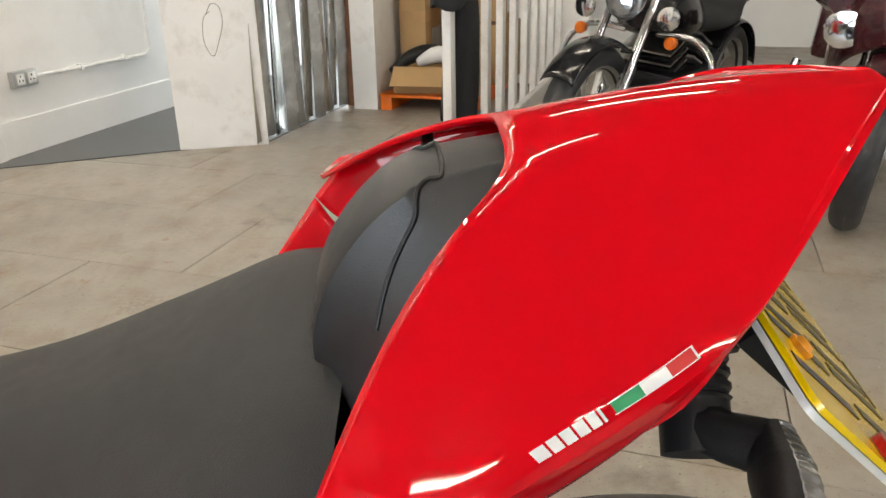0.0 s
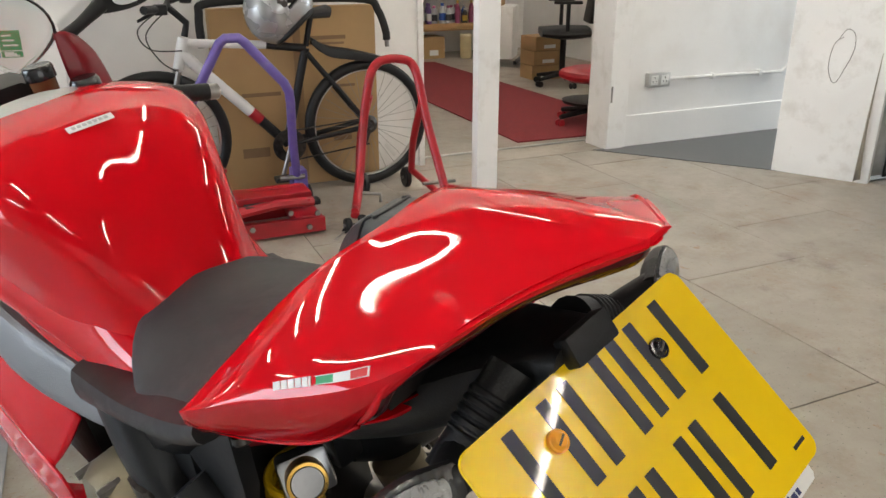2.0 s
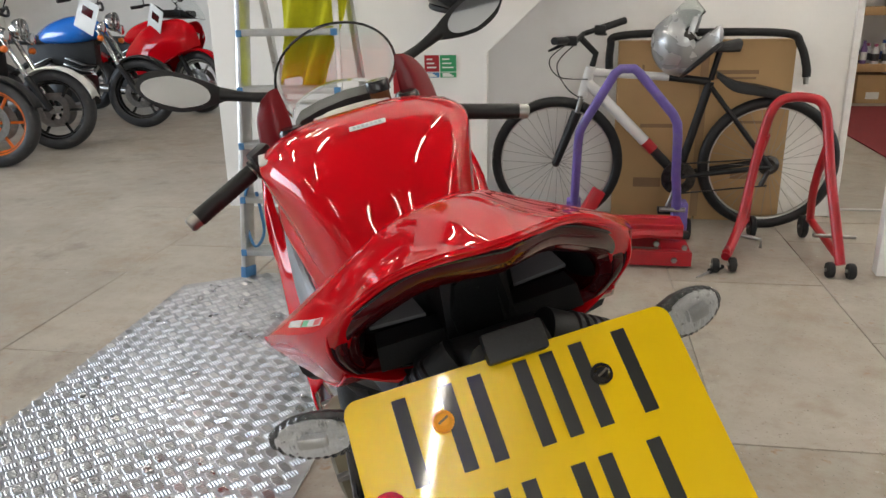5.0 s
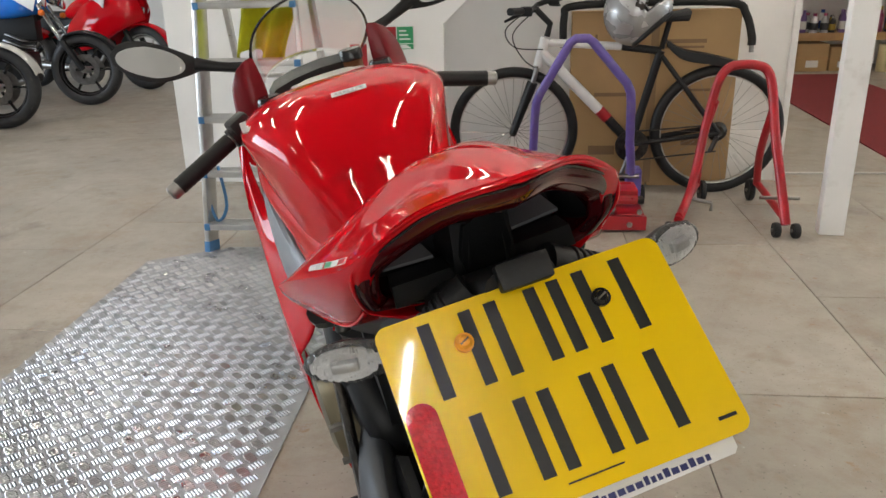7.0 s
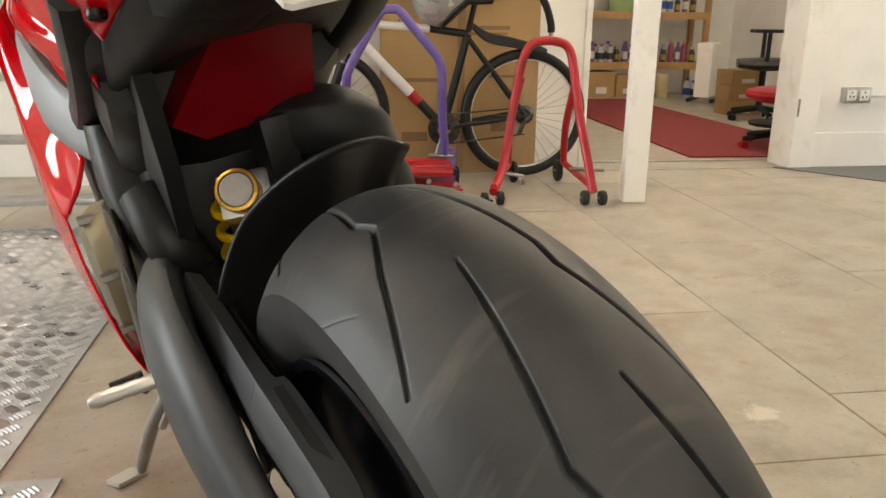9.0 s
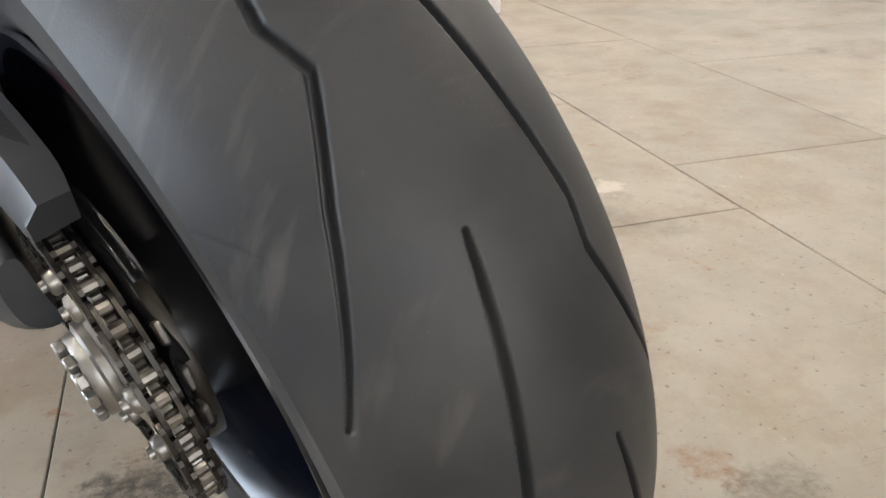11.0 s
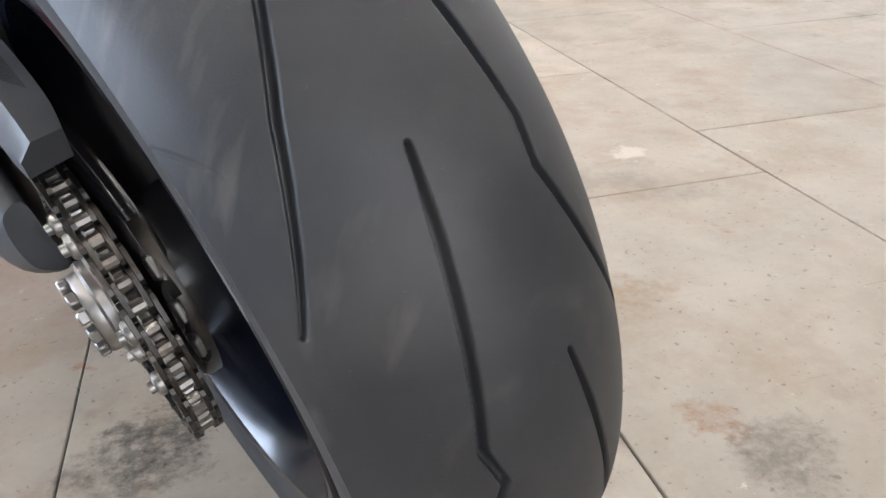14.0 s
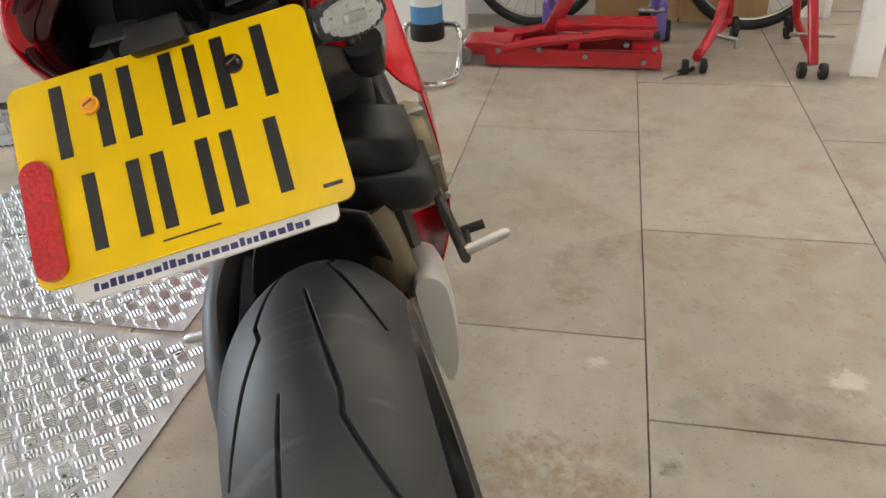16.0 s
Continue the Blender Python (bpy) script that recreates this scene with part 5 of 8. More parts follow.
# bars, grips, controls
for sx in (-1, 1):
    end = Vector((-0.355, 0.985, 0.866)) if sx < 0 else Vector((0.372, 1.10, 0.864))
    inn = Vector((-0.215, 1.03, 0.922)) if sx < 0 else Vector((0.215, 1.13, 0.905))
    d = (end - inn).normalized()
    bm = bmnew()
    tube(bm, [inn - d * 0.09, end], 0.011, 12)
    bar = part("handlebar", bm, STEEL, bike, "clip-on handlebar")
    bm = bmnew()
    n = 26
    tube(bm, [inn + (end - d * 0.022 - inn) * (k / n) for k in range(n + 1)], [0.0165 + 0.0008 * (k % 2) for k in range(n + 1)], 16)
    part("grip", bm, BLACK, bar, "ribbed black rubber grip")
    bm = bmnew()
    tube(bm, [end - d * 0.022, end - d * 0.004, end], [0.0155, 0.0155, 0.011], 16)
    part("bar_end", bm, STEEL, bar, "steel bar end weight")
    bm = bmnew()
    tube(bm, [inn - d * 0.05, inn - d * 0.004], 0.021, 14)
    box(bm, -0.022, 0.022, -0.03, 0.03, -0.026, 0.018, 0.008, aim(inn - d * 0.03, d))
    part("switch_housing", bm, BLACK, bar)
    bm = bmnew()
    tube(bm, [inn - d * 0.03 + Vector((0, 0.045, 0)), inn + d * 0.06 + Vector((0, 0.07, -0.005)), end + Vector((0, 0.05, -0.01))], [0.006, 0.005, 0.006], 8, smooth=4)
    part("lever", bm, BLACK, bar)
    bm = bmnew()
    lathe(bm, [(0, 0.016), (0.02, 0.016), (0.024, 0.01), (0.025, 0.0), (0.027, -0.01)], Matrix.Translation((sx * 0.118, 1.0 + 0.04 * (sx > 0), 0.972)), 24)
    part("fork_top", bm, GLOSSB, bike)
bm = bmnew()
lathe(bm, [(0, 0.022), (0.022, 0.022), (0.0235, 0.018), (0.0235, 0.004), (0.021, 0.003), (0.0195, -0.035), (0, -0.035)], Matrix.Translation((0.072, 1.09, 0.992)), 24)
resv = part("brake_reservoir", bm, material("brown_fluid_pot", (0.16, 0.07, 0.03), 0.25, vary=0.1), bike, "brown brake fluid reservoir")
bm = bmnew()
lathe(bm, [(0, 0.026), (0.022, 0.026), (0.0245, 0.022), (0.0245, 0.004), (0.0, 0.004)], Matrix.Translation((0.072, 1.09, 0.992)), 24)
part("pot_cap", bm, GLOSSB, resv)

# front wheel, fork
bm = bmnew()
lathe(bm, [(0.30 - u * u / 0.12, u) for u in np.linspace(-0.058, 0.058, 11)] + [(0.215, 0.05), (0.215, -0.05)], Matrix.Translation(F_AXLE) @ pose(0, 0, 0, 0, 90, 0), 64, True)
part("front_tyre", bm, RUBBER, bike)
bm = bmnew()
lathe(bm, [(0.215, -0.05), (0.19, -0.03), (0.19, 0.03), (0.215, 0.05)], Matrix.Translation(F_AXLE) @ pose(0, 0, 0, 0, 90, 0), 64)
part("front_rim", bm, GLOSSB, bike)
for sx in (-1, 1):
    bm = bmnew()
    tube(bm, [(sx * 0.1, 1.45, 0.30), (sx * 0.11, 1.20, 0.80), (sx * 0.118, 1.03, 0.96)], [0.03, 0.027, 0.024], 14)
    part("fork_leg", bm, GOLD, bike, "gold fork leg")

# footpegs and side stand
for sx in (-1, 1):
    hub, tip = Vector((sx * 0.195, 0.385, 0.432)), Vector((sx * 0.272, 0.412, 0.424))
    bm = bmnew()
    n = 8
    d = tip - hub
    tube(bm, [hub + d * (k / n) for k in range(n + 1)], [0.0085 + 0.001 * (k % 2) for k in range(n)] + [0.006], 10)
    peg = part("footpeg", bm, ALU, bike, "aluminium footpeg")
    bm = bmnew()
    loft(bm, [[(sx * 0.16, 0.60, 0.60), (sx * 0.175, 0.60, 0.60), (sx * 0.175, 0.56, 0.60), (sx * 0.16, 0.56, 0.60)], [(sx * 0.175, 0.50, 0.50), (sx * 0.19, 0.50, 0.50), (sx * 0.19, 0.46, 0.50), (sx * 0.175, 0.46, 0.50)], [(sx * 0.185, 0.41, 0.445), (sx * 0.20, 0.41, 0.445), (sx * 0.20, 0.37, 0.425), (sx * 0.185, 0.37, 0.425)]], 4, 3)
    part("peg_hanger", bm, DSTEEL, peg)
    bm = bmnew()
    tube(bm, [(sx * 0.20, 0.40, 0.43), (sx * 0.21, 0.50, 0.37), (sx * 0.215, 0.56, 0.36)], 0.006, 8)
    tube(bm, [(sx * 0.205, 0.565, 0.36), (sx * 0.25, 0.565, 0.36)], 0.009, 10)
    part("foot_lever", bm, BLACK, peg)
    bm = bmnew()
    hp = Matrix(((0, 0, sx, sx * 0.178), (1, 0, 0, 0.43), (0, 1, 0, 0.45), (0, 0, 0, 1)))
    prism(bm, [(0, 0), (0.07, 0.02), (0.08, 0.09), (0.03, 0.10), (0, 0.06)], hp, 0.004)
    part("heel_guard", bm, BLACK, peg)
bm = bmnew()
tube(bm, [(-0.15, 0.66, 0.30), (-0.22, 0.75, 0.18), (-0.262, 0.80, 0.085)], [0.013, 0.012, 0.010], 10)
stand = part("side_stand", bm, STEEL, bike, "steel side stand folded down")
bm = bmnew()
prism(bm, [(-0.03, -0.018), (0.028, -0.02), (0.034, 0.0), (0.02, 0.02), (-0.03, 0.018)], Matrix.Translation((-0.287, 0.818, 0.0675)) @ pose(0, 0, 0, 0, 13.2, 30), 0.008)
part("stand_foot", bm, ALU, stand)
bm = bmnew()
tube(bm, [(-0.15, 0.63, 0.31), (-0.205, 0.70, 0.20)], 0.007, 8)
part("stand_spring", bm, STEEL, stand)

# exhaust shield, silencer and black canister behind the shock
for z0, dx in ((0.668, 0.0), (0.602, 0.012)):
    bm = bmnew()
    secs = []
    for x, yb, zt, th in ((0.020, 0.385, 0.030, 0.055), (0.060, 0.352, 0.030, 0.064), (0.110, 0.345, 0.020, 0.066), (0.150, 0.360, -0.002, 0.058), (0.176, 0.400, -0.026, 0.036)):
        secs.append([(x + dx, yb, z0 + zt - 0.018), (x + dx, yb + 0.014, z0 + zt), (x + dx, yb + 0.09, z0 + zt + 0.012), (x + dx, yb + 0.11, z0 + zt - th * 0.5), (x + dx, yb + 0.09, z0 + zt - th), (x + dx, yb + 0.006, z0 + zt - th)])
    loft(bm, secs, 5, 3)
    part("exhaust_shield", bm, BLACK, bike, "matt black exhaust heat shield")
bm = bmnew()
box(bm, 0.0, 0.04, 0.37, 0.43, 0.60, 0.69, 0.008)
part("junction_box", bm, BLACK, bike)
bm = bmnew()
tube(bm, [(0.075, 0.36, 0.57), (0.085, 0.35, 0.48), (0.08, 0.40, 0.40)], [0.035, 0.033, 0.03], 14, smooth=4)
part("exhaust_pipe", bm, BRONZE, bike, "heat-stained brown exhaust pipe")
bm = bmnew()
loft(bm, [[(0.105, 0.30, 0.45), (0.148, 0.30, 0.44), (0.135, 0.30, 0.31), (0.105, 0.30, 0.27)], [(0.095, 0.45, 0.40), (0.155, 0.45, 0.39), (0.145, 0.45, 0.25), (0.09, 0.45, 0.22)], [(0.07, 0.60, 0.34), (0.15, 0.60, 0.33), (0.14, 0.60, 0.21), (0.07, 0.60, 0.19)]], 4, 5)
part("silencer", bm, material("pale_silencer", (0.72, 0.71, 0.69), 0.4, metal=0.3, vary=0.06, dirt=(0.4, 0.36, 0.3), dirt_amount=0.4), bike, "pale aluminium silencer")
# red panel whose darker paint stands in for the shade under the tail
bm = bmnew()
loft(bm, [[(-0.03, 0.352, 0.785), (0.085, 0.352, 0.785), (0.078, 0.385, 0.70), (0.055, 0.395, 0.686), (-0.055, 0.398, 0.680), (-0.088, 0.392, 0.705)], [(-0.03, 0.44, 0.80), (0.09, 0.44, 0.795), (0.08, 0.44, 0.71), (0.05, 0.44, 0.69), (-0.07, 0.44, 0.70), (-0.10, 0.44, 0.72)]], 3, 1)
part("rear_cylinder_panel", bm, INRED, bike, "red panel under the seat, darkened for the shade there")
bm = bmnew()
loft(bm, [[(-0.13, 0.42, 0.80), (0.13, 0.42, 0.80), (0.11, 0.42, 0.72), (-0.11, 0.42, 0.72)], [(-0.12, 0.56, 0.76), (0.12, 0.56, 0.76), (0.11, 0.56, 0.60), (-0.11, 0.56, 0.60)]], 3, 3)
part("seat_support", bm, BLACK, bike)
bm = bmnew()
prism(bm, [(0.35, 0.80), (0.47, 0.77), (0.52, 0.66), (0.44, 0.55), (0.38, 0.66)], Matrix(((0, 0, 1, -0.115), (1, 0, 0, 0), (0, 1, 0, 0), (0, 0, 0, 1))), 0.02)
part("rear_subframe_plate", bm, BLACK, bike)
bm = bmnew()
tube(bm, [(-0.13, 0.50, 0.62), (-0.12, 0.46, 0.56), (-0.10, 0.48, 0.50)], [0.03, 0.034, 0.028], 12, smooth=4)
part("hose", bm, BLACK, bike)

# number plate, carrier and lamps
PX, PY, PN = Vector((1, 0, 0)), Vector((0, 0.7200, 0.6940)), Vector((0, -0.6940, 0.7200))
PM = Matrix(((1, 0, 0, -0.0055), (0, PY.y, PN.y, -0.0666), (0, PY.z, PN.z, 0.8957), (0, 0, 0, 1))) @ pose(0, 0, 0, 0, 0, -1.2)


def rounded(w, h, r, n=5):
    out = []
    for cx, cy, a0 in ((w - r, h - r, 0), (-w + r, h - r, 90), (-w + r, -h + r, 180), (w - r, -h + r, 270)):
        for k in range(n + 1):
            a = math.radians(a0 + 90 * k / n)
            out.append((cx + r * math.cos(a), cy + r * math.sin(a)))
    return out


bm = bmnew()
prism(bm, rounded(0.119, 0.082, 0.010), PM, 0.0035)
plate = part("number_plate", bm, YELLOW, bike, "yellow acrylic number plate with dark bars")
bm = bmnew()
prism(bm, [(-0.098, -0.0845), (-0.0955, -0.094), (-0.092, -0.0965), (0.0985, -0.0935), (0.102, -0.090), (0.103, -0.075), (-0.098, -0.075)], PM @ pose(0, 0, -0.005), 0.004)
prism(bm, rounded(0.1165, 0.080, 0.009), PM @ pose(0, 0, -0.0052), 0.004)
backing = part("plate_backing", bm, WSTK, plate, "white backing plate with dark print bars")


def plate_bar(x0, x1, y0, y1, mat=PBLACK, parent=None, z=0.0035, t=0.0006, name="plate_bar"):
    bm = bmnew()
    prism(bm, [(x0, y0), (x1, y0), (x1, y1), (x0, y1)], PM @ pose(0, 0, z), t)
    part(name, bm, mat, parent or plate, "", False)


for x0, wd in ((-0.086, 0.043), (-0.032, 0.043), (0.0205, 0.010), (0.042, 0.042)):
    for xs in ((x0, x0 + wd - 0.010) if wd > 0.02 else (x0,)):
        plate_bar(xs, xs + 0.010, 0.0135, 0.0735)
for x0 in (-0.0735, -0.0205, 0.0325):
    for xs in (x0, x0 + 0.034):
        plate_bar(xs, xs + 0.010, -0.0635, -0.0035)
plate_bar(-0.0244, 0.0191, -0.0722, -0.0710)
plate_bar(0.0970, 0.1115, -0.0695, -0.0668)
NAVY = material("navy_print", (0.02, 0.025, 0.12), 0.4, vary=0.05)
x = -0.082
rng = random.Random(3)
while x < 0.081:
    w = rng.choice((0.0035, 0.0045, 0.0055))
    plate_bar(x, x + w, -0.0915, -0.0915 + rng.choice((0.0045, 0.0045, 0.0062)), NAVY, backing, -0.001, 0.0004, "print_bar")
    x += w + 0.0016
for cx, cy, mt in ((-0.0562, 0.0494, material("orange_screw_cap", (0.85, 0.36, 0.02), 0.35, vary=0.05)), (0.0563, 0.0470, GLOSSB)):
    bm = bmnew()
    lathe(bm, [(0, 0.0065), (0.004, 0.0062), (0.006, 0.0035), (0.0075, 0.0034), (0.0075, 0.0)], PM @ pose(cx, cy, 0.0034), 20)
    sc = part("plate_screw", bm, mt, plate, "plastic plate screw cap")
    bm = bmnew()
    box(bm, -0.004, 0.004, -0.0007, 0.0007, 0.0062, 0.0068, 0, PM @ pose(cx, cy, 0.0034, 0, 0, 25))
    part("slot", bm, JOINT, sc)
bm = bmnew()
prism(bm, rounded(0.0118, 0.047, 0.0112), PM @ pose(-0.1057, -0.0302, 0.0037), 0.005)
part("reflector", bm, REFLEX, plate, "red oblong reflector")
bm = bmnew()
box(bm, -0.022, 0.022, -0.009, 0.013, 0.0, 0.015, 0.003, PM @ pose(0.0065, 0.085, 0.004, 12, 0, 0))
part("plate_lamp", bm, BLACK, plate, "black number plate lamp housing")
bm = bmnew()
box(bm, -0.05, 0.05, -0.07, 0.07, -0.02, -0.006, 0.004, PM)
tube(bm, [(0, -0.03, 0.893), (0, 0.04, 0.893), (0, 0.14, 0.86)], [0.014, 0.022, 0.028], 10)
carrier = part("plate_carrier", bm, BLACK, bike, "black plastic number plate carrier")
for sx in (-1, 1):
    bm = bmnew()
    n = 54
    a, b = Vector((sx * 0.032, 0.022, 0.945)), Vector((sx * 0.10, 0.03, 0.900))
    tube(bm, [a.lerp(b, k / n) for k in range(n + 1)], [0.0185 + (0.0016 if k % 5 < 3 and 14 < k < 36 else 0) for k in range(n + 1)], 16)
    part("bellows", bm, BLACK, carrier, "black ribbed rubber bellows")
    # indicator
    inn, tip = Vector((sx * 0.121, 0.006, 0.927)), Vector((0.176, 0.029, 0.921)) if sx > 0 else Vector((-0.181, 0.020, 0.932))
    d = (tip - inn).normalized()
    bm = bmnew()
    tube(bm, [(sx * 0.085, 0.03, 0.91), (sx * 0.105, 0.02, 0.918), inn], [0.014, 0.013, 0.014], 12)
    ind = part("indicator", bm, BLACK, bike, "rear indicator with clear ribbed lens")
    L = 0.062
    bk = d.cross(Vector((0, 0, 1))).normalized() * (1 if sx > 0 else -1)
    up = Vector((0, 0, 1))
    for nm, mt, f0, f1 in (("indicator_lens", CLEAR, 0, math.pi), ("indicator_shell", BLACK, math.pi, 2 * math.pi)):
        secs = []
        for s in np.linspace(-0.12, 1.0, 61):
            h = 0.0175 * max(0.0, 1 - (max(0, (s - 0.35) / 0.65)) ** 2.2) ** 0.6 * (0.75 + 0.25 * min(1, (s + 0.12) / 0.4)) + 0.0006
            rb = 0.0006 * (math.cos(s * 66) if nm.endswith("lens") else 0)
            c = inn + d * (L * s)
            secs.append([c + up * ((h + rb) * math.cos(t)) + bk * ((h * 0.8 + rb) * math.sin(t)) for t in np.linspace(f0, f1, 11)])
        bm = bmnew()
        ring_faces(bm, secs, True)
        part(nm, bm, mt, ind, "clear ribbed lens" if mt is CLEAR else "")
    bm = bmnew()
    refl = []
    for t in np.linspace(0, 2 * math.pi, 25)[:-1]:
        refl.append(inn + d * (L * (0.44 + 0.44 * math.cos(t))) + up * (0.0125 * math.sin(t)) + bk * 0.0012)
    ring_faces(bm, [refl, [p + bk * 0.0008 for p in refl]])
    part("indicator_reflector", bm, BRIGHT, ind, "bright reflector behind the lens")
    bm = bmnew()
    box(bm, -0.004, 0.004, -0.004, 0.004, -0.010, 0.010, 0.002, aim(inn + d * 0.028 + bk * 0.006, d))
    part("indicator_bulb", bm, ALU, ind)

# ---- tread plates on the floor ----
def tread_plate(m, w, l, cut=None):
    """Five-bar tread sheet: bars in alternating directions, five to a group."""
    e = thing("tread_plate", m, "bright aluminium five-bar tread plate lying on the floor", "tread plate", "tread plates")
    bm = bmnew()
    poly = [(0, 0), (w, 0), (w, l), (0.32, l), (0, l - 0.18)] if cut else [(0, 0), (w, 0), (w, l), (0, l)]
    prism(bm, poly, Matrix(), 0.003)
    part("sheet", bm, ALUS, e, smooth=False)
    g = 0.0585
    verts, faces = [], []
    for i in range(2 * int(w / g) + 1):
        for j in range(2 * int(l / g) + 1):
            if (i + j) % 2:
                continue
            cx, cy = (i + 0.7) * g / 2, (j + 0.7) * g / 2
            if cx > w - 0.015 or cy > l - 0.015 or (cut and cx < 0.32 and cy > l - 0.18 + cx * 0.5625 - 0.02):
                continue
            a = math.radians(-45 if i % 2 else 45)
            ca, sa = math.cos(a), math.sin(a)
            for k in range(5):
                o = (k - 2) * 0.0083
                L = 0.0140 - 0.0012 * abs(k - 2)
                base = len(verts)
                for px, py, pz in ((-L, -0.0036, 0), (L, -0.0036, 0), (L, 0.0036, 0), (-L, 0.0036, 0), (-L * 0.75, -0.0012, 0.0022), (L * 0.75, -0.0012, 0.0022), (L * 0.75, 0.0012, 0.0022), (-L * 0.75, 0.0012, 0.0022)):
                    X, Yy = px, py + o
                    verts.append((cx + X * ca - Yy * sa, cy + X * sa + Yy * ca, 0.003 + pz))
                for q in ((0, 1, 5, 4), (2, 3, 7, 6), (1, 2, 6, 5), (3, 0, 4, 7), (4, 5, 6, 7)):
                    faces.append([base + v for v in q])
    me = bpy.data.meshes.new("tread_pattern")
    me.from_pydata(verts, [], faces)
    me.materials.append(ALUP)
    ob = new("tread_pattern", me)
    ob.parent = e
    ob["kind"] = "stuff"
    return e


ALUS = material("tread_sheet_aluminium", (0.36, 0.37, 0.395), 0.46, metal=0.9, vary=0.14, scale=10, bump=0.1, bump_scale=200, dirt=(0.24, 0.23, 0.22), dirt_scale=6, dirt_amount=0.45)
ALUP = material("tread_aluminium", (0.40, 0.41, 0.43), 0.30, metal=0.95, vary=0.12, scale=10, bump=0.1, bump_scale=200, dirt=(0.24, 0.23, 0.22), dirt_scale=6, dirt_amount=0.45)
tread_plate(pose(-2.035, -0.655, 0.001, 0, 0, 0.8), 0.965, 1.80, True)
tread_plate(pose(-2.10, -2.10, 0.001, 0, 0, 0), 1.145, 1.437)

# ---- against the stair wall ----
def big_box():
    e = thing("cardboard_box", pose(0.22, 2.235, 0), "tall flat brown cardboard box leaning against the wall", "cardboard box")
    for x0, x1 in ((-0.425, -0.004), (0.004, 0.425)):
        bm = bmnew()
        box(bm, x0, x1, -0.035, 0.06, 0.0, 0.925, 0.006)
        part("box_half", bm, CARD, e)
    bm = bmnew()
    box(bm, -0.02, 0.02, -0.0365, -0.0345, 0.02, 0.92, 0)
    part("tape", bm, material("brown_tape", (0.28, 0.17, 0.08), 0.35, vary=0.1), e)
    ink = material("faded_box_print", (0.22, 0.13, 0.065), 0.7, vary=0.1)
    for x, z, w, h in ((-0.33, 0.78, 0.012, 0.06), (-0.30, 0.78, 0.012, 0.06), (0.15, 0.77, 0.22, 0.02), (0.12, 0.74, 0.26, 0.012), (-0.2, 0.5, 0.2, 0.02), (0.2, 0.52, 0.2, 0.014), (-0.25, 0.2, 0.14, 0.05), (0.22, 0.25, 0.1, 0.05)):
        bm = bmnew()
        box(bm, x - w / 2, x + w / 2, -0.0362, -0.0348, z - h / 2, z + h / 2)
        part("print_bar", bm, ink, e, "", False)


big_box()
bm = bmnew()
tube(bm, [(-0.25, 2.17, 0.75), (-0.25, 2.17, 0.90), (-0.2, 2.17, 0.955), (0.2, 2.18, 0.965), (0.58, 2.17, 0.955), (0.65, 2.16, 0.90), (0.685, 2.15, 0.80), (0.69, 2.15, 0.75)], 0.02, 10, smooth=6)
lock = tagged(part("chain_lock", bm, material("black_fabric_sleeve", (0.012, 0.012, 0.012), 0.85, vary=0.3, scale=80, bump=0.8, bump_scale=150)), "black sleeved chain lock draped over the cardboard box", "chain lock")
bm = bmnew()
tube(bm, [(0.69, 2.15, 0.75), (0.692, 2.15, 0.715)], 0.012, 10)
part("lock_link", bm, STEEL, lock)


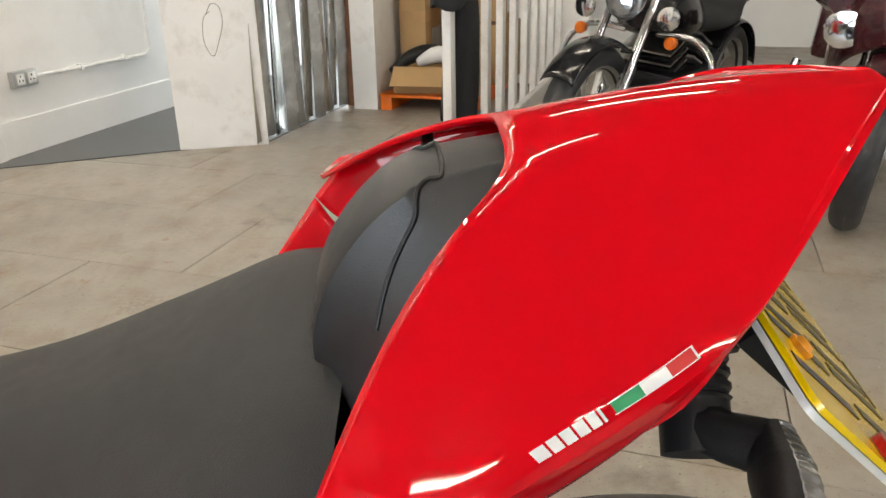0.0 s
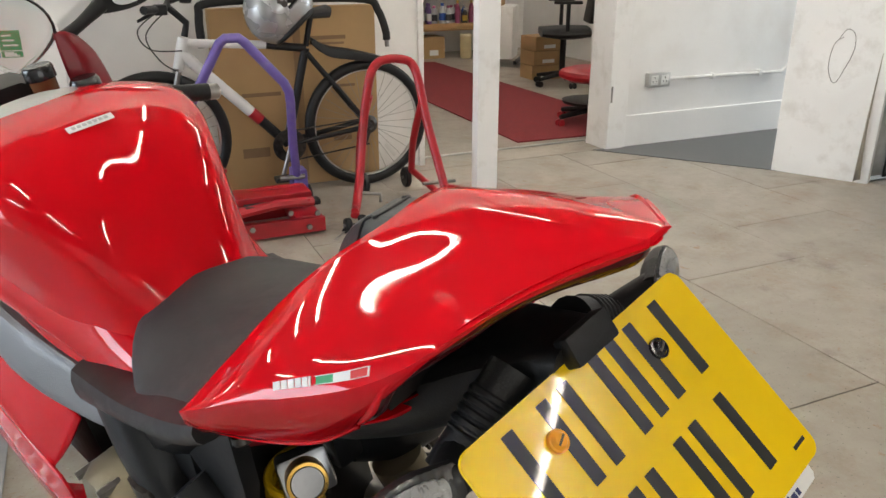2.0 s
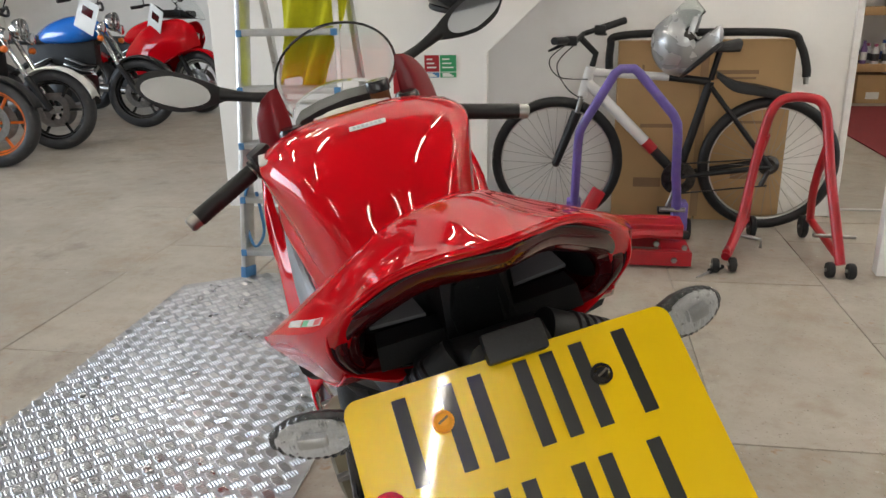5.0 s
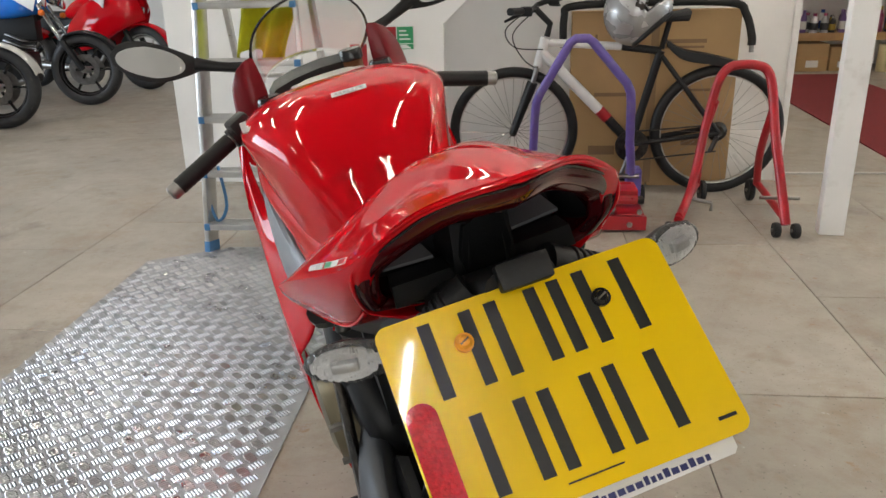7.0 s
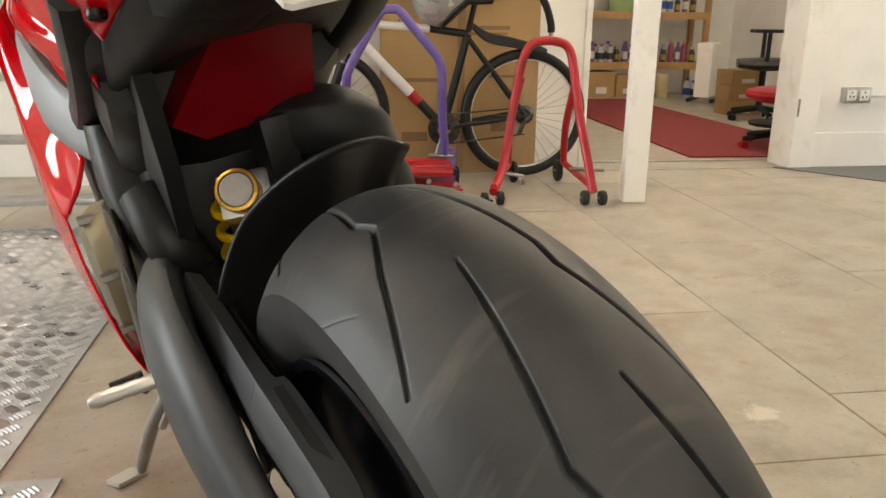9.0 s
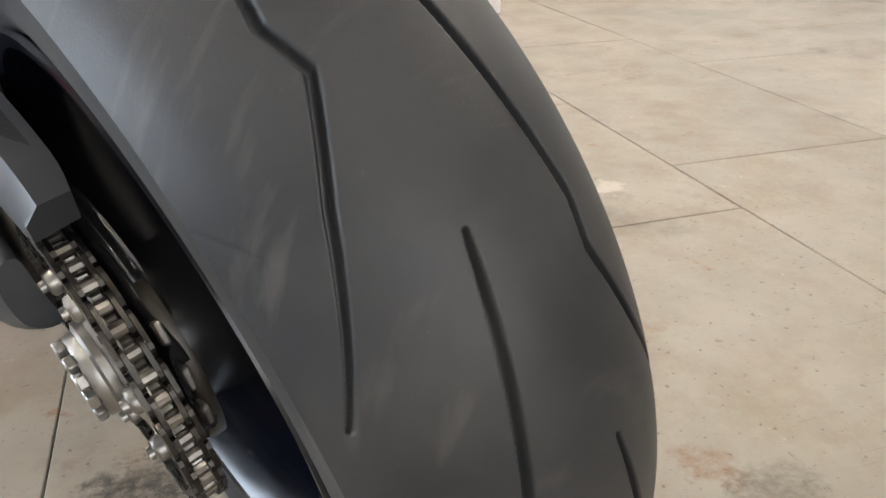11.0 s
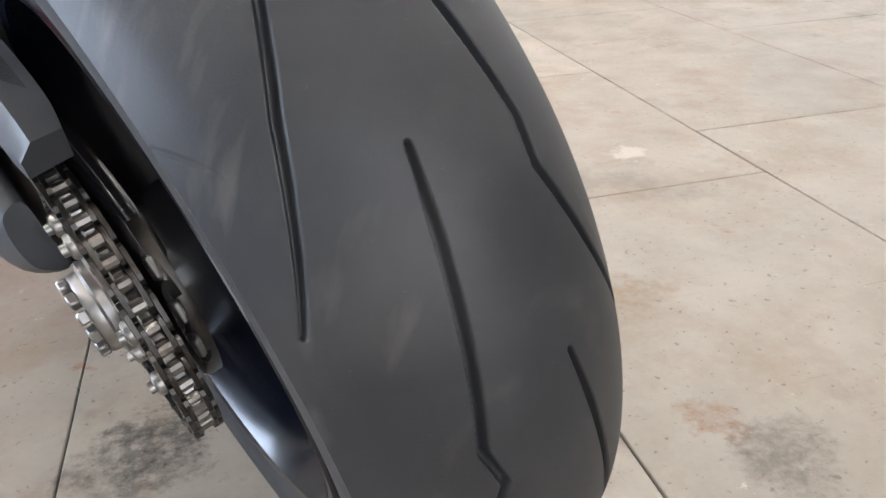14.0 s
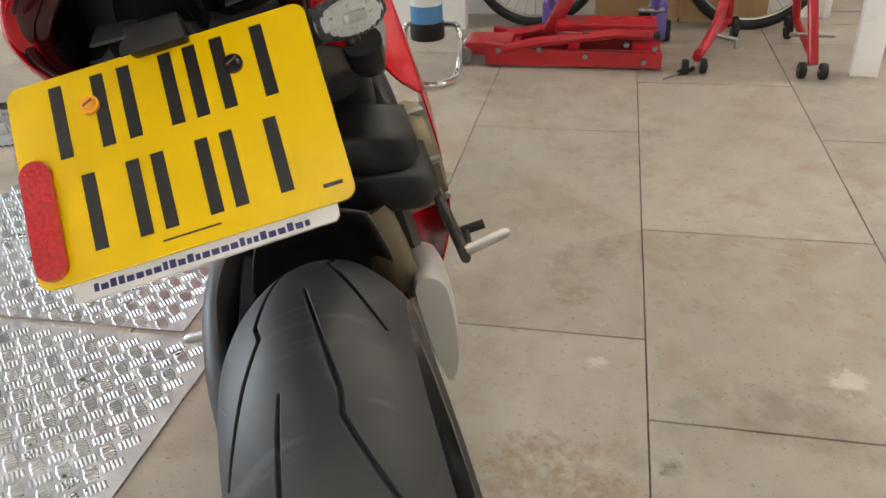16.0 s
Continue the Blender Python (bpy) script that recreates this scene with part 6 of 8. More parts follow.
def bicycle():
    e = thing("bicycle", pose(0, 2.085, 0, 3, 0, 0), "silver and black mountain bicycle leaning against a cardboard box", "bicycle")
    RH, FH = Vector((0.535, 0, 0.335)), Vector((-0.505, 0, 0.335))
    for nm, c in (("rear_wheel", RH), ("front_wheel", FH)):
        m = Matrix.Translation(c) @ pose(0, 0, 0, 90, 0, 0)
        bm = bmnew()
        lathe(bm, [(0.309 + 0.027 * math.cos(a), 0.028 * math.sin(a)) for a in np.linspace(0, 2 * math.pi, 13)[:-1]], m, 56, True)
        w = part(nm, bm, BLACK, e, "bicycle wheel with black tyre")
        bm = bmnew()
        lathe(bm, [(0.29, -0.012), (0.278, -0.01), (0.278, 0.01), (0.29, 0.012)], m, 56, True)
        part("rim", bm, ALU, w)
        for k in range(32):
            a = 2 * math.pi * k / 32
            s = 0.02 if k % 2 else -0.02
            b = a + (0.35 if k % 4 < 2 else -0.35)
            bm = bmnew()
            tube(bm, [c + Vector((0.02 * math.cos(b), s, 0.02 * math.sin(b))), c + Vector((0.28 * math.cos(a), 0, 0.28 * math.sin(a)))], 0.0011, 4, False)
            part("spoke", bm, STEEL, w)
        bm = bmnew()
        tube(bm, [c + Vector((0, -0.04, 0)), c + Vector((0, 0.04, 0))], 0.02, 12)
        part("hub", bm, DSTEEL, w)
        bm = bmnew()
        box(bm, -0.012, 0.012, -0.02, -0.016, -0.045, 0.045, 0.002, Matrix.Translation(c) @ pose(0, 0, 0, 0, -40, 0) @ pose(0, 0, -0.2))
        part("reflector", bm, PAPER, w)
    def bar(nm, pts, r, mat, par=e, lab=""):
        bm = bmnew()
        tube(bm, pts, r, 10)
        return part(nm, bm, mat, par, lab)
    HT, HB, ST, BB = (-0.345, 0, 0.815), (-0.383, 0, 0.675), (0.225, 0, 0.74), (0.108, 0, 0.265)
    WHT = material("white_frame_paint", (0.68, 0.68, 0.68), 0.3, vary=0.06)
    bar("head_tube", [HT, HB], 0.026, WHT)
    bar("down_tube", [(-0.365, 0, 0.745), (-0.02, 0, 0.40)], 0.028, WHT, e, "silver down tube")
    bar("down_tube_lower", [(-0.02, 0, 0.40), BB], 0.025, BLACK)
    bar("down_tube_flash", [(-0.065, 0, 0.445), (-0.02, 0, 0.40)], 0.0288, REDS)
    bar("top_tube", [(-0.345, 0, 0.790), (0.03, 0, 0.765)], 0.02, WHT)
    bar("top_tube_rear", [(0.03, 0, 0.765), ST], 0.0195, BLACK)
    bar("seat_tube", [ST, BB], 0.021, BLACK)
    bar("seat_post", [(0.228, 0, 0.75), (0.262, 0, 0.91)], 0.014, BLACK)
    for s in (-1, 1):
        bar("seat_stay", [(0.228, s * 0.02, 0.72), RH + Vector((0, s * 0.06, 0))], 0.012, BLACK)
        bar("chain_stay", [(0.12, s * 0.03, 0.27), RH + Vector((0, s * 0.06, 0))], 0.013, BLACK)
        bar("fork_leg", [(-0.405, s * 0.055, 0.60), FH + Vector((0, s * 0.055, 0))], [0.024, 0.017], BLACK)
        bar("fork_stanchion", [(-0.388, s * 0.055, 0.67), (-0.42, s * 0.055, 0.56)], 0.013, STEEL)
    bm = bmnew()
    loft(bm, [[(0.13, -0.012, 0.900), (0.13, 0.012, 0.900), (0.13, 0.012, 0.88), (0.13, -0.012, 0.88)], [(0.24, -0.045, 0.915), (0.24, 0.045, 0.915), (0.24, 0.05, 0.885), (0.24, -0.05, 0.885)], [(0.345, -0.07, 0.935), (0.345, 0.07, 0.935), (0.335, 0.07, 0.89), (0.335, -0.07, 0.89)]], 4, 3)
    part("saddle", bm, VINYL, e)
    bar("stem", [(-0.34, 0, 0.82), (-0.325, 0, 0.88), (-0.40, 0, 0.955)], 0.016, BLACK)
    hb = bar("handlebar", [(-0.50, -0.27, 0.97), (-0.42, -0.09, 0.955), (-0.39, 0.08, 0.965), (-0.21, 0.20, 1.01)], 0.013, BLACK)
    bar("grip", [(-0.52, -0.31, 0.975), (-0.47, -0.20, 0.965)], 0.018, BLACK, hb)
    bar("grip", [(-0.18, 0.22, 1.015), (-0.30, 0.14, 0.985)], 0.018, BLACK, hb)
    for pts in ([(-0.44, -0.15, 0.96), (-0.545, -0.12, 0.87), (-0.50, -0.08, 0.78), (-0.36, -0.03, 0.76)], [(-0.40, -0.1, 0.96), (-0.51, -0.06, 0.84), (-0.46, -0.05, 0.72), (-0.38, -0.03, 0.66)]):
        bm = bmnew()
        tube(bm, pts, 0.003, 6, smooth=6)
        part("brake_cable", bm, BLACK, hb)
    for at, tip in (((-0.455, -0.17, 0.962), (-0.545, -0.25, 0.925)), ((-0.315, 0.13, 0.982), (-0.27, 0.24, 0.945))):
        bm = bmnew()
        a, b = Vector(at), Vector(tip)
        tube(bm, [a, a.lerp(b, 0.3) + Vector((-0.02, 0, -0.012)), b], [0.012, 0.009, 0.006], 8, smooth=4)
        part("brake_lever", bm, BLACK, hb)
        bm = bmnew()
        box(bm, -0.028, 0.028, -0.022, 0.022, -0.02, 0.024, 0.008, Matrix.Translation(a + Vector((0.01, 0, -0.004))))
        part("shifter", bm, BLACK, hb)
    m = Matrix.Translation(BB) @ pose(0, 0, 0, 90, 0, 0)
    for r in (0.085, 0.065):
        bm = bmnew()
        lathe(bm, [(r, 0.04), (r, 0.044), (r * 0.55, 0.044), (r * 0.55, 0.04)], m, 36, True)
        part("chain_ring", bm, DSTEEL, e)
    bar("crank", [Vector(BB) + Vector((0, -0.06, 0)), (0.06, -0.065, 0.115)], 0.011, STEEL)
    bar("crank", [Vector(BB) + Vector((0, 0.06, 0)), (0.15, 0.065, 0.42)], 0.011, STEEL)
    bm = bmnew()
    box(bm, 0.01, 0.10, -0.13, -0.07, 0.10, 0.125, 0.005)
    part("pedal", bm, BLACK, e)
    bar("chain_run", [(0.108, -0.045, 0.34), RH + Vector((0, -0.045, 0.04))], 0.004, DSTEEL)
    bar("chain_run", [(0.108, -0.045, 0.185), RH + Vector((0, -0.045, -0.10))], 0.004, DSTEEL)
    m = Matrix.Translation(RH) @ pose(0, 0, 0, 90, 0, 0)
    bm = bmnew()
    lathe(bm, [(0.0, 0.035), (0.03, 0.045), (0.05, 0.03), (0.0, 0.03)], m, 24)
    part("cassette", bm, DSTEEL, e)
    bar("derailleur", [RH + Vector((0.0, -0.045, -0.02)), RH + Vector((-0.03, -0.05, -0.10))], 0.012, DSTEEL)
    # rear mudguard
    bm = bmnew()
    loft(bm, [[(x, -w, z - h), (x, -w * 0.8, z), (x, w * 0.8, z), (x, w, z - h), (x, 0, z - h * 0.4)] for x, w, z, h in ((0.255, 0.02, 0.790, 0.03), (0.33, 0.035, 0.745, 0.045), (0.45, 0.04, 0.722, 0.045), (0.58, 0.035, 0.690, 0.035), (0.64, 0.02, 0.670, 0.02))], 5, 2)
    part("mudguard", bm, BLACK, e)


bicycle()


def helmet(m, mat, label):
    """A full-face helmet: forward is x, crown is z; the eye port is a real opening with a raised visor."""
    e = thing("helmet", m, label, "helmet")

    def skin(scale, port):
        verts, faces, n, rows = [], [], 56, 34
        for i in range(rows + 1):
            el = math.radians(88 - 138 * i / rows)
            for j in range(n):
                az = 2 * math.pi * j / n
                cx, cy, cz = math.cos(el) * math.cos(az), math.cos(el) * math.sin(az), math.sin(el)
                chin = max(0.0, cx) ** 2 * max(0.0, -cz + 0.1)
                verts.append(((0.150 * cx + 0.06 * chin) * scale, 0.122 * cy * (1 - 0.15 * max(0, -cz)) * scale, (0.142 * cz + 0.01 * chin) * scale))
        for i in range(rows):
            el = 88 - 138 * (i + 0.5) / rows
            for j in range(n):
                az = (360 * (j + 0.5) / n + 180) % 360 - 180
                if port and abs(az) < 68 and -20 + 0.10 * abs(az) < el < 24 - 0.08 * abs(az):
                    continue
                faces.append((i * n + j, i * n + (j + 1) % n, (i + 1) * n + (j + 1) % n, (i + 1) * n + j))
        return verts, faces

    for nm, sc, port, mt in (("shell", 1.0, True, mat), ("lining", 0.9, True, BLACK)):
        me = bpy.data.meshes.new(nm)
        me.from_pydata(*skin(sc, port)[:1], [], skin(sc, port)[1])
        me.shade_smooth()
        me.materials.append(mt)
        ob = new(nm, me)
        ob.parent = e
        so = ob.modifiers.new("thickness", "SOLIDIFY")
        so.thickness, so.offset = 0.009, -1
    co = [[((0.157 + 0.004 * q) * math.cos(a), 0.129 * math.sin(a), 0.048 + 0.085 * q + 0.02 * math.cos(a) * q) for a in np.linspace(-1.15, 1.15, 21)] for q in np.linspace(0, 1, 7)]
    ob = grid_mesh("visor", np.array(co), False, False, SCREEN, e, "clear visor raised over the eye port")
    so = ob.modifiers.new("thickness", "SOLIDIFY")
    so.thickness = 0.003
    for s in (-1, 1):
        bm = bmnew()
        lathe(bm, [(0, 0.010), (0.020, 0.010), (0.026, 0.005), (0.027, 0)], aim((0.045, s * 0.117, 0.012), (0, s, 0)), 20)
        pv = part("visor_pivot", bm, DSTEEL, e, "dark round visor pivot")
        bm = bmnew()
        box(bm, -0.03, 0.05, -0.003, 0.003, -0.014, 0.014, 0.003, Matrix.Translation((0.08, s * 0.121, 0.03)) @ pose(0, 0, 0, 0, -35, -8 * s))
        part("visor_arm", bm, mat, pv)
    for a in (-0.4, 0.4):
        bm = bmnew()
        tube(bm, [(0.02, 0.06 * a, 0.140), (-0.04, 0.09 * a, 0.138), (-0.09, 0.10 * a, 0.116)], [0.006, 0.011, 0.006], 8, smooth=3)
        part("vent", bm, mat, e)
    bm = bmnew()
    tube(bm, [(0.112 * math.cos(a) + 0.01, 0.088 * math.sin(a), -0.108) for a in np.linspace(0, 2 * math.pi, 25)], 0.013, 8)
    part("neck_roll", bm, BLACK, e)
    return e


helmet(pose(0.085, 1.99, 0.925, 0, -42, -12), SILVER, "silver motorcycle helmet with open visor resting on the bicycle saddle")
helmet(pose(-1.03, 1.96, 1.22, 0, 10, -60), GLOSSB, "black and red helmet hanging on the stair wall")

# fire sign
bm = bmnew()
box(bm, -1.178, -1.01, 2.006, 2.0095, 0.768, 0.884)
sign = tagged(part("safety_sign", bm, PAPER, None, "", False), "red and green fire action sign on the white wall", "sign")
for x0, x1, z0, z1, mt in ((-1.175, -1.10, 0.80, 0.881, REDS), (-1.095, -1.013, 0.80, 0.881, GREEN), (-1.175, -1.10, 0.771, 0.796, BLUEP), (-1.095, -1.013, 0.771, 0.796, GREEN)):
    bm = bmnew()
    box(bm, x0, x1, 2.0035, 2.006, z0, z1)
    f = part("sign_field", bm, mt, sign, "", False)
    for k in range(3):
        bm = bmnew()
        zz = z0 + (z1 - z0) * (0.25 + 0.25 * k)
        box(bm, x0 + 0.012, x1 - 0.014 - 0.01 * k, 2.0022, 2.0035, zz - 0.003, zz + 0.004)
        part("print_bar", bm, PAPER, f, "", False)
bm = bmnew()
box(bm, -1.34, -1.255, 2.004, 2.0095, 0.69, 0.80)
part("exit_sign", bm, REDS, None, "", False)
tagged(bpy.data.objects["exit_sign"], "small red and white sign on the white wall", "sign")

# ---- step ladder with a cloth ----
def ladder():
    e = thing("step_ladder", pose(0, 0, 0), "aluminium step ladder with blue plastic caps", "step ladder")
    L0, R0 = Vector((-1.826, 1.11, 0)), Vector((-1.352, 1.11, 0))
    L1, R1 = Vector((-1.782, 1.28, 1.42)), Vector((-1.402, 1.28, 1.42))
    for nm, a, b in (("left_stile", L0, L1), ("right_stile", R0, R1), ("rear_leg", Vector((-1.80, 1.84, 0)), L1 + Vector((0, 0.1, 0))), ("rear_leg", Vector((-1.37, 1.84, 0)), R1 + Vector((0, 0.1, 0)))):
        bm = bmnew()
        d = (b - a).normalized()
        m = aim(a, d)
        box(bm, -0.035 if "stile" in nm else -0.02, 0.035 if "stile" in nm else 0.02, -0.012, 0.012, 0.03, (b - a).length, 0.003, m @ pose(0, 0, 0, 0, 0, 90))
        st = part(nm, bm, ALU, e)
        bm = bmnew()
        box(bm, -0.037, 0.037, -0.015, 0.015, 0.0, 0.05, 0.006, m @ pose(0, 0, 0, 0, 0, 90))
        part("foot_cap", bm, BLUEP, st, "blue plastic foot cap")
    for k in range(6):
        s = (0.12 + 0.229 * k) / 1.42
        a, b = L0.lerp(L1, s), R0.lerp(R1, s)
        bm = bmnew()
        box(bm, a.x, b.x, a.y - 0.045, a.y + 0.045, a.z - 0.014, a.z + 0.012, 0.004)
        for q in range(5):
            box(bm, a.x, b.x, a.y - 0.036 + 0.016 * q, a.y - 0.030 + 0.016 * q, a.z + 0.012, a.z + 0.0145)
        tr = part("step", bm, ALU, e, "ribbed aluminium step")
        for p in (a, b):
            bm = bmnew()
            box(bm, p.x - 0.013, p.x + 0.013, p.y - 0.047, p.y - 0.03, p.z - 0.016, p.z + 0.0125, 0.003)
            part("step_cap", bm, BLUEP, tr)
    bm = bmnew()
    box(bm, -1.79, -1.395, 1.22, 1.46, 1.40, 1.425, 0.006)
    part("platform", bm, ALU, e)
    for a, b in (((-1.80, 1.80, 0.12), (-1.37, 1.80, 0.12)), ((-1.79, 1.61, 0.7), (-1.385, 1.61, 0.7))):
        bm = bmnew()
        tube(bm, [a, b], 0.012, 8)
        part("brace", bm, ALU, e)
    bm = bmnew()
    tube(bm, [(-1.78, 1.10, 0.42), (-1.83, 1.14, 0.30), (-1.79, 1.12, 0.14), (-1.75, 1.15, 0.20), (-1.76, 1.13, 0.38)], 0.007, 8, smooth=5)
    part("strap", bm, BLUEP, e)


ladder()
co = []
rngc = np.random.RandomState(4)
for i in range(36):
    s = i / 35
    row = []
    for j in range(30):
        q = j / 29
        w = 0.27 - 0.05 * s + 0.03 * math.sin(s * 5)
        x = -1.68 + 1.06 * w * q + 0.02 * math.sin(3 * s) + 0.008 * math.sin(9 * q + 4 * s)
        y = 1.345 + 0.035 * math.sin(14 * q + 2.5 * s) * (0.35 + s) - 0.06 * s
        z = 1.385 - 0.56 * s + 0.03 * math.sin(6 * q) * s - 0.05 * s * abs(q - 0.4)
        row.append((x, y, z))
    co.append(row)
towel = grid_mesh("towel", np.array(co), False, False, HIVIS, None)
so = towel.modifiers.new("thickness", "SOLIDIFY")
so.thickness = 0.006
tagged(towel, "yellow-green cloth hanging from the ladder", "cloth")

# ---- paddock stands, jack, bottle, tool ----
def bent(nm, pts, r, mat, par, k=5, lab=""):
    bm = bmnew()
    tube(bm, pts, r, 12, smooth=k)
    return part(nm, bm, mat, par, lab)


def purple_stand():
    e = thing("paddock_stand", pose(0, 0, 0), "scuffed purple front paddock stand standing on the floor", "paddock stand", "paddock stands")
    bent("hoop", [(-0.41, 1.86, 0.06), (-0.40, 1.70, 0.47), (-0.395, 1.63, 0.56), (-0.38, 1.61, 0.60), (-0.25, 1.60, 0.825), (-0.225, 1.60, 0.845), (-0.17, 1.60, 0.845), (-0.145, 1.60, 0.825), (0.01, 1.60, 0.645), (0.03, 1.61, 0.605), (0.038, 1.63, 0.55), (0.055, 1.72, 0.35), (0.10, 1.86, 0.06)], 0.021, PURPLE, e, 0)
    for x in (-0.41, 0.10):
        bm = bmnew()
        box(bm, x - 0.035, x + 0.035, 1.80, 1.90, 0.02, 0.19, 0.008)
        f = part("foot_bracket", bm, PURPLE, e)
        bm = bmnew()
        lathe(bm, [(0, -0.018), (0.045, -0.018), (0.05, -0.01), (0.05, 0.01), (0.045, 0.018), (0, 0.018)], Matrix.Translation((x + 0.04, 1.86, 0.05)) @ pose(0, 0, 0, 0, 90, 0), 24)
        part("wheel", bm, BLACK, f)
    bent("peg", [(0.0, 1.80, 0.16), (0.12, 1.80, 0.16)], 0.012, STEEL, e, 1)


purple_stand()


def red_stand():
    e = thing("paddock_stand", pose(0, 0, 0), "glossy red rear paddock stand on small black wheels", "paddock stand", "paddock stands")
    bent("hoop", [(0.25, 1.42, 0.055), (0.335, 1.60, 0.16), (0.385, 1.66, 0.42), (0.42, 1.66, 0.62), (0.455, 1.65, 0.695), (0.51, 1.65, 0.715), (0.58, 1.65, 0.712), (0.63, 1.65, 0.69), (0.652, 1.62, 0.62), (0.665, 1.54, 0.42), (0.684, 1.44, 0.22), (0.70, 1.36, 0.055)], 0.021, REDS, e, 4)
    bent("side_bar", [(0.42, 1.66, 0.55), (0.40, 1.76, 0.34), (0.42, 1.88, 0.09)], 0.018, REDS, e, 3)
    bent("side_bar", [(0.655, 1.58, 0.52), (0.67, 1.74, 0.30), (0.72, 1.90, 0.09)], 0.018, REDS, e, 3)
    for a, b in (((0.25, 1.42, 0.075), (0.42, 1.88, 0.10)), ((0.70, 1.36, 0.075), (0.72, 1.90, 0.10))):
        bent("base_bar", [a, b], 0.017, REDS, e, 1)
    for x, y, r in ((0.20, 1.37, 0.032), (0.275, 1.39, 0.032), (0.66, 1.355, 0.034), (0.74, 1.345, 0.034), (0.455, 1.90, 0.055), (0.70, 1.93, 0.055)):
        bm = bmnew()
        lathe(bm, [(0, -0.014), (r * 0.9, -0.014), (r, -0.008), (r, 0.008), (r * 0.9, 0.014), (0, 0.014)], Matrix.Translation((x, y, r)) @ pose(0, 0, 0, 0, 90, 0), 24)
        w = part("wheel", bm, BLACK, e, "small black wheel")
        bm = bmnew()
        tube(bm, [(x - 0.022, y, r), (x + 0.022, y, r)], 0.008, 8)
        part("axle", bm, STEEL, w)
    bent("stop_pin", [(0.62, 1.50, 0.14), (0.80, 1.52, 0.13)], 0.009, STEEL, e, 1)
    bent("stop_pin", [(0.33, 1.58, 0.11), (0.42, 1.55, 0.10), (0.42, 1.55, 0.06)], 0.009, STEEL, e, 1)


red_stand()


def jack():
    e = thing("trolley_jack", pose(0, 0, 0), "low red trolley lift with steel bolts on the floor", "trolley jack")
    for y in (1.40, 1.66):
        bm = bmnew()
        prism(bm, [(-0.66, 0.012), (0.105, 0.012), (0.105, 0.075), (-0.45, 0.085), (-0.66, 0.11)], Matrix(((1, 0, 0, 0), (0, 0, 1, y), (0, 1, 0, 0), (0, 0, 0, 1))), 0.03)
        part("side_beam", bm, REDS, e)
    for x0, x1 in ((-0.62, -0.52), (-0.30, -0.25), (-0.02, 0.10)):
        bm = bmnew()
        box(bm, x0, x1, 1.43, 1.66, 0.03, 0.08, 0.006)
        part("cross_beam", bm, REDS, e)
    for y in (1.415, 1.645):
        bm = bmnew()
        tube(bm, [(-0.60, y, 0.075), (-0.42, y, 0.115), (-0.10, y, 0.155), (0.06, y, 0.15)], 0.022, 8)
        part("lift_arm", bm, REDS, e)
    bm = bmnew()
    box(bm, -0.24, 0.09, 1.40, 1.46, 0.135, 0.16, 0.006)
    part("rubber_pad", bm, BLACK, e)
    bm = bmnew()
    box(bm, -0.36, 0.08, 1.52, 1.68, 0.13, 0.165, 0.006)
    part("platform", bm, REDS, e)
    bm = bmnew()
    box(bm, -0.022, 0.022, -0.03, 0.03, 0, 0.22, 0.006, look((-0.40, 1.62, 0.10), (-0.62, 1.58, -0.3)) @ pose(0, 0, 0))
    part("lever_socket", bm, REDS, e)
    bm = bmnew()
    box(bm, -0.76, -0.55, 1.44, 1.62, 0.04, 0.10, 0.012)
    part("pump_housing", bm, REDS, e)
    for x, y in ((-0.76, 1.44), (-0.76, 1.62), (0.06, 1.50), (0.06, 1.60)):
        bm = bmnew()
        lathe(bm, [(0, -0.016), (0.034, -0.016), (0.04, -0.01), (0.04, 0.01), (0.034, 0.016), (0, 0.016)], Matrix.Translation((x, y, 0.04)) @ pose(0, 0, 0, 90, 0, 0), 20)
        part("wheel", bm, STEEL, e)
    for x, z in ((-0.60, 0.08), (-0.42, 0.085), (-0.22, 0.06), (-0.05, 0.115), (0.07, 0.10), (0.03, 0.04)):
        bm = bmnew()
        lathe(bm, [(0, 0.012), (0.012, 0.012), (0.014, 0.0)], aim((x, 1.397, z), (0, -1, 0)), 6)
        part("bolt", bm, STEEL, e)


jack()
e = thing("spray_bottle", pose(-0.87, 1.19, 0), "blue and white labelled spray can in a chrome hoop stand", "bottle")
bm = bmnew()
lathe(bm, [(0, 0.19), (0.07, 0.19), (0.072, 0.195), (0.072, 0.255), (0.068, 0.26), (0.0, 0.26)], Matrix(), 32)
part("base_cap", bm, BLACK, e)
bm = bmnew()
lathe(bm, [(0.066, 0.26), (0.067, 0.265), (0.067, 0.47), (0.05, 0.50), (0.02, 0.51), (0, 0.51)], Matrix(), 32)
can = part("can", bm, BLUEP, e, "blue and white printed can")
bm = bmnew()
lathe(bm, [(0.0674, 0.33), (0.0676, 0.335), (0.0676, 0.40), (0.0674, 0.405)], Matrix(), 32)
part("label_band", bm, PAPER, can)
bm = bmnew()
tube(bm, [(-0.11, 0.05, 0.02), (-0.06, -0.09, 0.02), (0.06, -0.09, 0.02), (0.11, 0.05, 0.02), (0.12, 0.08, 0.20), (0.06, 0.10, 0.22), (-0.06, 0.10, 0.22), (-0.12, 0.08, 0.20), (-0.11, 0.05, 0.02)], 0.014, 10, smooth=4)
part("chrome_hoop", bm, CHROME, e)
e = thing("screwdriver", pose(0.175, 1.345, 0.012, 0, 0, 45), "screwdriver with a black handle on the floor", "screwdriver")
bm = bmnew()
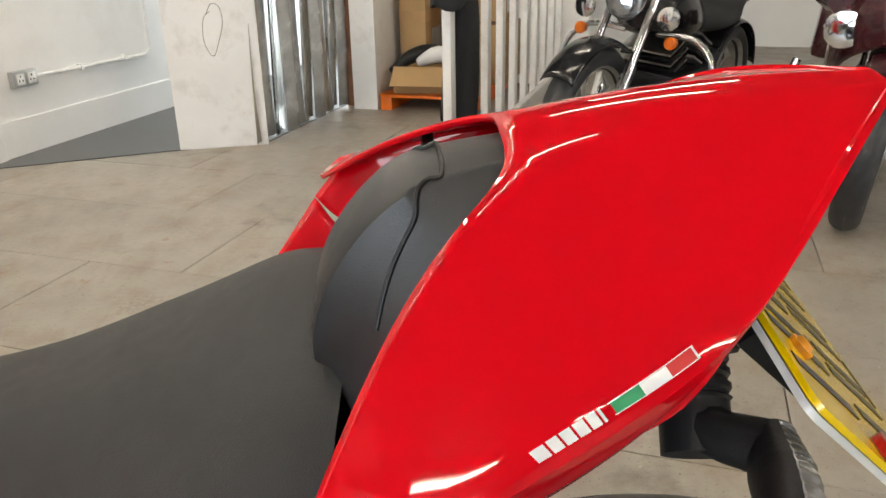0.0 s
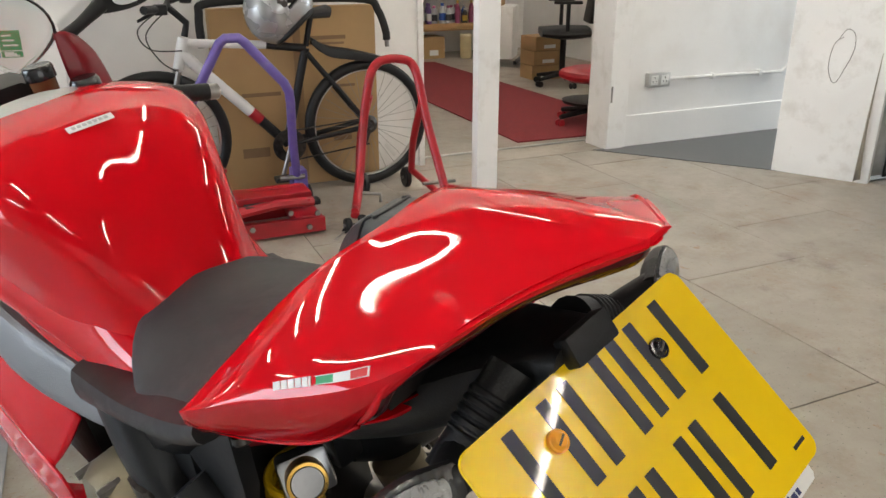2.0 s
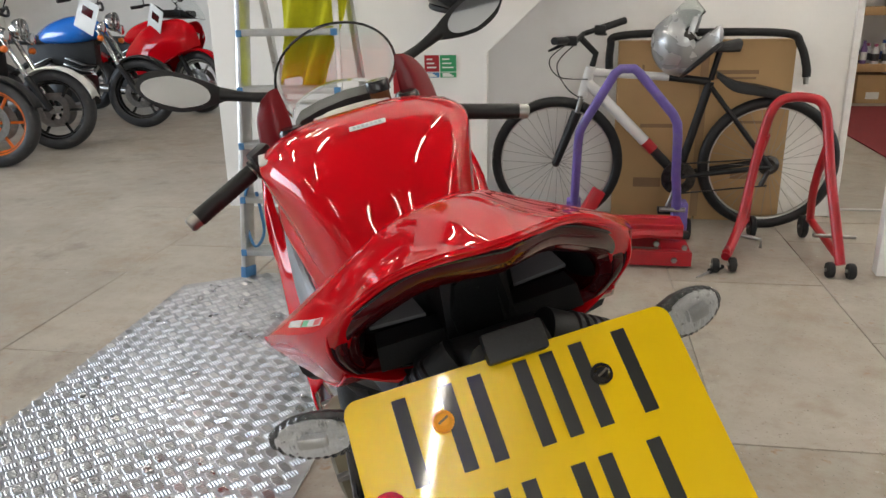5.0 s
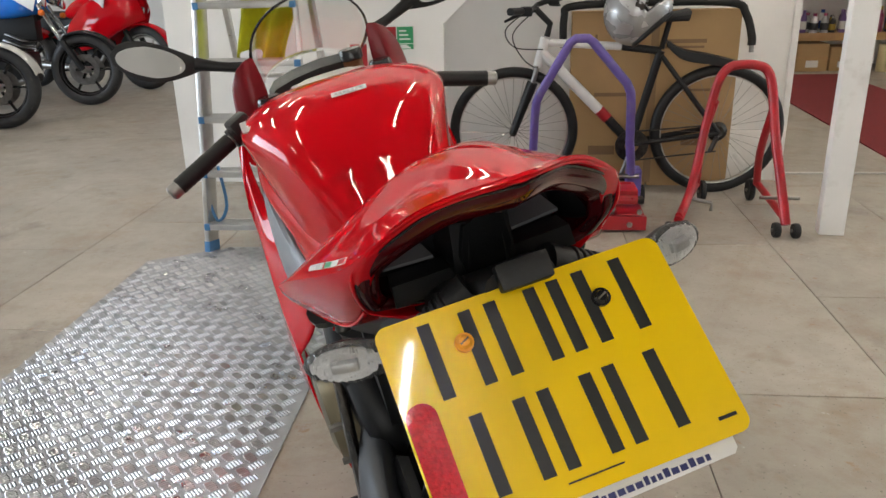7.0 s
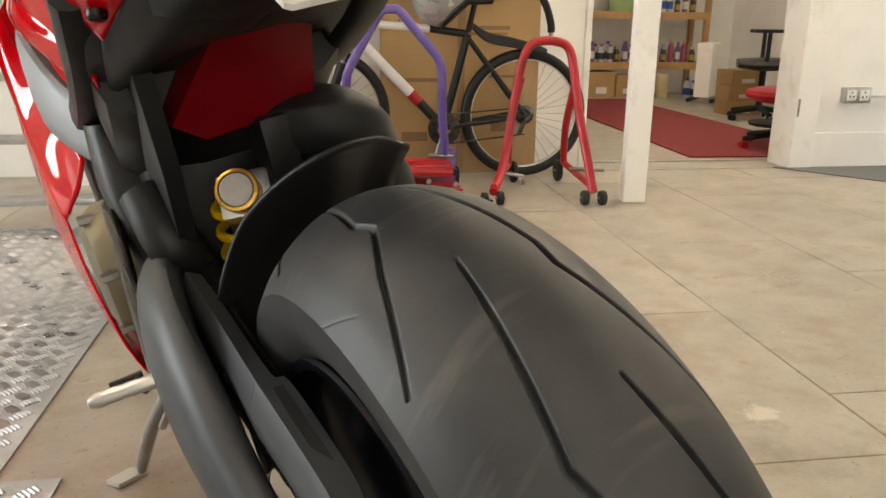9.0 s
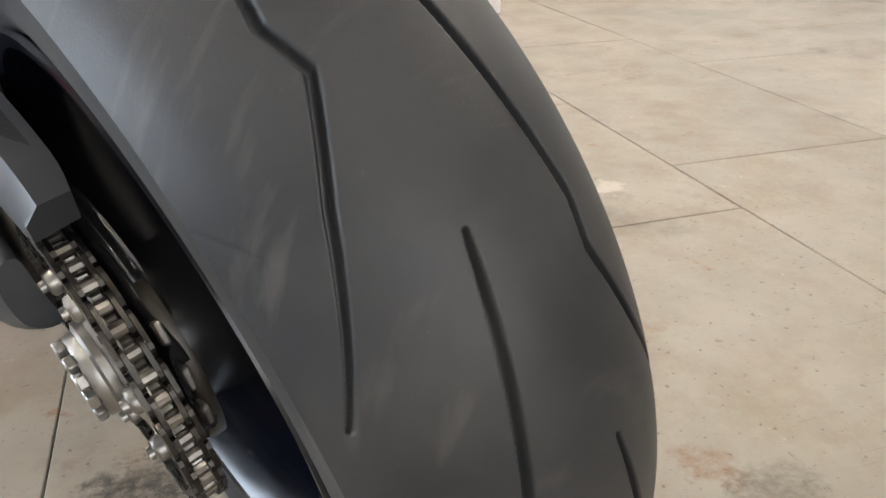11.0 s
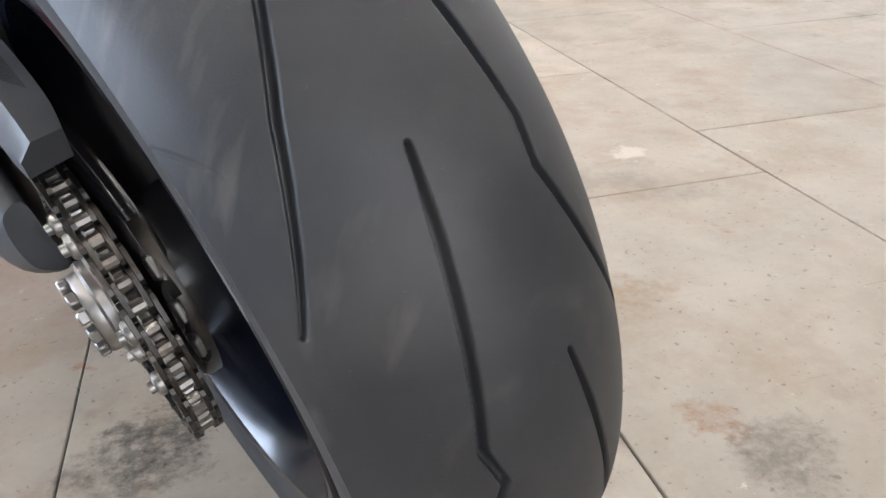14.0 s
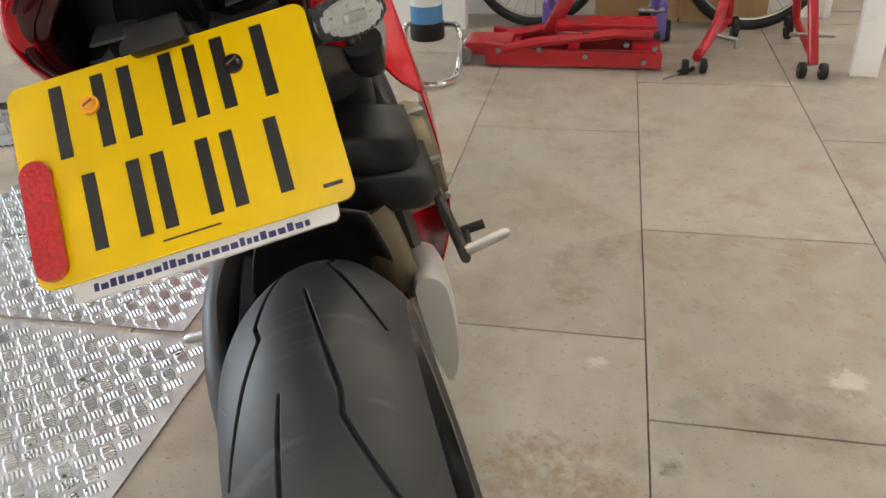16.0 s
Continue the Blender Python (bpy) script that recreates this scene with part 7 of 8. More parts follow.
tube(bm, [(0.0, 0, 0.002), (0.05, 0, 0.004), (0.09, 0, 0.002)], [0.012, 0.014, 0.010], 10)
part("handle", bm, BLACK, e)
bm = bmnew()
tube(bm, [(-0.09, 0, -0.006), (0, 0, 0)], 0.004, 8)
part("blade", bm, STEEL, e)

# ---- socket and conduit on the wall ----
e = thing("wall_socket", pose(2.525, 2.2, 0.42), "grey metal double wall socket with conduit", "socket")
bm = bmnew()
box(bm, -0.085, 0.085, -0.042, 0, -0.045, 0.045, 0.006)
part("back_box", bm, ALU, e)
for sx in (-0.04, 0.04):
    bm = bmnew()
    box(bm, sx - 0.028, sx + 0.028, -0.045, -0.042, -0.03, 0.03, 0.001)
    pl = part("outlet", bm, PAPER, e)
    for dx, dz in ((0, 0.016), (-0.012, -0.008), (0.012, -0.008)):
        bm = bmnew()
        box(bm, sx + dx - 0.003, sx + dx + 0.003, -0.0456, -0.045, dz - 0.005, dz + 0.005)
        part("slot", bm, GLOSSB, pl)
bm = bmnew()
tube(bm, [(0.08, -0.022, 0.0), (1.06, -0.022, -0.01), (1.12, -0.022, 0.04), (1.12, -0.022, 1.9)], 0.012, 10)
part("conduit", bm, WHITEG, e)
for x in (0.45, 0.85):
    bm = bmnew()
    box(bm, x - 0.012, x + 0.012, -0.038, 0, -0.024, 0.014, 0.003)
    part("conduit_clip", bm, WHITEG, e)
for z in (0.35, 1.2):
    bm = bmnew()
    box(bm, 2.168, 2.178, 2.163, 2.175, z - 0.05, z + 0.05, 0.002)
    tagged(part("door_hinge", bm, STEEL), "small steel hinge on the white door jamb", "hinge", "hinges of the white door")
bm = bmnew()
pts2 = [(0.0, 0.17), (0.03, 0.22), (0.07, 0.20), (0.08, 0.12), (0.05, 0.02), (0.01, -0.06), (-0.03, 0.02), (-0.02, 0.14), (0.02, 0.18)]
d2 = Vector((0.24, -0.41, 0)).normalized()
n2 = Vector((d2.y, -d2.x, 0))
tube(bm, [Vector((2.86, 1.165, 0.58)) + d2 * a + Vector((0, 0, b)) + n2 * 0.0015 for a, b in pts2], 0.0014, 4, smooth=4)
tagged(part("wall_scribble", bm, JOINT), "dark looped scribble on the white panel", "mark")

# ---- back room: shelving, bottles, heater, chair, boxes ----
def shelf_unit():
    e = thing("shelf_unit", pose(2.93, 6.99, 0), "pine workshop shelving filled with bottles and boxes", "shelf")
    for z in (0.38, 0.94, 1.50):
        bm = bmnew()
        box(bm, -1.0, 0.95, -0.22, 0.22, z - 0.02, z + 0.02, 0.003)
        box(bm, -1.0, 0.95, -0.235, -0.22, z - 0.06, z + 0.02, 0.003)
        part("shelf_board", bm, WOOD, e)
    for x in (-0.98, 0.92):
        for y in (-0.2, 0.2):
            bm = bmnew()
            box(bm, x - 0.03, x + 0.03, y - 0.03, y + 0.03, 0, 1.9, 0.003)
            part("upright", bm, WOOD, e)


shelf_unit()
rng = random.Random(11)
cols = [material("bottle_" + n, c, 0.3, vary=0.08) for n, c in (("dark", (0.02, 0.02, 0.025)), ("blue", (0.02, 0.07, 0.3)), ("white", (0.6, 0.6, 0.58)), ("pink", (0.28, 0.05, 0.12)), ("yellow", (0.4, 0.27, 0.04)), ("silver", (0.45, 0.45, 0.46)), ("violet", (0.12, 0.06, 0.2)))]
BOT = []
for k, mt in enumerate(cols):
    e = thing("bottle", pose(0, 0, -5), "plastic workshop chemical bottle on the shelf", "bottle", "bottles on the shelf")
    r = 0.032 + 0.004 * (k % 3)
    h = 0.17 + 0.03 * (k % 4)
    bm = bmnew()
    lathe(bm, [(0, 0), (r, 0), (r, h * 0.65), (r * 0.45, h * 0.85), (r * 0.4, h * 0.88), (0, h * 0.88)], Matrix(), 16)
    part("body", bm, mt, e)
    bm = bmnew()
    lathe(bm, [(0, h * 0.86), (r * 0.5, h * 0.86), (r * 0.5, h), (0, h)], Matrix(), 12)
    part("cap", bm, cols[(k * 3 + 2) % 7], e)
    bm = bmnew()
    lathe(bm, [(r * 1.01, h * 0.15), (r * 1.02, h * 0.16), (r * 1.02, h * 0.5), (r * 1.01, h * 0.51)], Matrix(), 16)
    part("label", bm, cols[(k * 2 + 4) % 7], e)
    BOT.append(e)
first = True
used = set()
for z, y in ((0.40, 6.84), (0.40, 6.95), (0.0, 6.72), (0.96, 6.9)):
    x = 2.04
    while x < 3.78:
        k = rng.choice((0, 0, 0, 0, 1, 2, 3, 4, 5, 5, 6))
        if z == 0 and x < 3.45 or z > 0.9 and x < 3.2:
            x += 0.2
            continue
        if k not in used:
            used.add(k)
            BOT[k].matrix_world = pose(x, y + rng.uniform(-0.03, 0.03), z, 0, 0, rng.uniform(0, 360))
        else:
            copy_thing(BOT[k], pose(x, y + rng.uniform(-0.03, 0.03), z, 0, 0, rng.uniform(0, 360)))
        x += rng.uniform(0.075, 0.11)


def carton(x, y, z, w, d, h, rz=0, label="small brown cardboard carton"):
    e = thing("carton", pose(x, y, z, 0, 0, rz), label, "carton", "cartons")
    bm = bmnew()
    box(bm, -w / 2, w / 2, -d / 2, d / 2, 0, h, 0.004)
    part("box_body", bm, CARD, e)
    bm = bmnew()
    box(bm, -w / 2 - 0.001, w / 2 + 0.001, -d / 2 - 0.001, d / 2 + 0.001, h * 0.46, h * 0.54)
    part("tape_band", bm, WOOD, e)
    bm = bmnew()
    box(bm, -w * 0.2, w * 0.2, -d / 2 - 0.002, -d / 2, h * 0.15, h * 0.4)
    part("label", bm, PAPER, e)


carton(2.63, 6.92, 0, 0.32, 0.3, 0.29)
carton(2.96, 6.95, 0, 0.28, 0.3, 0.25)
carton(2.28, 6.92, 0, 0.3, 0.3, 0.27)
for k in range(3):
    carton(3.36, 5.0, 0.14 * k, 0.34, 0.26, 0.135, 4 * k - 3, "small brown carton in a stack on the floor")
e = thing("oil_drum", pose(2.86, 6.93, 0.96), "pale green plastic container on the top shelf", "container")
bm = bmnew()
lathe(bm, [(0, 0), (0.14, 0), (0.15, 0.02), (0.15, 0.3), (0.13, 0.34), (0.04, 0.36), (0.04, 0.4), (0, 0.4)], Matrix(), 28)
part("body", bm, material("pale_green_plastic", (0.35, 0.5, 0.25), 0.4, vary=0.06), e)
e = thing("radiator", pose(3.52, 6.0, 0, 0, 0, 52), "white oil-filled electric heater with dirty top", "heater")
for k in range(7):
    bm = bmnew()
    box(bm, -0.2 + 0.06 * k, -0.155 + 0.06 * k, -0.08, 0.08, 0.08, 0.64, 0.015)
    part("fin", bm, WHITEG, e)
bm = bmnew()
box(bm, -0.25, 0.25, -0.14, -0.10, 0.03, 0.07, 0.01)
box(bm, -0.25, 0.25, 0.10, 0.14, 0.03, 0.07, 0.01)
part("foot", bm, BLACK, e)
bm = bmnew()
box(bm, 0.2, 0.26, -0.07, 0.07, 0.1, 0.6, 0.012)
part("control_box", bm, WHITEG, e)
e = thing("canister", pose(3.34, 6.72, 0), "cream plastic canister on the floor below the shelf", "canister")
bm = bmnew()
lathe(bm, [(0, 0), (0.066, 0), (0.07, 0.006), (0.07, 0.25), (0.064, 0.258), (0, 0.258)], Matrix(), 24)
body = part("body", bm, material("cream_plastic", (0.62, 0.52, 0.3), 0.45, vary=0.08), e)
bm = bmnew()
lathe(bm, [(0, 0.256), (0.072, 0.256), (0.072, 0.276), (0.066, 0.282), (0, 0.282)], Matrix(), 24)
part("lid", bm, material("cream_lid", (0.68, 0.6, 0.4), 0.4, vary=0.06), e)


def office_chair(m, seat_mat, label, arms):
    e = thing("office_chair", m, label, "office chair")
    up = 0.13 if arms else 0.0
    for k in range(5):
        a = 2 * math.pi * k / 5 + 0.3
        p = Vector((0.27 * math.cos(a), 0.27 * math.sin(a), 0))
        bm = bmnew()
        tube(bm, [(0, 0, 0.11), p + Vector((0, 0, 0.07))], [0.028, 0.017], 8)
        lg = part("base_leg", bm, BLACK, e)
        for s in (-0.018, 0.018):
            bm = bmnew()
            q = Vector((-math.sin(a), math.cos(a), 0))
            lathe(bm, [(0, -0.009), (0.026, -0.009), (0.028, 0), (0.026, 0.009), (0, 0.009)], aim(p + q * s + Vector((0, 0, 0.028)), q), 16)
            part("castor", bm, seat_mat if seat_mat is REDS else BLACK, lg)
    bm = bmnew()
    tube(bm, [(0, 0, 0.10), (0, 0, 0.30 + up)], 0.028, 12)
    part("gas_lift", bm, BLACK, e)
    bm = bmnew()
    k = 1.0 if arms else 0.74
    loft(bm, [[(-0.2 * k, -0.22 * k, 0.33), (0.2 * k, -0.22 * k, 0.33), (0.2 * k, -0.22 * k, 0.39), (-0.2 * k, -0.22 * k, 0.39)], [(-0.24 * k, 0, 0.31), (0.24 * k, 0, 0.31), (0.24 * k, 0, 0.40), (-0.24 * k, 0, 0.40)], [(-0.22 * k, 0.22 * k, 0.33), (0.22 * k, 0.22 * k, 0.33), (0.22 * k, 0.22 * k, 0.40), (-0.22 * k, 0.22 * k, 0.40)]], 4, 4)
    bmesh.ops.translate(bm, verts=bm.verts, vec=(0, 0, up))
    part("seat", bm, seat_mat, e)
    if arms:
        bm = bmnew()
        loft(bm, [[(-0.2, 0.2, 0.45), (0.2, 0.2, 0.45), (0.2, 0.25, 0.45), (-0.2, 0.25, 0.45)], [(-0.22, 0.25, 0.75), (0.22, 0.25, 0.75), (0.22, 0.30, 0.75), (-0.22, 0.30, 0.75)], [(-0.18, 0.30, 1.05), (0.18, 0.30, 1.05), (0.18, 0.34, 1.05), (-0.18, 0.34, 1.05)]], 4, 4)
        bmesh.ops.translate(bm, verts=bm.verts, vec=(0, 0, up))
        part("backrest", bm, BLACK, e)
        for s in (-1, 1):
            bm = bmnew()
            tube(bm, [(s * 0.22, 0.0, 0.36 + up), (s * 0.28, 0.0, 0.40 + up), (s * 0.28, 0.0, 0.62 + up)], 0.018, 10)
            ar = part("arm_post", bm, BLACK, e)
            bm = bmnew()
            box(bm, s * 0.28 - 0.04, s * 0.28 + 0.04, -0.13, 0.12, 0.62 + up, 0.65 + up, 0.012)
            part("arm_rest", bm, BLACK, ar)
    return e


office_chair(pose(2.54, 2.90, 0, 0, 0, 20), REDS, "low red wheeled workshop stool with a tool tray", False)
office_chair(pose(3.30, 4.52, 0, 0, 0, -116), BLACK, "black office chair with arm rests", True)
bm = bmnew()
lathe(bm, [(0, 0.0), (0.21, 0.0), (0.22, 0.02), (0.2, 0.02), (0, 0.012)], Matrix.Translation((2.54, 2.90, 0.155)), 28)
tagged(part("tool_tray", bm, BLACK), "round black tool tray of the workshop stool", "tray")

# ---- strip curtain and the corner beyond ----
STRIP = glass("strip_pvc", (0.86, 0.88, 0.87), 0.22, 1.3)
STRIPD = material("grimy_pvc_strip", (0.40, 0.36, 0.29), 0.3, vary=0.25, scale=7, dirt=(0.16, 0.13, 0.1), dirt_scale=5, dirt_amount=0.6)
STRIPB = material("hazy_pvc_strip", (0.50, 0.52, 0.53), 0.25, vary=0.2, scale=9, dirt=(0.3, 0.27, 0.22), dirt_scale=6, dirt_amount=0.5)
e = thing("strip_curtain", pose(0, 0, 0), "grimy translucent plastic strip curtain in a doorway", "strip curtain")
n = 17
for k in range(n):
    x0 = 3.0 + 1.1 * k / n
    co = []
    for i in range(14):
        z = 0.02 + 2.3 * i / 13
        row = []
        for j in range(7):
            q = j / 6
            flare = 0.10 * max(0, 1 - z / 1.0) * (1 if k == 0 else 0)
            row.append((x0 + 0.105 * q - flare, 0.96 + 0.016 * math.sin(k * 2.1 + q * 3.1) + 0.02 * math.sin(2 * z + k) + 0.03 * (k % 2), z))
        co.append(row)
    ob = grid_mesh("strip", np.array(co), False, False, STRIPD if k in (0, 5, 9, 12, 15) else STRIP if k in (2, 3) else STRIPB, e)
    so = ob.modifiers.new("thickness", "SOLIDIFY")
    so.thickness = 0.003
bm = bmnew()
tube(bm, [(2.95, 0.97, 2.33), (4.15, 0.97, 2.33)], 0.02, 10)
part("rail", bm, STEEL, e)
wall("wall_over_curtain", 2.9, 4.15, 0.94, 1.02, 2.36, CEIL, "white wall over the strip curtain")
wall("door_frame_corner", 4.06, 4.2, 0.68, 0.86, 0, CEIL, "white painted door frame", WHITEG)
wall("door_frame_iron", 4.15, 4.19, 0.87, 0.95, 0, 2.36, "rusty steel door frame", material("rust", (0.22, 0.1, 0.05), 0.8, vary=0.3))
wall("wall_recess_back", 5.3, 5.4, -0.6, 0.86, 0, CEIL, "white wall behind stacked boxes")
wall("wall_recess_side", 4.2, 6.0, 0.74, 0.84, 0, CEIL, "white wall beside stacked boxes")
area_lamp("yard_daylight", look((5.97, 1.6, 1.3), (3.4, 1.6, 1.0)), 1.1, 2.2, 40, (0.82, 0.92, 1.0))

e = thing("pallet", pose(4.65, 0.36, 0), "orange pallet loaded with open cardboard boxes", "pallet")
for x in (-0.5, -0.25, 0.0, 0.25, 0.5):
    bm = bmnew()
    box(bm, x - 0.09, x + 0.09, -0.38, 0.30, 0.09, 0.11, 0.003)
    part("deck_board", bm, ORANGE, e)
for y in (-0.34, 0.26):
    bm = bmnew()
    box(bm, -0.58, 0.58, y - 0.04, y + 0.04, 0, 0.09, 0.003)
    part("bearer", bm, ORANGE, e)
e = thing("open_carton", pose(4.35, 0.30, 0.112, 0, 0, 6), "open cardboard box with bent flaps on the pallet", "carton")
for a in ((-0.2, 0.2, -0.31, -0.305), (-0.2, 0.2, 0.295, 0.30), (-0.205, -0.2, -0.31, 0.30), (0.2, 0.205, -0.31, 0.30)):
    bm = bmnew()
    box(bm, *a, 0, 0.14, 0.001)
    part("side", bm, CARD, e)
bm = bmnew()
box(bm, -0.2, 0.2, -0.3, 0.3, 0.0, 0.004)
part("base", bm, CARD, e)
bm = bmnew()
box(bm, -0.09, 0.09, -0.3, 0.3, 0, 0.005, 0, pose(-0.25, 0, 0.12, 0, -38, 0))
part("flap", bm, CARD, e)
for pts, mt, nm in (([(4.2, 0.62, 0.24), (4.3, 0.5, 0.34), (4.38, 0.36, 0.36), (4.36, 0.2, 0.30)], BLACK, "black_hose"), ([(4.28, 0.45, 0.30), (4.3, 0.3, 0.36), (4.36, 0.1, 0.33)], PAPER, "plastic_bag")):
    bm = bmnew()
    tube(bm, pts, [0.03, 0.05, 0.055, 0.03] if len(pts) == 4 else [0.03, 0.06, 0.03], 10, smooth=4)
    tagged(part(nm, bm, mt), "crumpled plastic waste lying in an open box", "waste")
carton(4.8, 0.58, 0.112, 0.5, 0.2, 0.95, 0, "tall brown cardboard carton standing on a pallet")
carton(4.85, 0.12, 0.112, 0.5, 0.45, 0.42, 0, "brown cardboard carton on a pallet")
carton(4.85, 0.15, 0.55, 0.45, 0.42, 0.34, 8, "brown cardboard carton stacked on another")

# white rail with posts, clothes over it
e = thing("railing", pose(0, 0, 0), "white painted timber railing on a low kerb board", "railing")
bm = bmnew()
box(bm, 2.30, 5.3, -0.44, -0.40, 0, 0.17, 0.004)
part("kerb_board", bm, WHITEG, e)
for k in range(10):
    x = 2.34 + 0.32 * k
    bm = bmnew()
    box(bm, x - 0.035, x + 0.035, -0.40, -0.36, 0, 1.25, 0.004, Matrix.Translation((0, 0, 0)) if k else pose(0, 0, 0))
    part("baluster", bm, WHITEG, e)
bm = bmnew()
box(bm, 2.30, 5.3, -0.42, -0.34, 1.25, 1.30, 0.006)
part("top_rail", bm, WHITEG, e)
CLOTH = material("black_cloth", (0.012, 0.012, 0.014), 0.85, vary=0.3, scale=20, bump=0.6, bump_scale=60)


def garment(name, x0, x1, z0, z1, lab, seed, flare):
    co = []
    for i in range(26):
        s = i / 25
        row = []
        for j in range(22):
            a = 2 * math.pi * j / 22
            w = (x1 - x0) / 2 * (1 + flare * s)
            row.append(((x0 + x1) / 2 + w * math.cos(a) * (1 + 0.06 * math.sin(5 * a + seed + 4 * s)) - 0.05 * s, -0.385 + 0.075 * math.sin(a) * (1 + 0.25 * math.sin(3 * a + 6 * s + seed)), z1 - (z1 - z0) * s + 0.015 * math.sin(3 * a) * s))
        co.append(row)
    ob = grid_mesh(name, np.array(co), False, True, CLOTH, None)
    so = ob.modifiers.new("thickness", "SOLIDIFY")
    so.thickness = 0.004
    tagged(ob, lab, "clothing")


garment("waterproof_garment", 2.43, 2.60, 0.33, 1.36, "black waterproof trousers hanging over the white railing", 1, 0.12)
garment("jacket", 2.28, 2.62, 0.84, 1.40, "black jacket with pale hem hanging on the railing", 3, 0.18)
e = thing("ribbed_strip", pose(0, 0, 0), "grey ribbed anti-slip floor strip", "floor strip")
for k in range(9):
    bm = bmnew()
    box(bm, 2.02, 2.30, -0.42 + 0.052 * k, -0.40 + 0.052 * k, 0.0008, 0.006, 0.002)
    part("rib", bm, FLOOR, e)

# ---- other motorcycles in the workshop ----
def parked_motorcycle(m, label, tank_mat, fender_mat, style, rim_mat=None, tag=False, up=0.0):
    """A parked motorcycle facing +x: wheels, engine, tank, seat, bars, lamp and trim by style."""
    e = thing("motorcycle", m, label, "motorcycle", "motorcycles parked in the workshop")
    rim_mat = rim_mat or GLOSSB
    fr, rr = (0.33, 0.32) if style != "cruiser" else (0.345, 0.33)
    fx, rx = 0.75, -0.72
    for nm, x, r, w in (("front_wheel", fx, fr, 0.06), ("rear_wheel", rx, rr, 0.085)):
        ax = Matrix.Translation((x, 0, r)) @ pose(0, 0, 0, 90, 0, 0)
        bm = bmnew()
        lathe(bm, [(r - 0.055 + 0.055 * math.cos(a), w * math.sin(a)) for a in np.linspace(0, 2 * math.pi, 15)[:-1]], ax, 48, True)
        wh = part(nm, bm, RUBBER, e, "black rubber tyre")
        bm = bmnew()
        lathe(bm, [(r - 0.09, -w * 0.8), (r - 0.075, -w * 0.85), (r - 0.10, -w * 0.4), (r - 0.105, w * 0.4), (r - 0.075, w * 0.85), (r - 0.09, w * 0.8), (r - 0.12, 0)], ax, 48, True)
        part("rim", bm, rim_mat, wh)
        for k in range(10 if style == "cruiser" else 6):
            a = 2 * math.pi * k / (10 if style == "cruiser" else 6)
            bm = bmnew()
            tube(bm, [(x + 0.04 * math.cos(a), 0, r + 0.04 * math.sin(a)), (x + (r - 0.1) * math.cos(a), 0, r + (r - 0.1) * math.sin(a))], 0.012, 6)
            part("spoke", bm, rim_mat, wh)
        for s in (-1, 1):
            bm = bmnew()
            lathe(bm, [(0.14, -0.002), (0.14, 0.002), (0.085, 0.002), (0.085, -0.002)], Matrix.Translation((x, s * 0.065, r)) @ pose(0, 0, 0, 90, 0, 0), 36, True)
            part("brake_disc", bm, STEEL, wh)
        bm = bmnew()
        tube(bm, [(x, -0.09, r), (x, 0.09, r)], 0.03, 12)
        part("hub", bm, ALU, wh)
    hx, hz2 = fx - 0.33, 0.92
    for s in (-1, 1):
        bm = bmnew()
        tube(bm, [(fx, s * 0.10, fr), (fx - 0.16, s * 0.10, 0.60)], 0.028, 12)
        fk = part("fork_slider", bm, CHROME if style == "cruiser" else BLACK, e)
        bm = bmnew()
        tube(bm, [(fx - 0.15, s * 0.10, 0.58), (hx, s * 0.10, hz2)], 0.02, 12)
        part("fork_tube", bm, CHROME, fk)
    # mudguard
    for nm, x, r, w, a0, a1 in (("front_mudguard", fx, fr, 0.075, 0.7 if style in ("cruiser", "big") else 0.3, 2.2), ("rear_mudguard", rx, rr, 0.10, 0.7, 2.9)):
        co = [[(x + (r + 0.025) * math.cos(a) * (1), w * math.sin(q), r + (r + 0.025) * math.sin(a) - 0.03 * (1 - math.cos(q))) for q in np.linspace(-1.4, 1.4, 9)] for a in np.linspace(a0, a1, 20)]
        ob = grid_mesh(nm, np.array(co), False, False, fender_mat, e)
        so = ob.modifiers.new("thickness", "SOLIDIFY")
        so.thickness = 0.005
    # engine
    bm = bmnew()
    box(bm, -0.25, 0.27, -0.17, 0.17, 0.22, 0.52, 0.05)
    eng = part("engine", bm, BLACK, e, "black engine block")
    for s, dx in ((1, 0.12), (-1, -0.1)):
        for k in range(6):
            bm = bmnew()
            box(bm, -0.09, 0.09, -0.13, 0.13, 0, 0.012, 0.004, Matrix.Translation((dx, 0, 0.50)) @ pose(0, 0, 0, 0, 22 * s, 0) @ pose(0, 0, 0.028 * k))
            part("cooling_fin", bm, ALU if k % 2 else BLACK, eng)
    for s in (-1, 1):
        bm = bmnew()
        lathe(bm, [(0, 0.03), (0.09, 0.028), (0.115, 0.01), (0.12, 0)], aim((0.02, s * 0.165, 0.36), (0, s, 0)), 28)
        part("engine_cover", bm, CHROME if style == "cruiser" else BLACK, eng)
    bm = bmnew()
    tube(bm, [(0.25, -0.14, 0.5), (0.36, -0.17, 0.35), (0.1, -0.19, 0.22), (-0.9, -0.20, 0.30)], [0.022, 0.022, 0.03, 0.05], 12, smooth=5)
    part("exhaust", bm, CHROME if style == "cruiser" else STEEL, e)
    bm = bmnew()
    tube(bm, [(hx, 0, 0.85), (0.05, 0, 0.66), (-0.35, 0, 0.62), (-0.72, 0, rr)], 0.028, 10, smooth=4)
    part("frame", bm, BLACK, e)
    # tank and seat
    bm = bmnew()
    secs = []
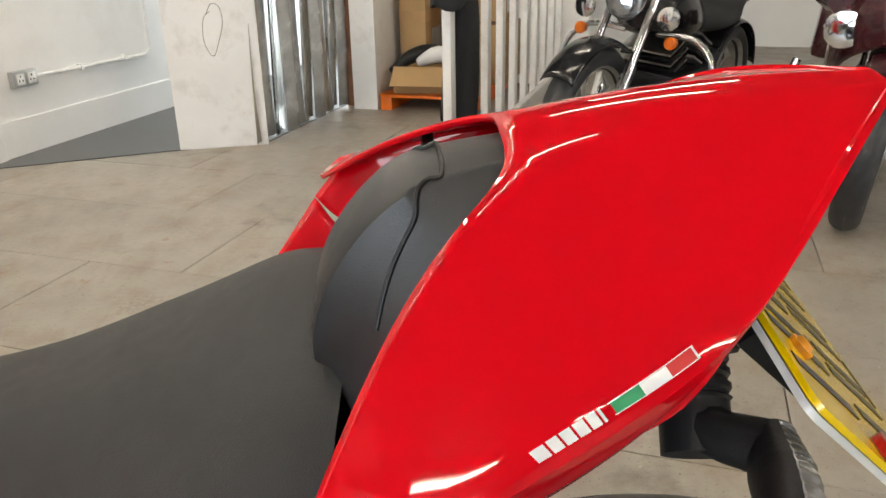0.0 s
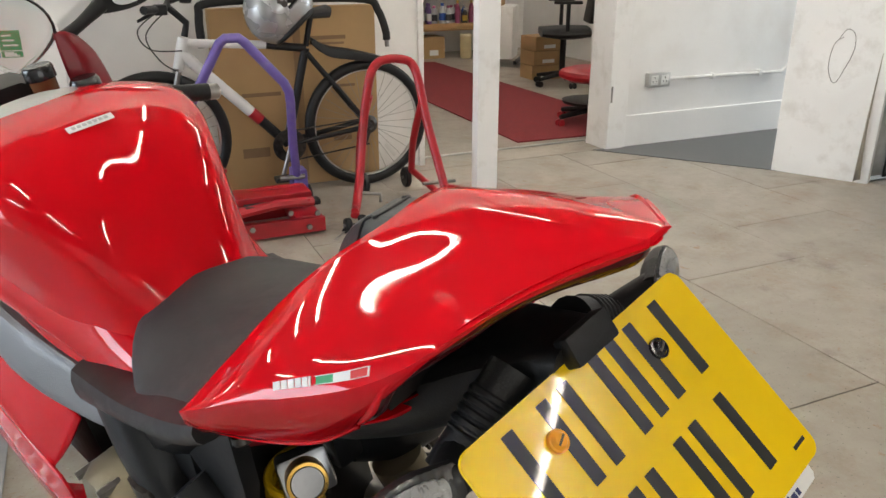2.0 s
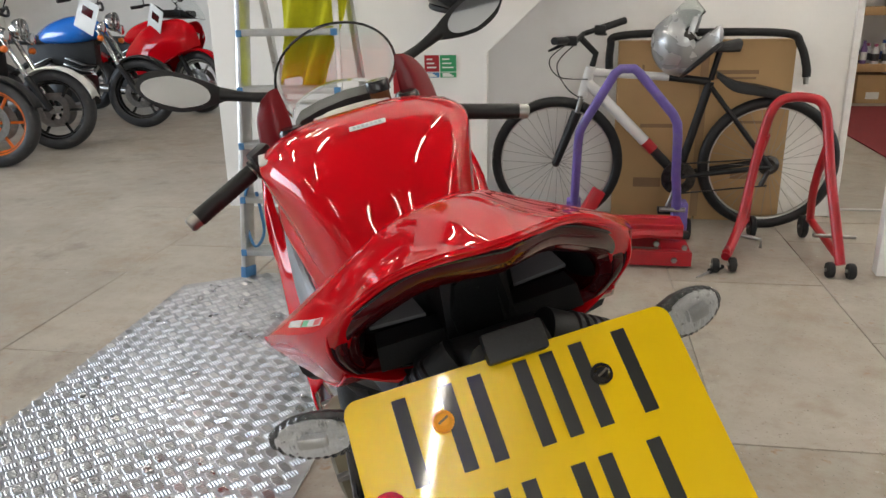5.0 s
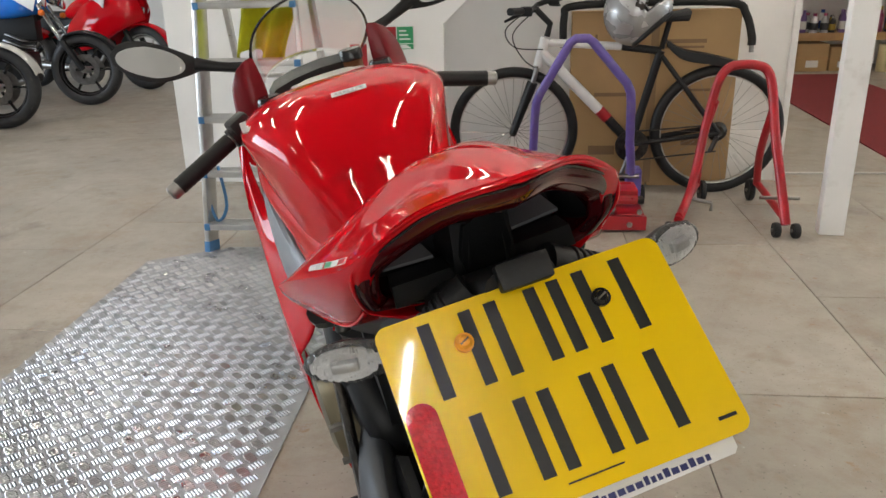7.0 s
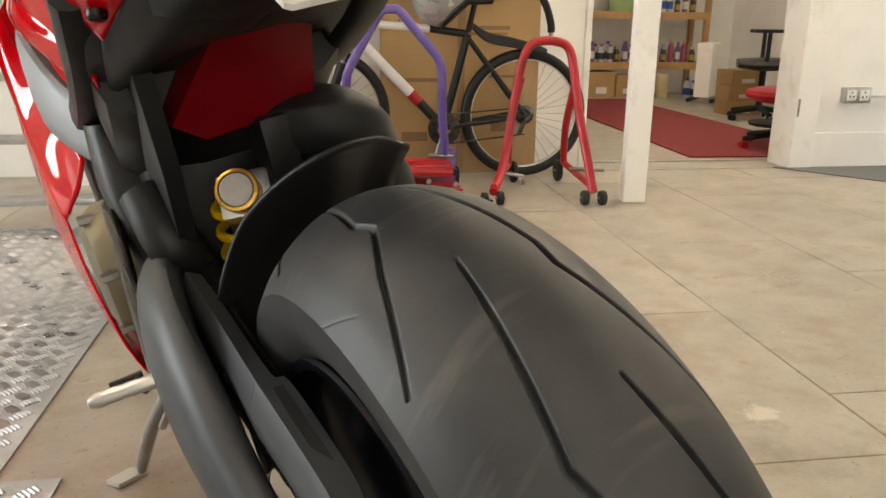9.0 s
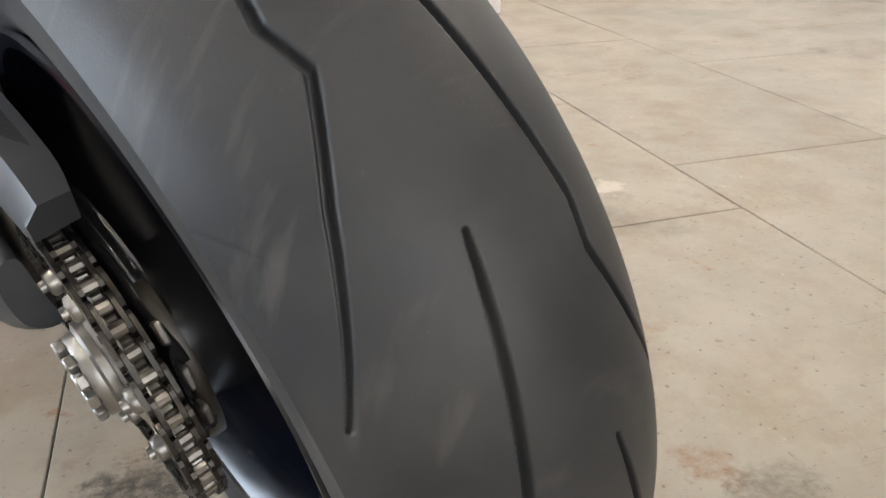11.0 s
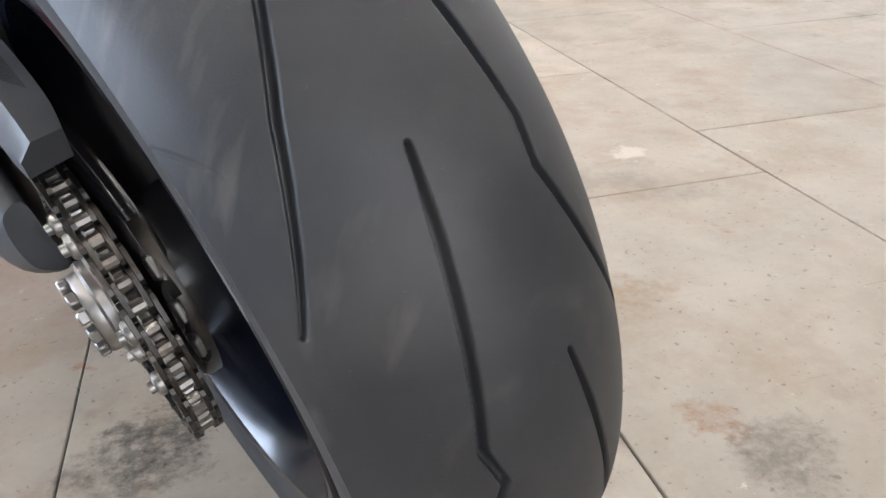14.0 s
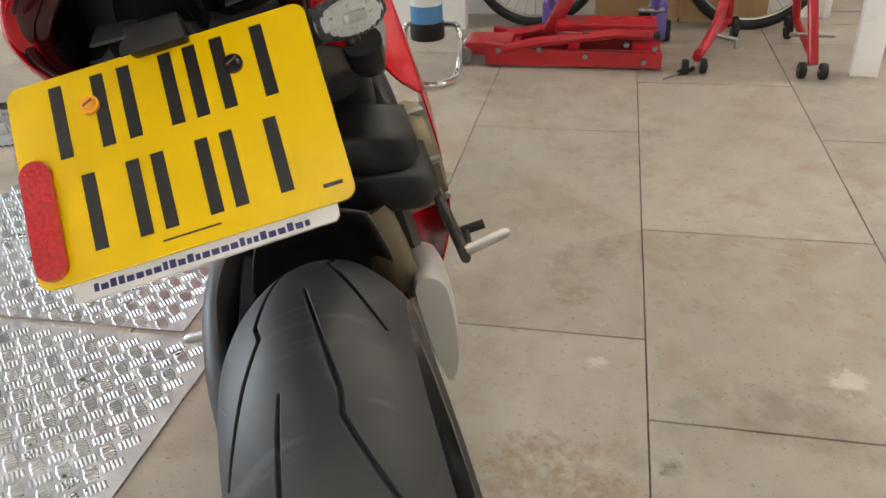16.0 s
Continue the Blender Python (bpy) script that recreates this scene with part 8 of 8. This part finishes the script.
    for x, w, z0, z1 in ((hx - 0.02, 0.06, 0.72, 0.86), (hx - 0.12, 0.14, 0.68, 0.92), (0.12, 0.155, 0.66, 0.92), (-0.08, 0.12, 0.66, 0.86), (-0.2, 0.07, 0.66, 0.78)):
        secs.append([(x, 0, z0), (x, -w, z0 + 0.03), (x, -w * 0.9, z1 - 0.07), (x, 0, z1), (x, w * 0.9, z1 - 0.07), (x, w, z0 + 0.03)])
    loft(bm, secs, 5, 5)
    part("tank", bm, tank_mat, e, "glossy painted tank")
    bm = bmnew()
    loft(bm, [[(x, -w, z - 0.07), (x, -w * .9, z), (x, 0, z + 0.015), (x, w * .9, z), (x, w, z - 0.07)] for x, w, z in ((-0.1, 0.08, 0.74), (-0.3, 0.13, 0.74), (-0.5, 0.13, 0.76), (-0.62, 0.11, 0.84), (-0.95, 0.09, 0.86))], 4, 4)
    part("seat", bm, VINYL, e)
    bm = bmnew()
    wide = 0.36
    tube(bm, [(hx - 0.22, -wide, 1.02), (hx - 0.08, -0.2, 1.06), (hx, -0.06, 0.98), (hx, 0.06, 0.98), (hx - 0.08, 0.2, 1.06), (hx - 0.22, wide, 1.02)], 0.012, 10, smooth=5)
    hb = part("handlebar", bm, CHROME if style == "cruiser" else BLACK, e)
    for s in (-1, 1):
        bm = bmnew()
        tube(bm, [(hx - 0.22, s * wide, 1.02), (hx - 0.15, s * 0.26, 1.045)], 0.018, 10)
        part("grip", bm, BLACK, hb)
        bm = bmnew()
        tube(bm, [(hx - 0.14, s * 0.25, 1.05), (hx - 0.12, s * 0.30, 1.16)], 0.006, 8)
        mr = part("mirror_stalk", bm, BLACK, hb)
        bm = bmnew()
        lathe(bm, [(0, 0.02), (0.035, 0.016), (0.05, 0.004), (0.05, 0), (0, 0)], aim((hx - 0.12, s * 0.33, 1.19), (1, 0, 0)), 20)
        part("mirror", bm, BLACK, mr)
    # lamp
    if style in ("cruiser", "naked"):
        bm = bmnew()
        lathe(bm, [(0, -0.09), (0.05, -0.08), (0.085, -0.03), (0.092, 0.01), (0.088, 0.02)], aim((hx + 0.12, 0, 0.86), (1, 0, -0.05)), 28)
        hl = part("headlight", bm, CHROME, e)
        bm = bmnew()
        lathe(bm, [(0, 0.034), (0.05, 0.03), (0.086, 0.018), (0.08, 0.01), (0, -0.02)], aim((hx + 0.12, 0, 0.86), (1, 0, -0.05)), 28)
        part("lamp_glass", bm, CLEAR, hl)
        for s in (-1, 1):
            bm = bmnew()
            lathe(bm, [(0, -0.05), (0.03, -0.04), (0.05, 0.0), (0.048, 0.01), (0, 0.02)], aim((hx + 0.10, s * 0.20, 0.80), (1, 0, 0)), 20)
            part("spot_lamp", bm, CHROME, hl)
            bm = bmnew()
            lathe(bm, [(0, -0.03), (0.024, -0.02), (0.028, 0.01), (0.02, 0.02), (0, 0.022)], aim((hx + 0.08, s * 0.22, 0.70), (1, 0, 0)), 16)
            part("indicator", bm, ORANGE, hl)
    if style == "cruiser":
        for s in (-1, 1):
            bm = bmnew()
            tube(bm, [(0.30, s * 0.10, 0.30), (0.36, s * 0.30, 0.26), (0.38, s * 0.38, 0.40), (0.36, s * 0.37, 0.60), (0.34, s * 0.26, 0.70), (0.33, s * 0.08, 0.70)], 0.016, 10, smooth=5)
            part("crash_bar", bm, CHROME, e, "chrome crash bar")
            bm = bmnew()
            box(bm, 0.0, 0.16, s * 0.28 - 0.05, s * 0.28 + 0.05, 0.28, 0.31, 0.01)
            part("footboard", bm, BLACK, e)
    if style in ("tourer", "big"):
        top = 1.22
        for s in (-1, 1):
            S = [[(fx + 0.05, s * 0.03, 0.72), (fx + 0.05, s * 0.06, 0.80), (fx - 0.0, s * 0.08, 0.92)], [(fx - 0.12, s * 0.17, 0.62), (fx - 0.12, s * 0.2, 0.78), (fx - 0.15, s * 0.16, 0.98)], [(0.28, s * 0.25, 0.42), (0.28, s * 0.27, 0.68), (0.26, s * 0.2, 0.90)], [(0.0, s * 0.24, 0.40), (-0.02, s * 0.23, 0.60), (0.02, s * 0.17, 0.74)]]
            rows = [spline(q, 5) for q in S]
            cc = [spline([r[i] for r in rows], 6) for i in range(len(rows[0]))]
            ob = grid_mesh("fairing", np.array(cc).transpose(1, 0, 2), False, False, tank_mat, e, "glossy painted fairing")
            so = ob.modifiers.new("thickness", "SOLIDIFY")
            so.thickness = 0.006
            bm = bmnew()
            loft(bm, [[(fx + 0.045, s * 0.035, 0.84), (fx + 0.04, s * 0.06, 0.80), (fx + 0.04, s * 0.03, 0.78)], [(fx - 0.08, s * 0.16, 0.88), (fx - 0.08, s * 0.175, 0.82), (fx - 0.08, s * 0.15, 0.80)]], 3, 3)
            part("headlamp", bm, CHROME, e, "clear headlamp")
            bm = bmnew()
            box(bm, -0.95, -0.45, s * 0.32 - 0.10, s * 0.32 + 0.10, 0.45, 0.78, 0.05)
            part("pannier", bm, tank_mat if style == "big" else BLACK, e)
        bm = bmnew()
        loft(bm, [[(fx + 0.04, -0.08, 0.93), (fx + 0.04, 0.08, 0.93), (fx + 0.03, 0.08, 0.925), (fx + 0.03, -0.08, 0.925)], [(fx - 0.10, -0.17, 1.06), (fx - 0.10, 0.17, 1.06), (fx - 0.11, 0.17, 1.055), (fx - 0.11, -0.17, 1.055)], [(fx - 0.28, -0.15, 1.28), (fx - 0.28, 0.15, 1.28), (fx - 0.29, 0.15, 1.275), (fx - 0.29, -0.15, 1.275)]], 4, 3)
        w = part("windscreen", bm, SCREEN, e)
        w.visible_shadow = False
        bm = bmnew()
        box(bm, fx - 0.42, fx - 0.1, -0.14, 0.14, 0.94, 1.02, 0.03)
        part("dashboard", bm, BLACK, e)
    if style == "big":
        bm = bmnew()
        loft(bm, [[(fx - 0.12, -0.24, 0.78), (fx - 0.12, 0.24, 0.78), (fx - 0.10, 0.28, 1.0), (fx - 0.1, 0, 1.12), (fx - 0.10, -0.28, 1.0)], [(fx - 0.3, -0.3, 0.78), (fx - 0.3, 0.3, 0.78), (fx - 0.28, 0.34, 1.0), (fx - 0.26, 0, 1.16), (fx - 0.28, -0.34, 1.0)]], 3, 5)
        part("bat_fairing", bm, tank_mat, e, "large glossy touring fairing")
        for s in (-1, 1):
            bm = bmnew()
            tube(bm, [(0.30, s * 0.10, 0.30), (0.36, s * 0.34, 0.26), (0.38, s * 0.40, 0.40), (0.36, s * 0.37, 0.56)], 0.018, 10, smooth=5)
            part("crash_bar", bm, CHROME, e)
            bm = bmnew()
            lathe(bm, [(0, -0.07), (0.05, -0.05), (0.075, 0.0), (0.07, 0.02), (0, 0.03)], aim((fx - 0.08, s * 0.2, 0.74), (1, 0, 0)), 20)
            part("spot_lamp", bm, CHROME, e)
    if tag:
        bm = bmnew()
        box(bm, -0.11, 0.11, -0.002, 0.002, -0.15, 0.15, 0, Matrix.Translation((hx - 0.02, -0.24, 0.90)) @ pose(0, 0, 0, 10, 30, -12))
        tg = part("price_sheet", bm, PAPER, e, "white paper sheet hung on the handlebar")
        bm = bmnew()
        box(bm, -0.06, 0.06, -0.0035, -0.002, 0.0, 0.08, 0, Matrix.Translation((hx - 0.02, -0.24, 0.90)) @ pose(0, 0, 0, 10, 30, -12))
        part("print_block", bm, DRED, tg)
    for child in e.children:
        if child.name.split(".")[0] in ("tank", "seat", "handlebar", "headlight", "dashboard", "windscreen", "price_sheet"):
            child.location.z += up
    if up:
        bm = bmnew()
        box(bm, -0.3, 0.36, -0.07, 0.07, 0.60, 0.70 + up, 0.03)
        part("air_box", bm, BLACK, e)
    return e


def stand_at(fx, fy, heading, lean=-6):
    """A pose whose front wheel stands at (fx, fy) and which faces heading degrees."""
    a = math.radians(heading)
    return pose(fx - 0.75 * math.cos(a), fy - 0.75 * math.sin(a), 0, 0, 0, heading) @ pose(0, 0, 0, lean, 0, 0)


BLUET = material("bright_blue_paint", (0.01, 0.16, 0.62), 0.2, coat=1.0, vary=0.04)
GREYP = material("dark_grey_paint", (0.05, 0.05, 0.055), 0.25, coat=0.8, vary=0.08)
WHITEP = material("white_plastic", (0.72, 0.72, 0.7), 0.35, vary=0.04)
parked_motorcycle(stand_at(-4.56, 5.04, 8), "blue tank roadster motorcycle parked with a paper sheet", BLUET, BLACK, "naked", None, True, 0.14)
parked_motorcycle(stand_at(-4.45, 6.02, -10), "red touring motorcycle with fairing and paper sheet", RED, RED, "tourer", ALU, True, 0.06)
parked_motorcycle(stand_at(-4.68, 3.90, 10), "dark adventure motorcycle with a white front mudguard", GREYP, WHITEP, "naked", GLOSSB, False, 0.12)
parked_motorcycle(stand_at(-4.70, 3.20, 14), "dark motorcycle with orange wheel rims", GREYP, BLACK, "naked", ORANGE)
parked_motorcycle(stand_at(2.46, -0.93, 158), "black and chrome cruiser motorcycle with crash bars", GLOSSB, GLOSSB, "cruiser", ALU)
parked_motorcycle(stand_at(2.34, -2.03, 166), "large maroon touring motorcycle with chrome trim", MAROON, MAROON, "big", ALU)
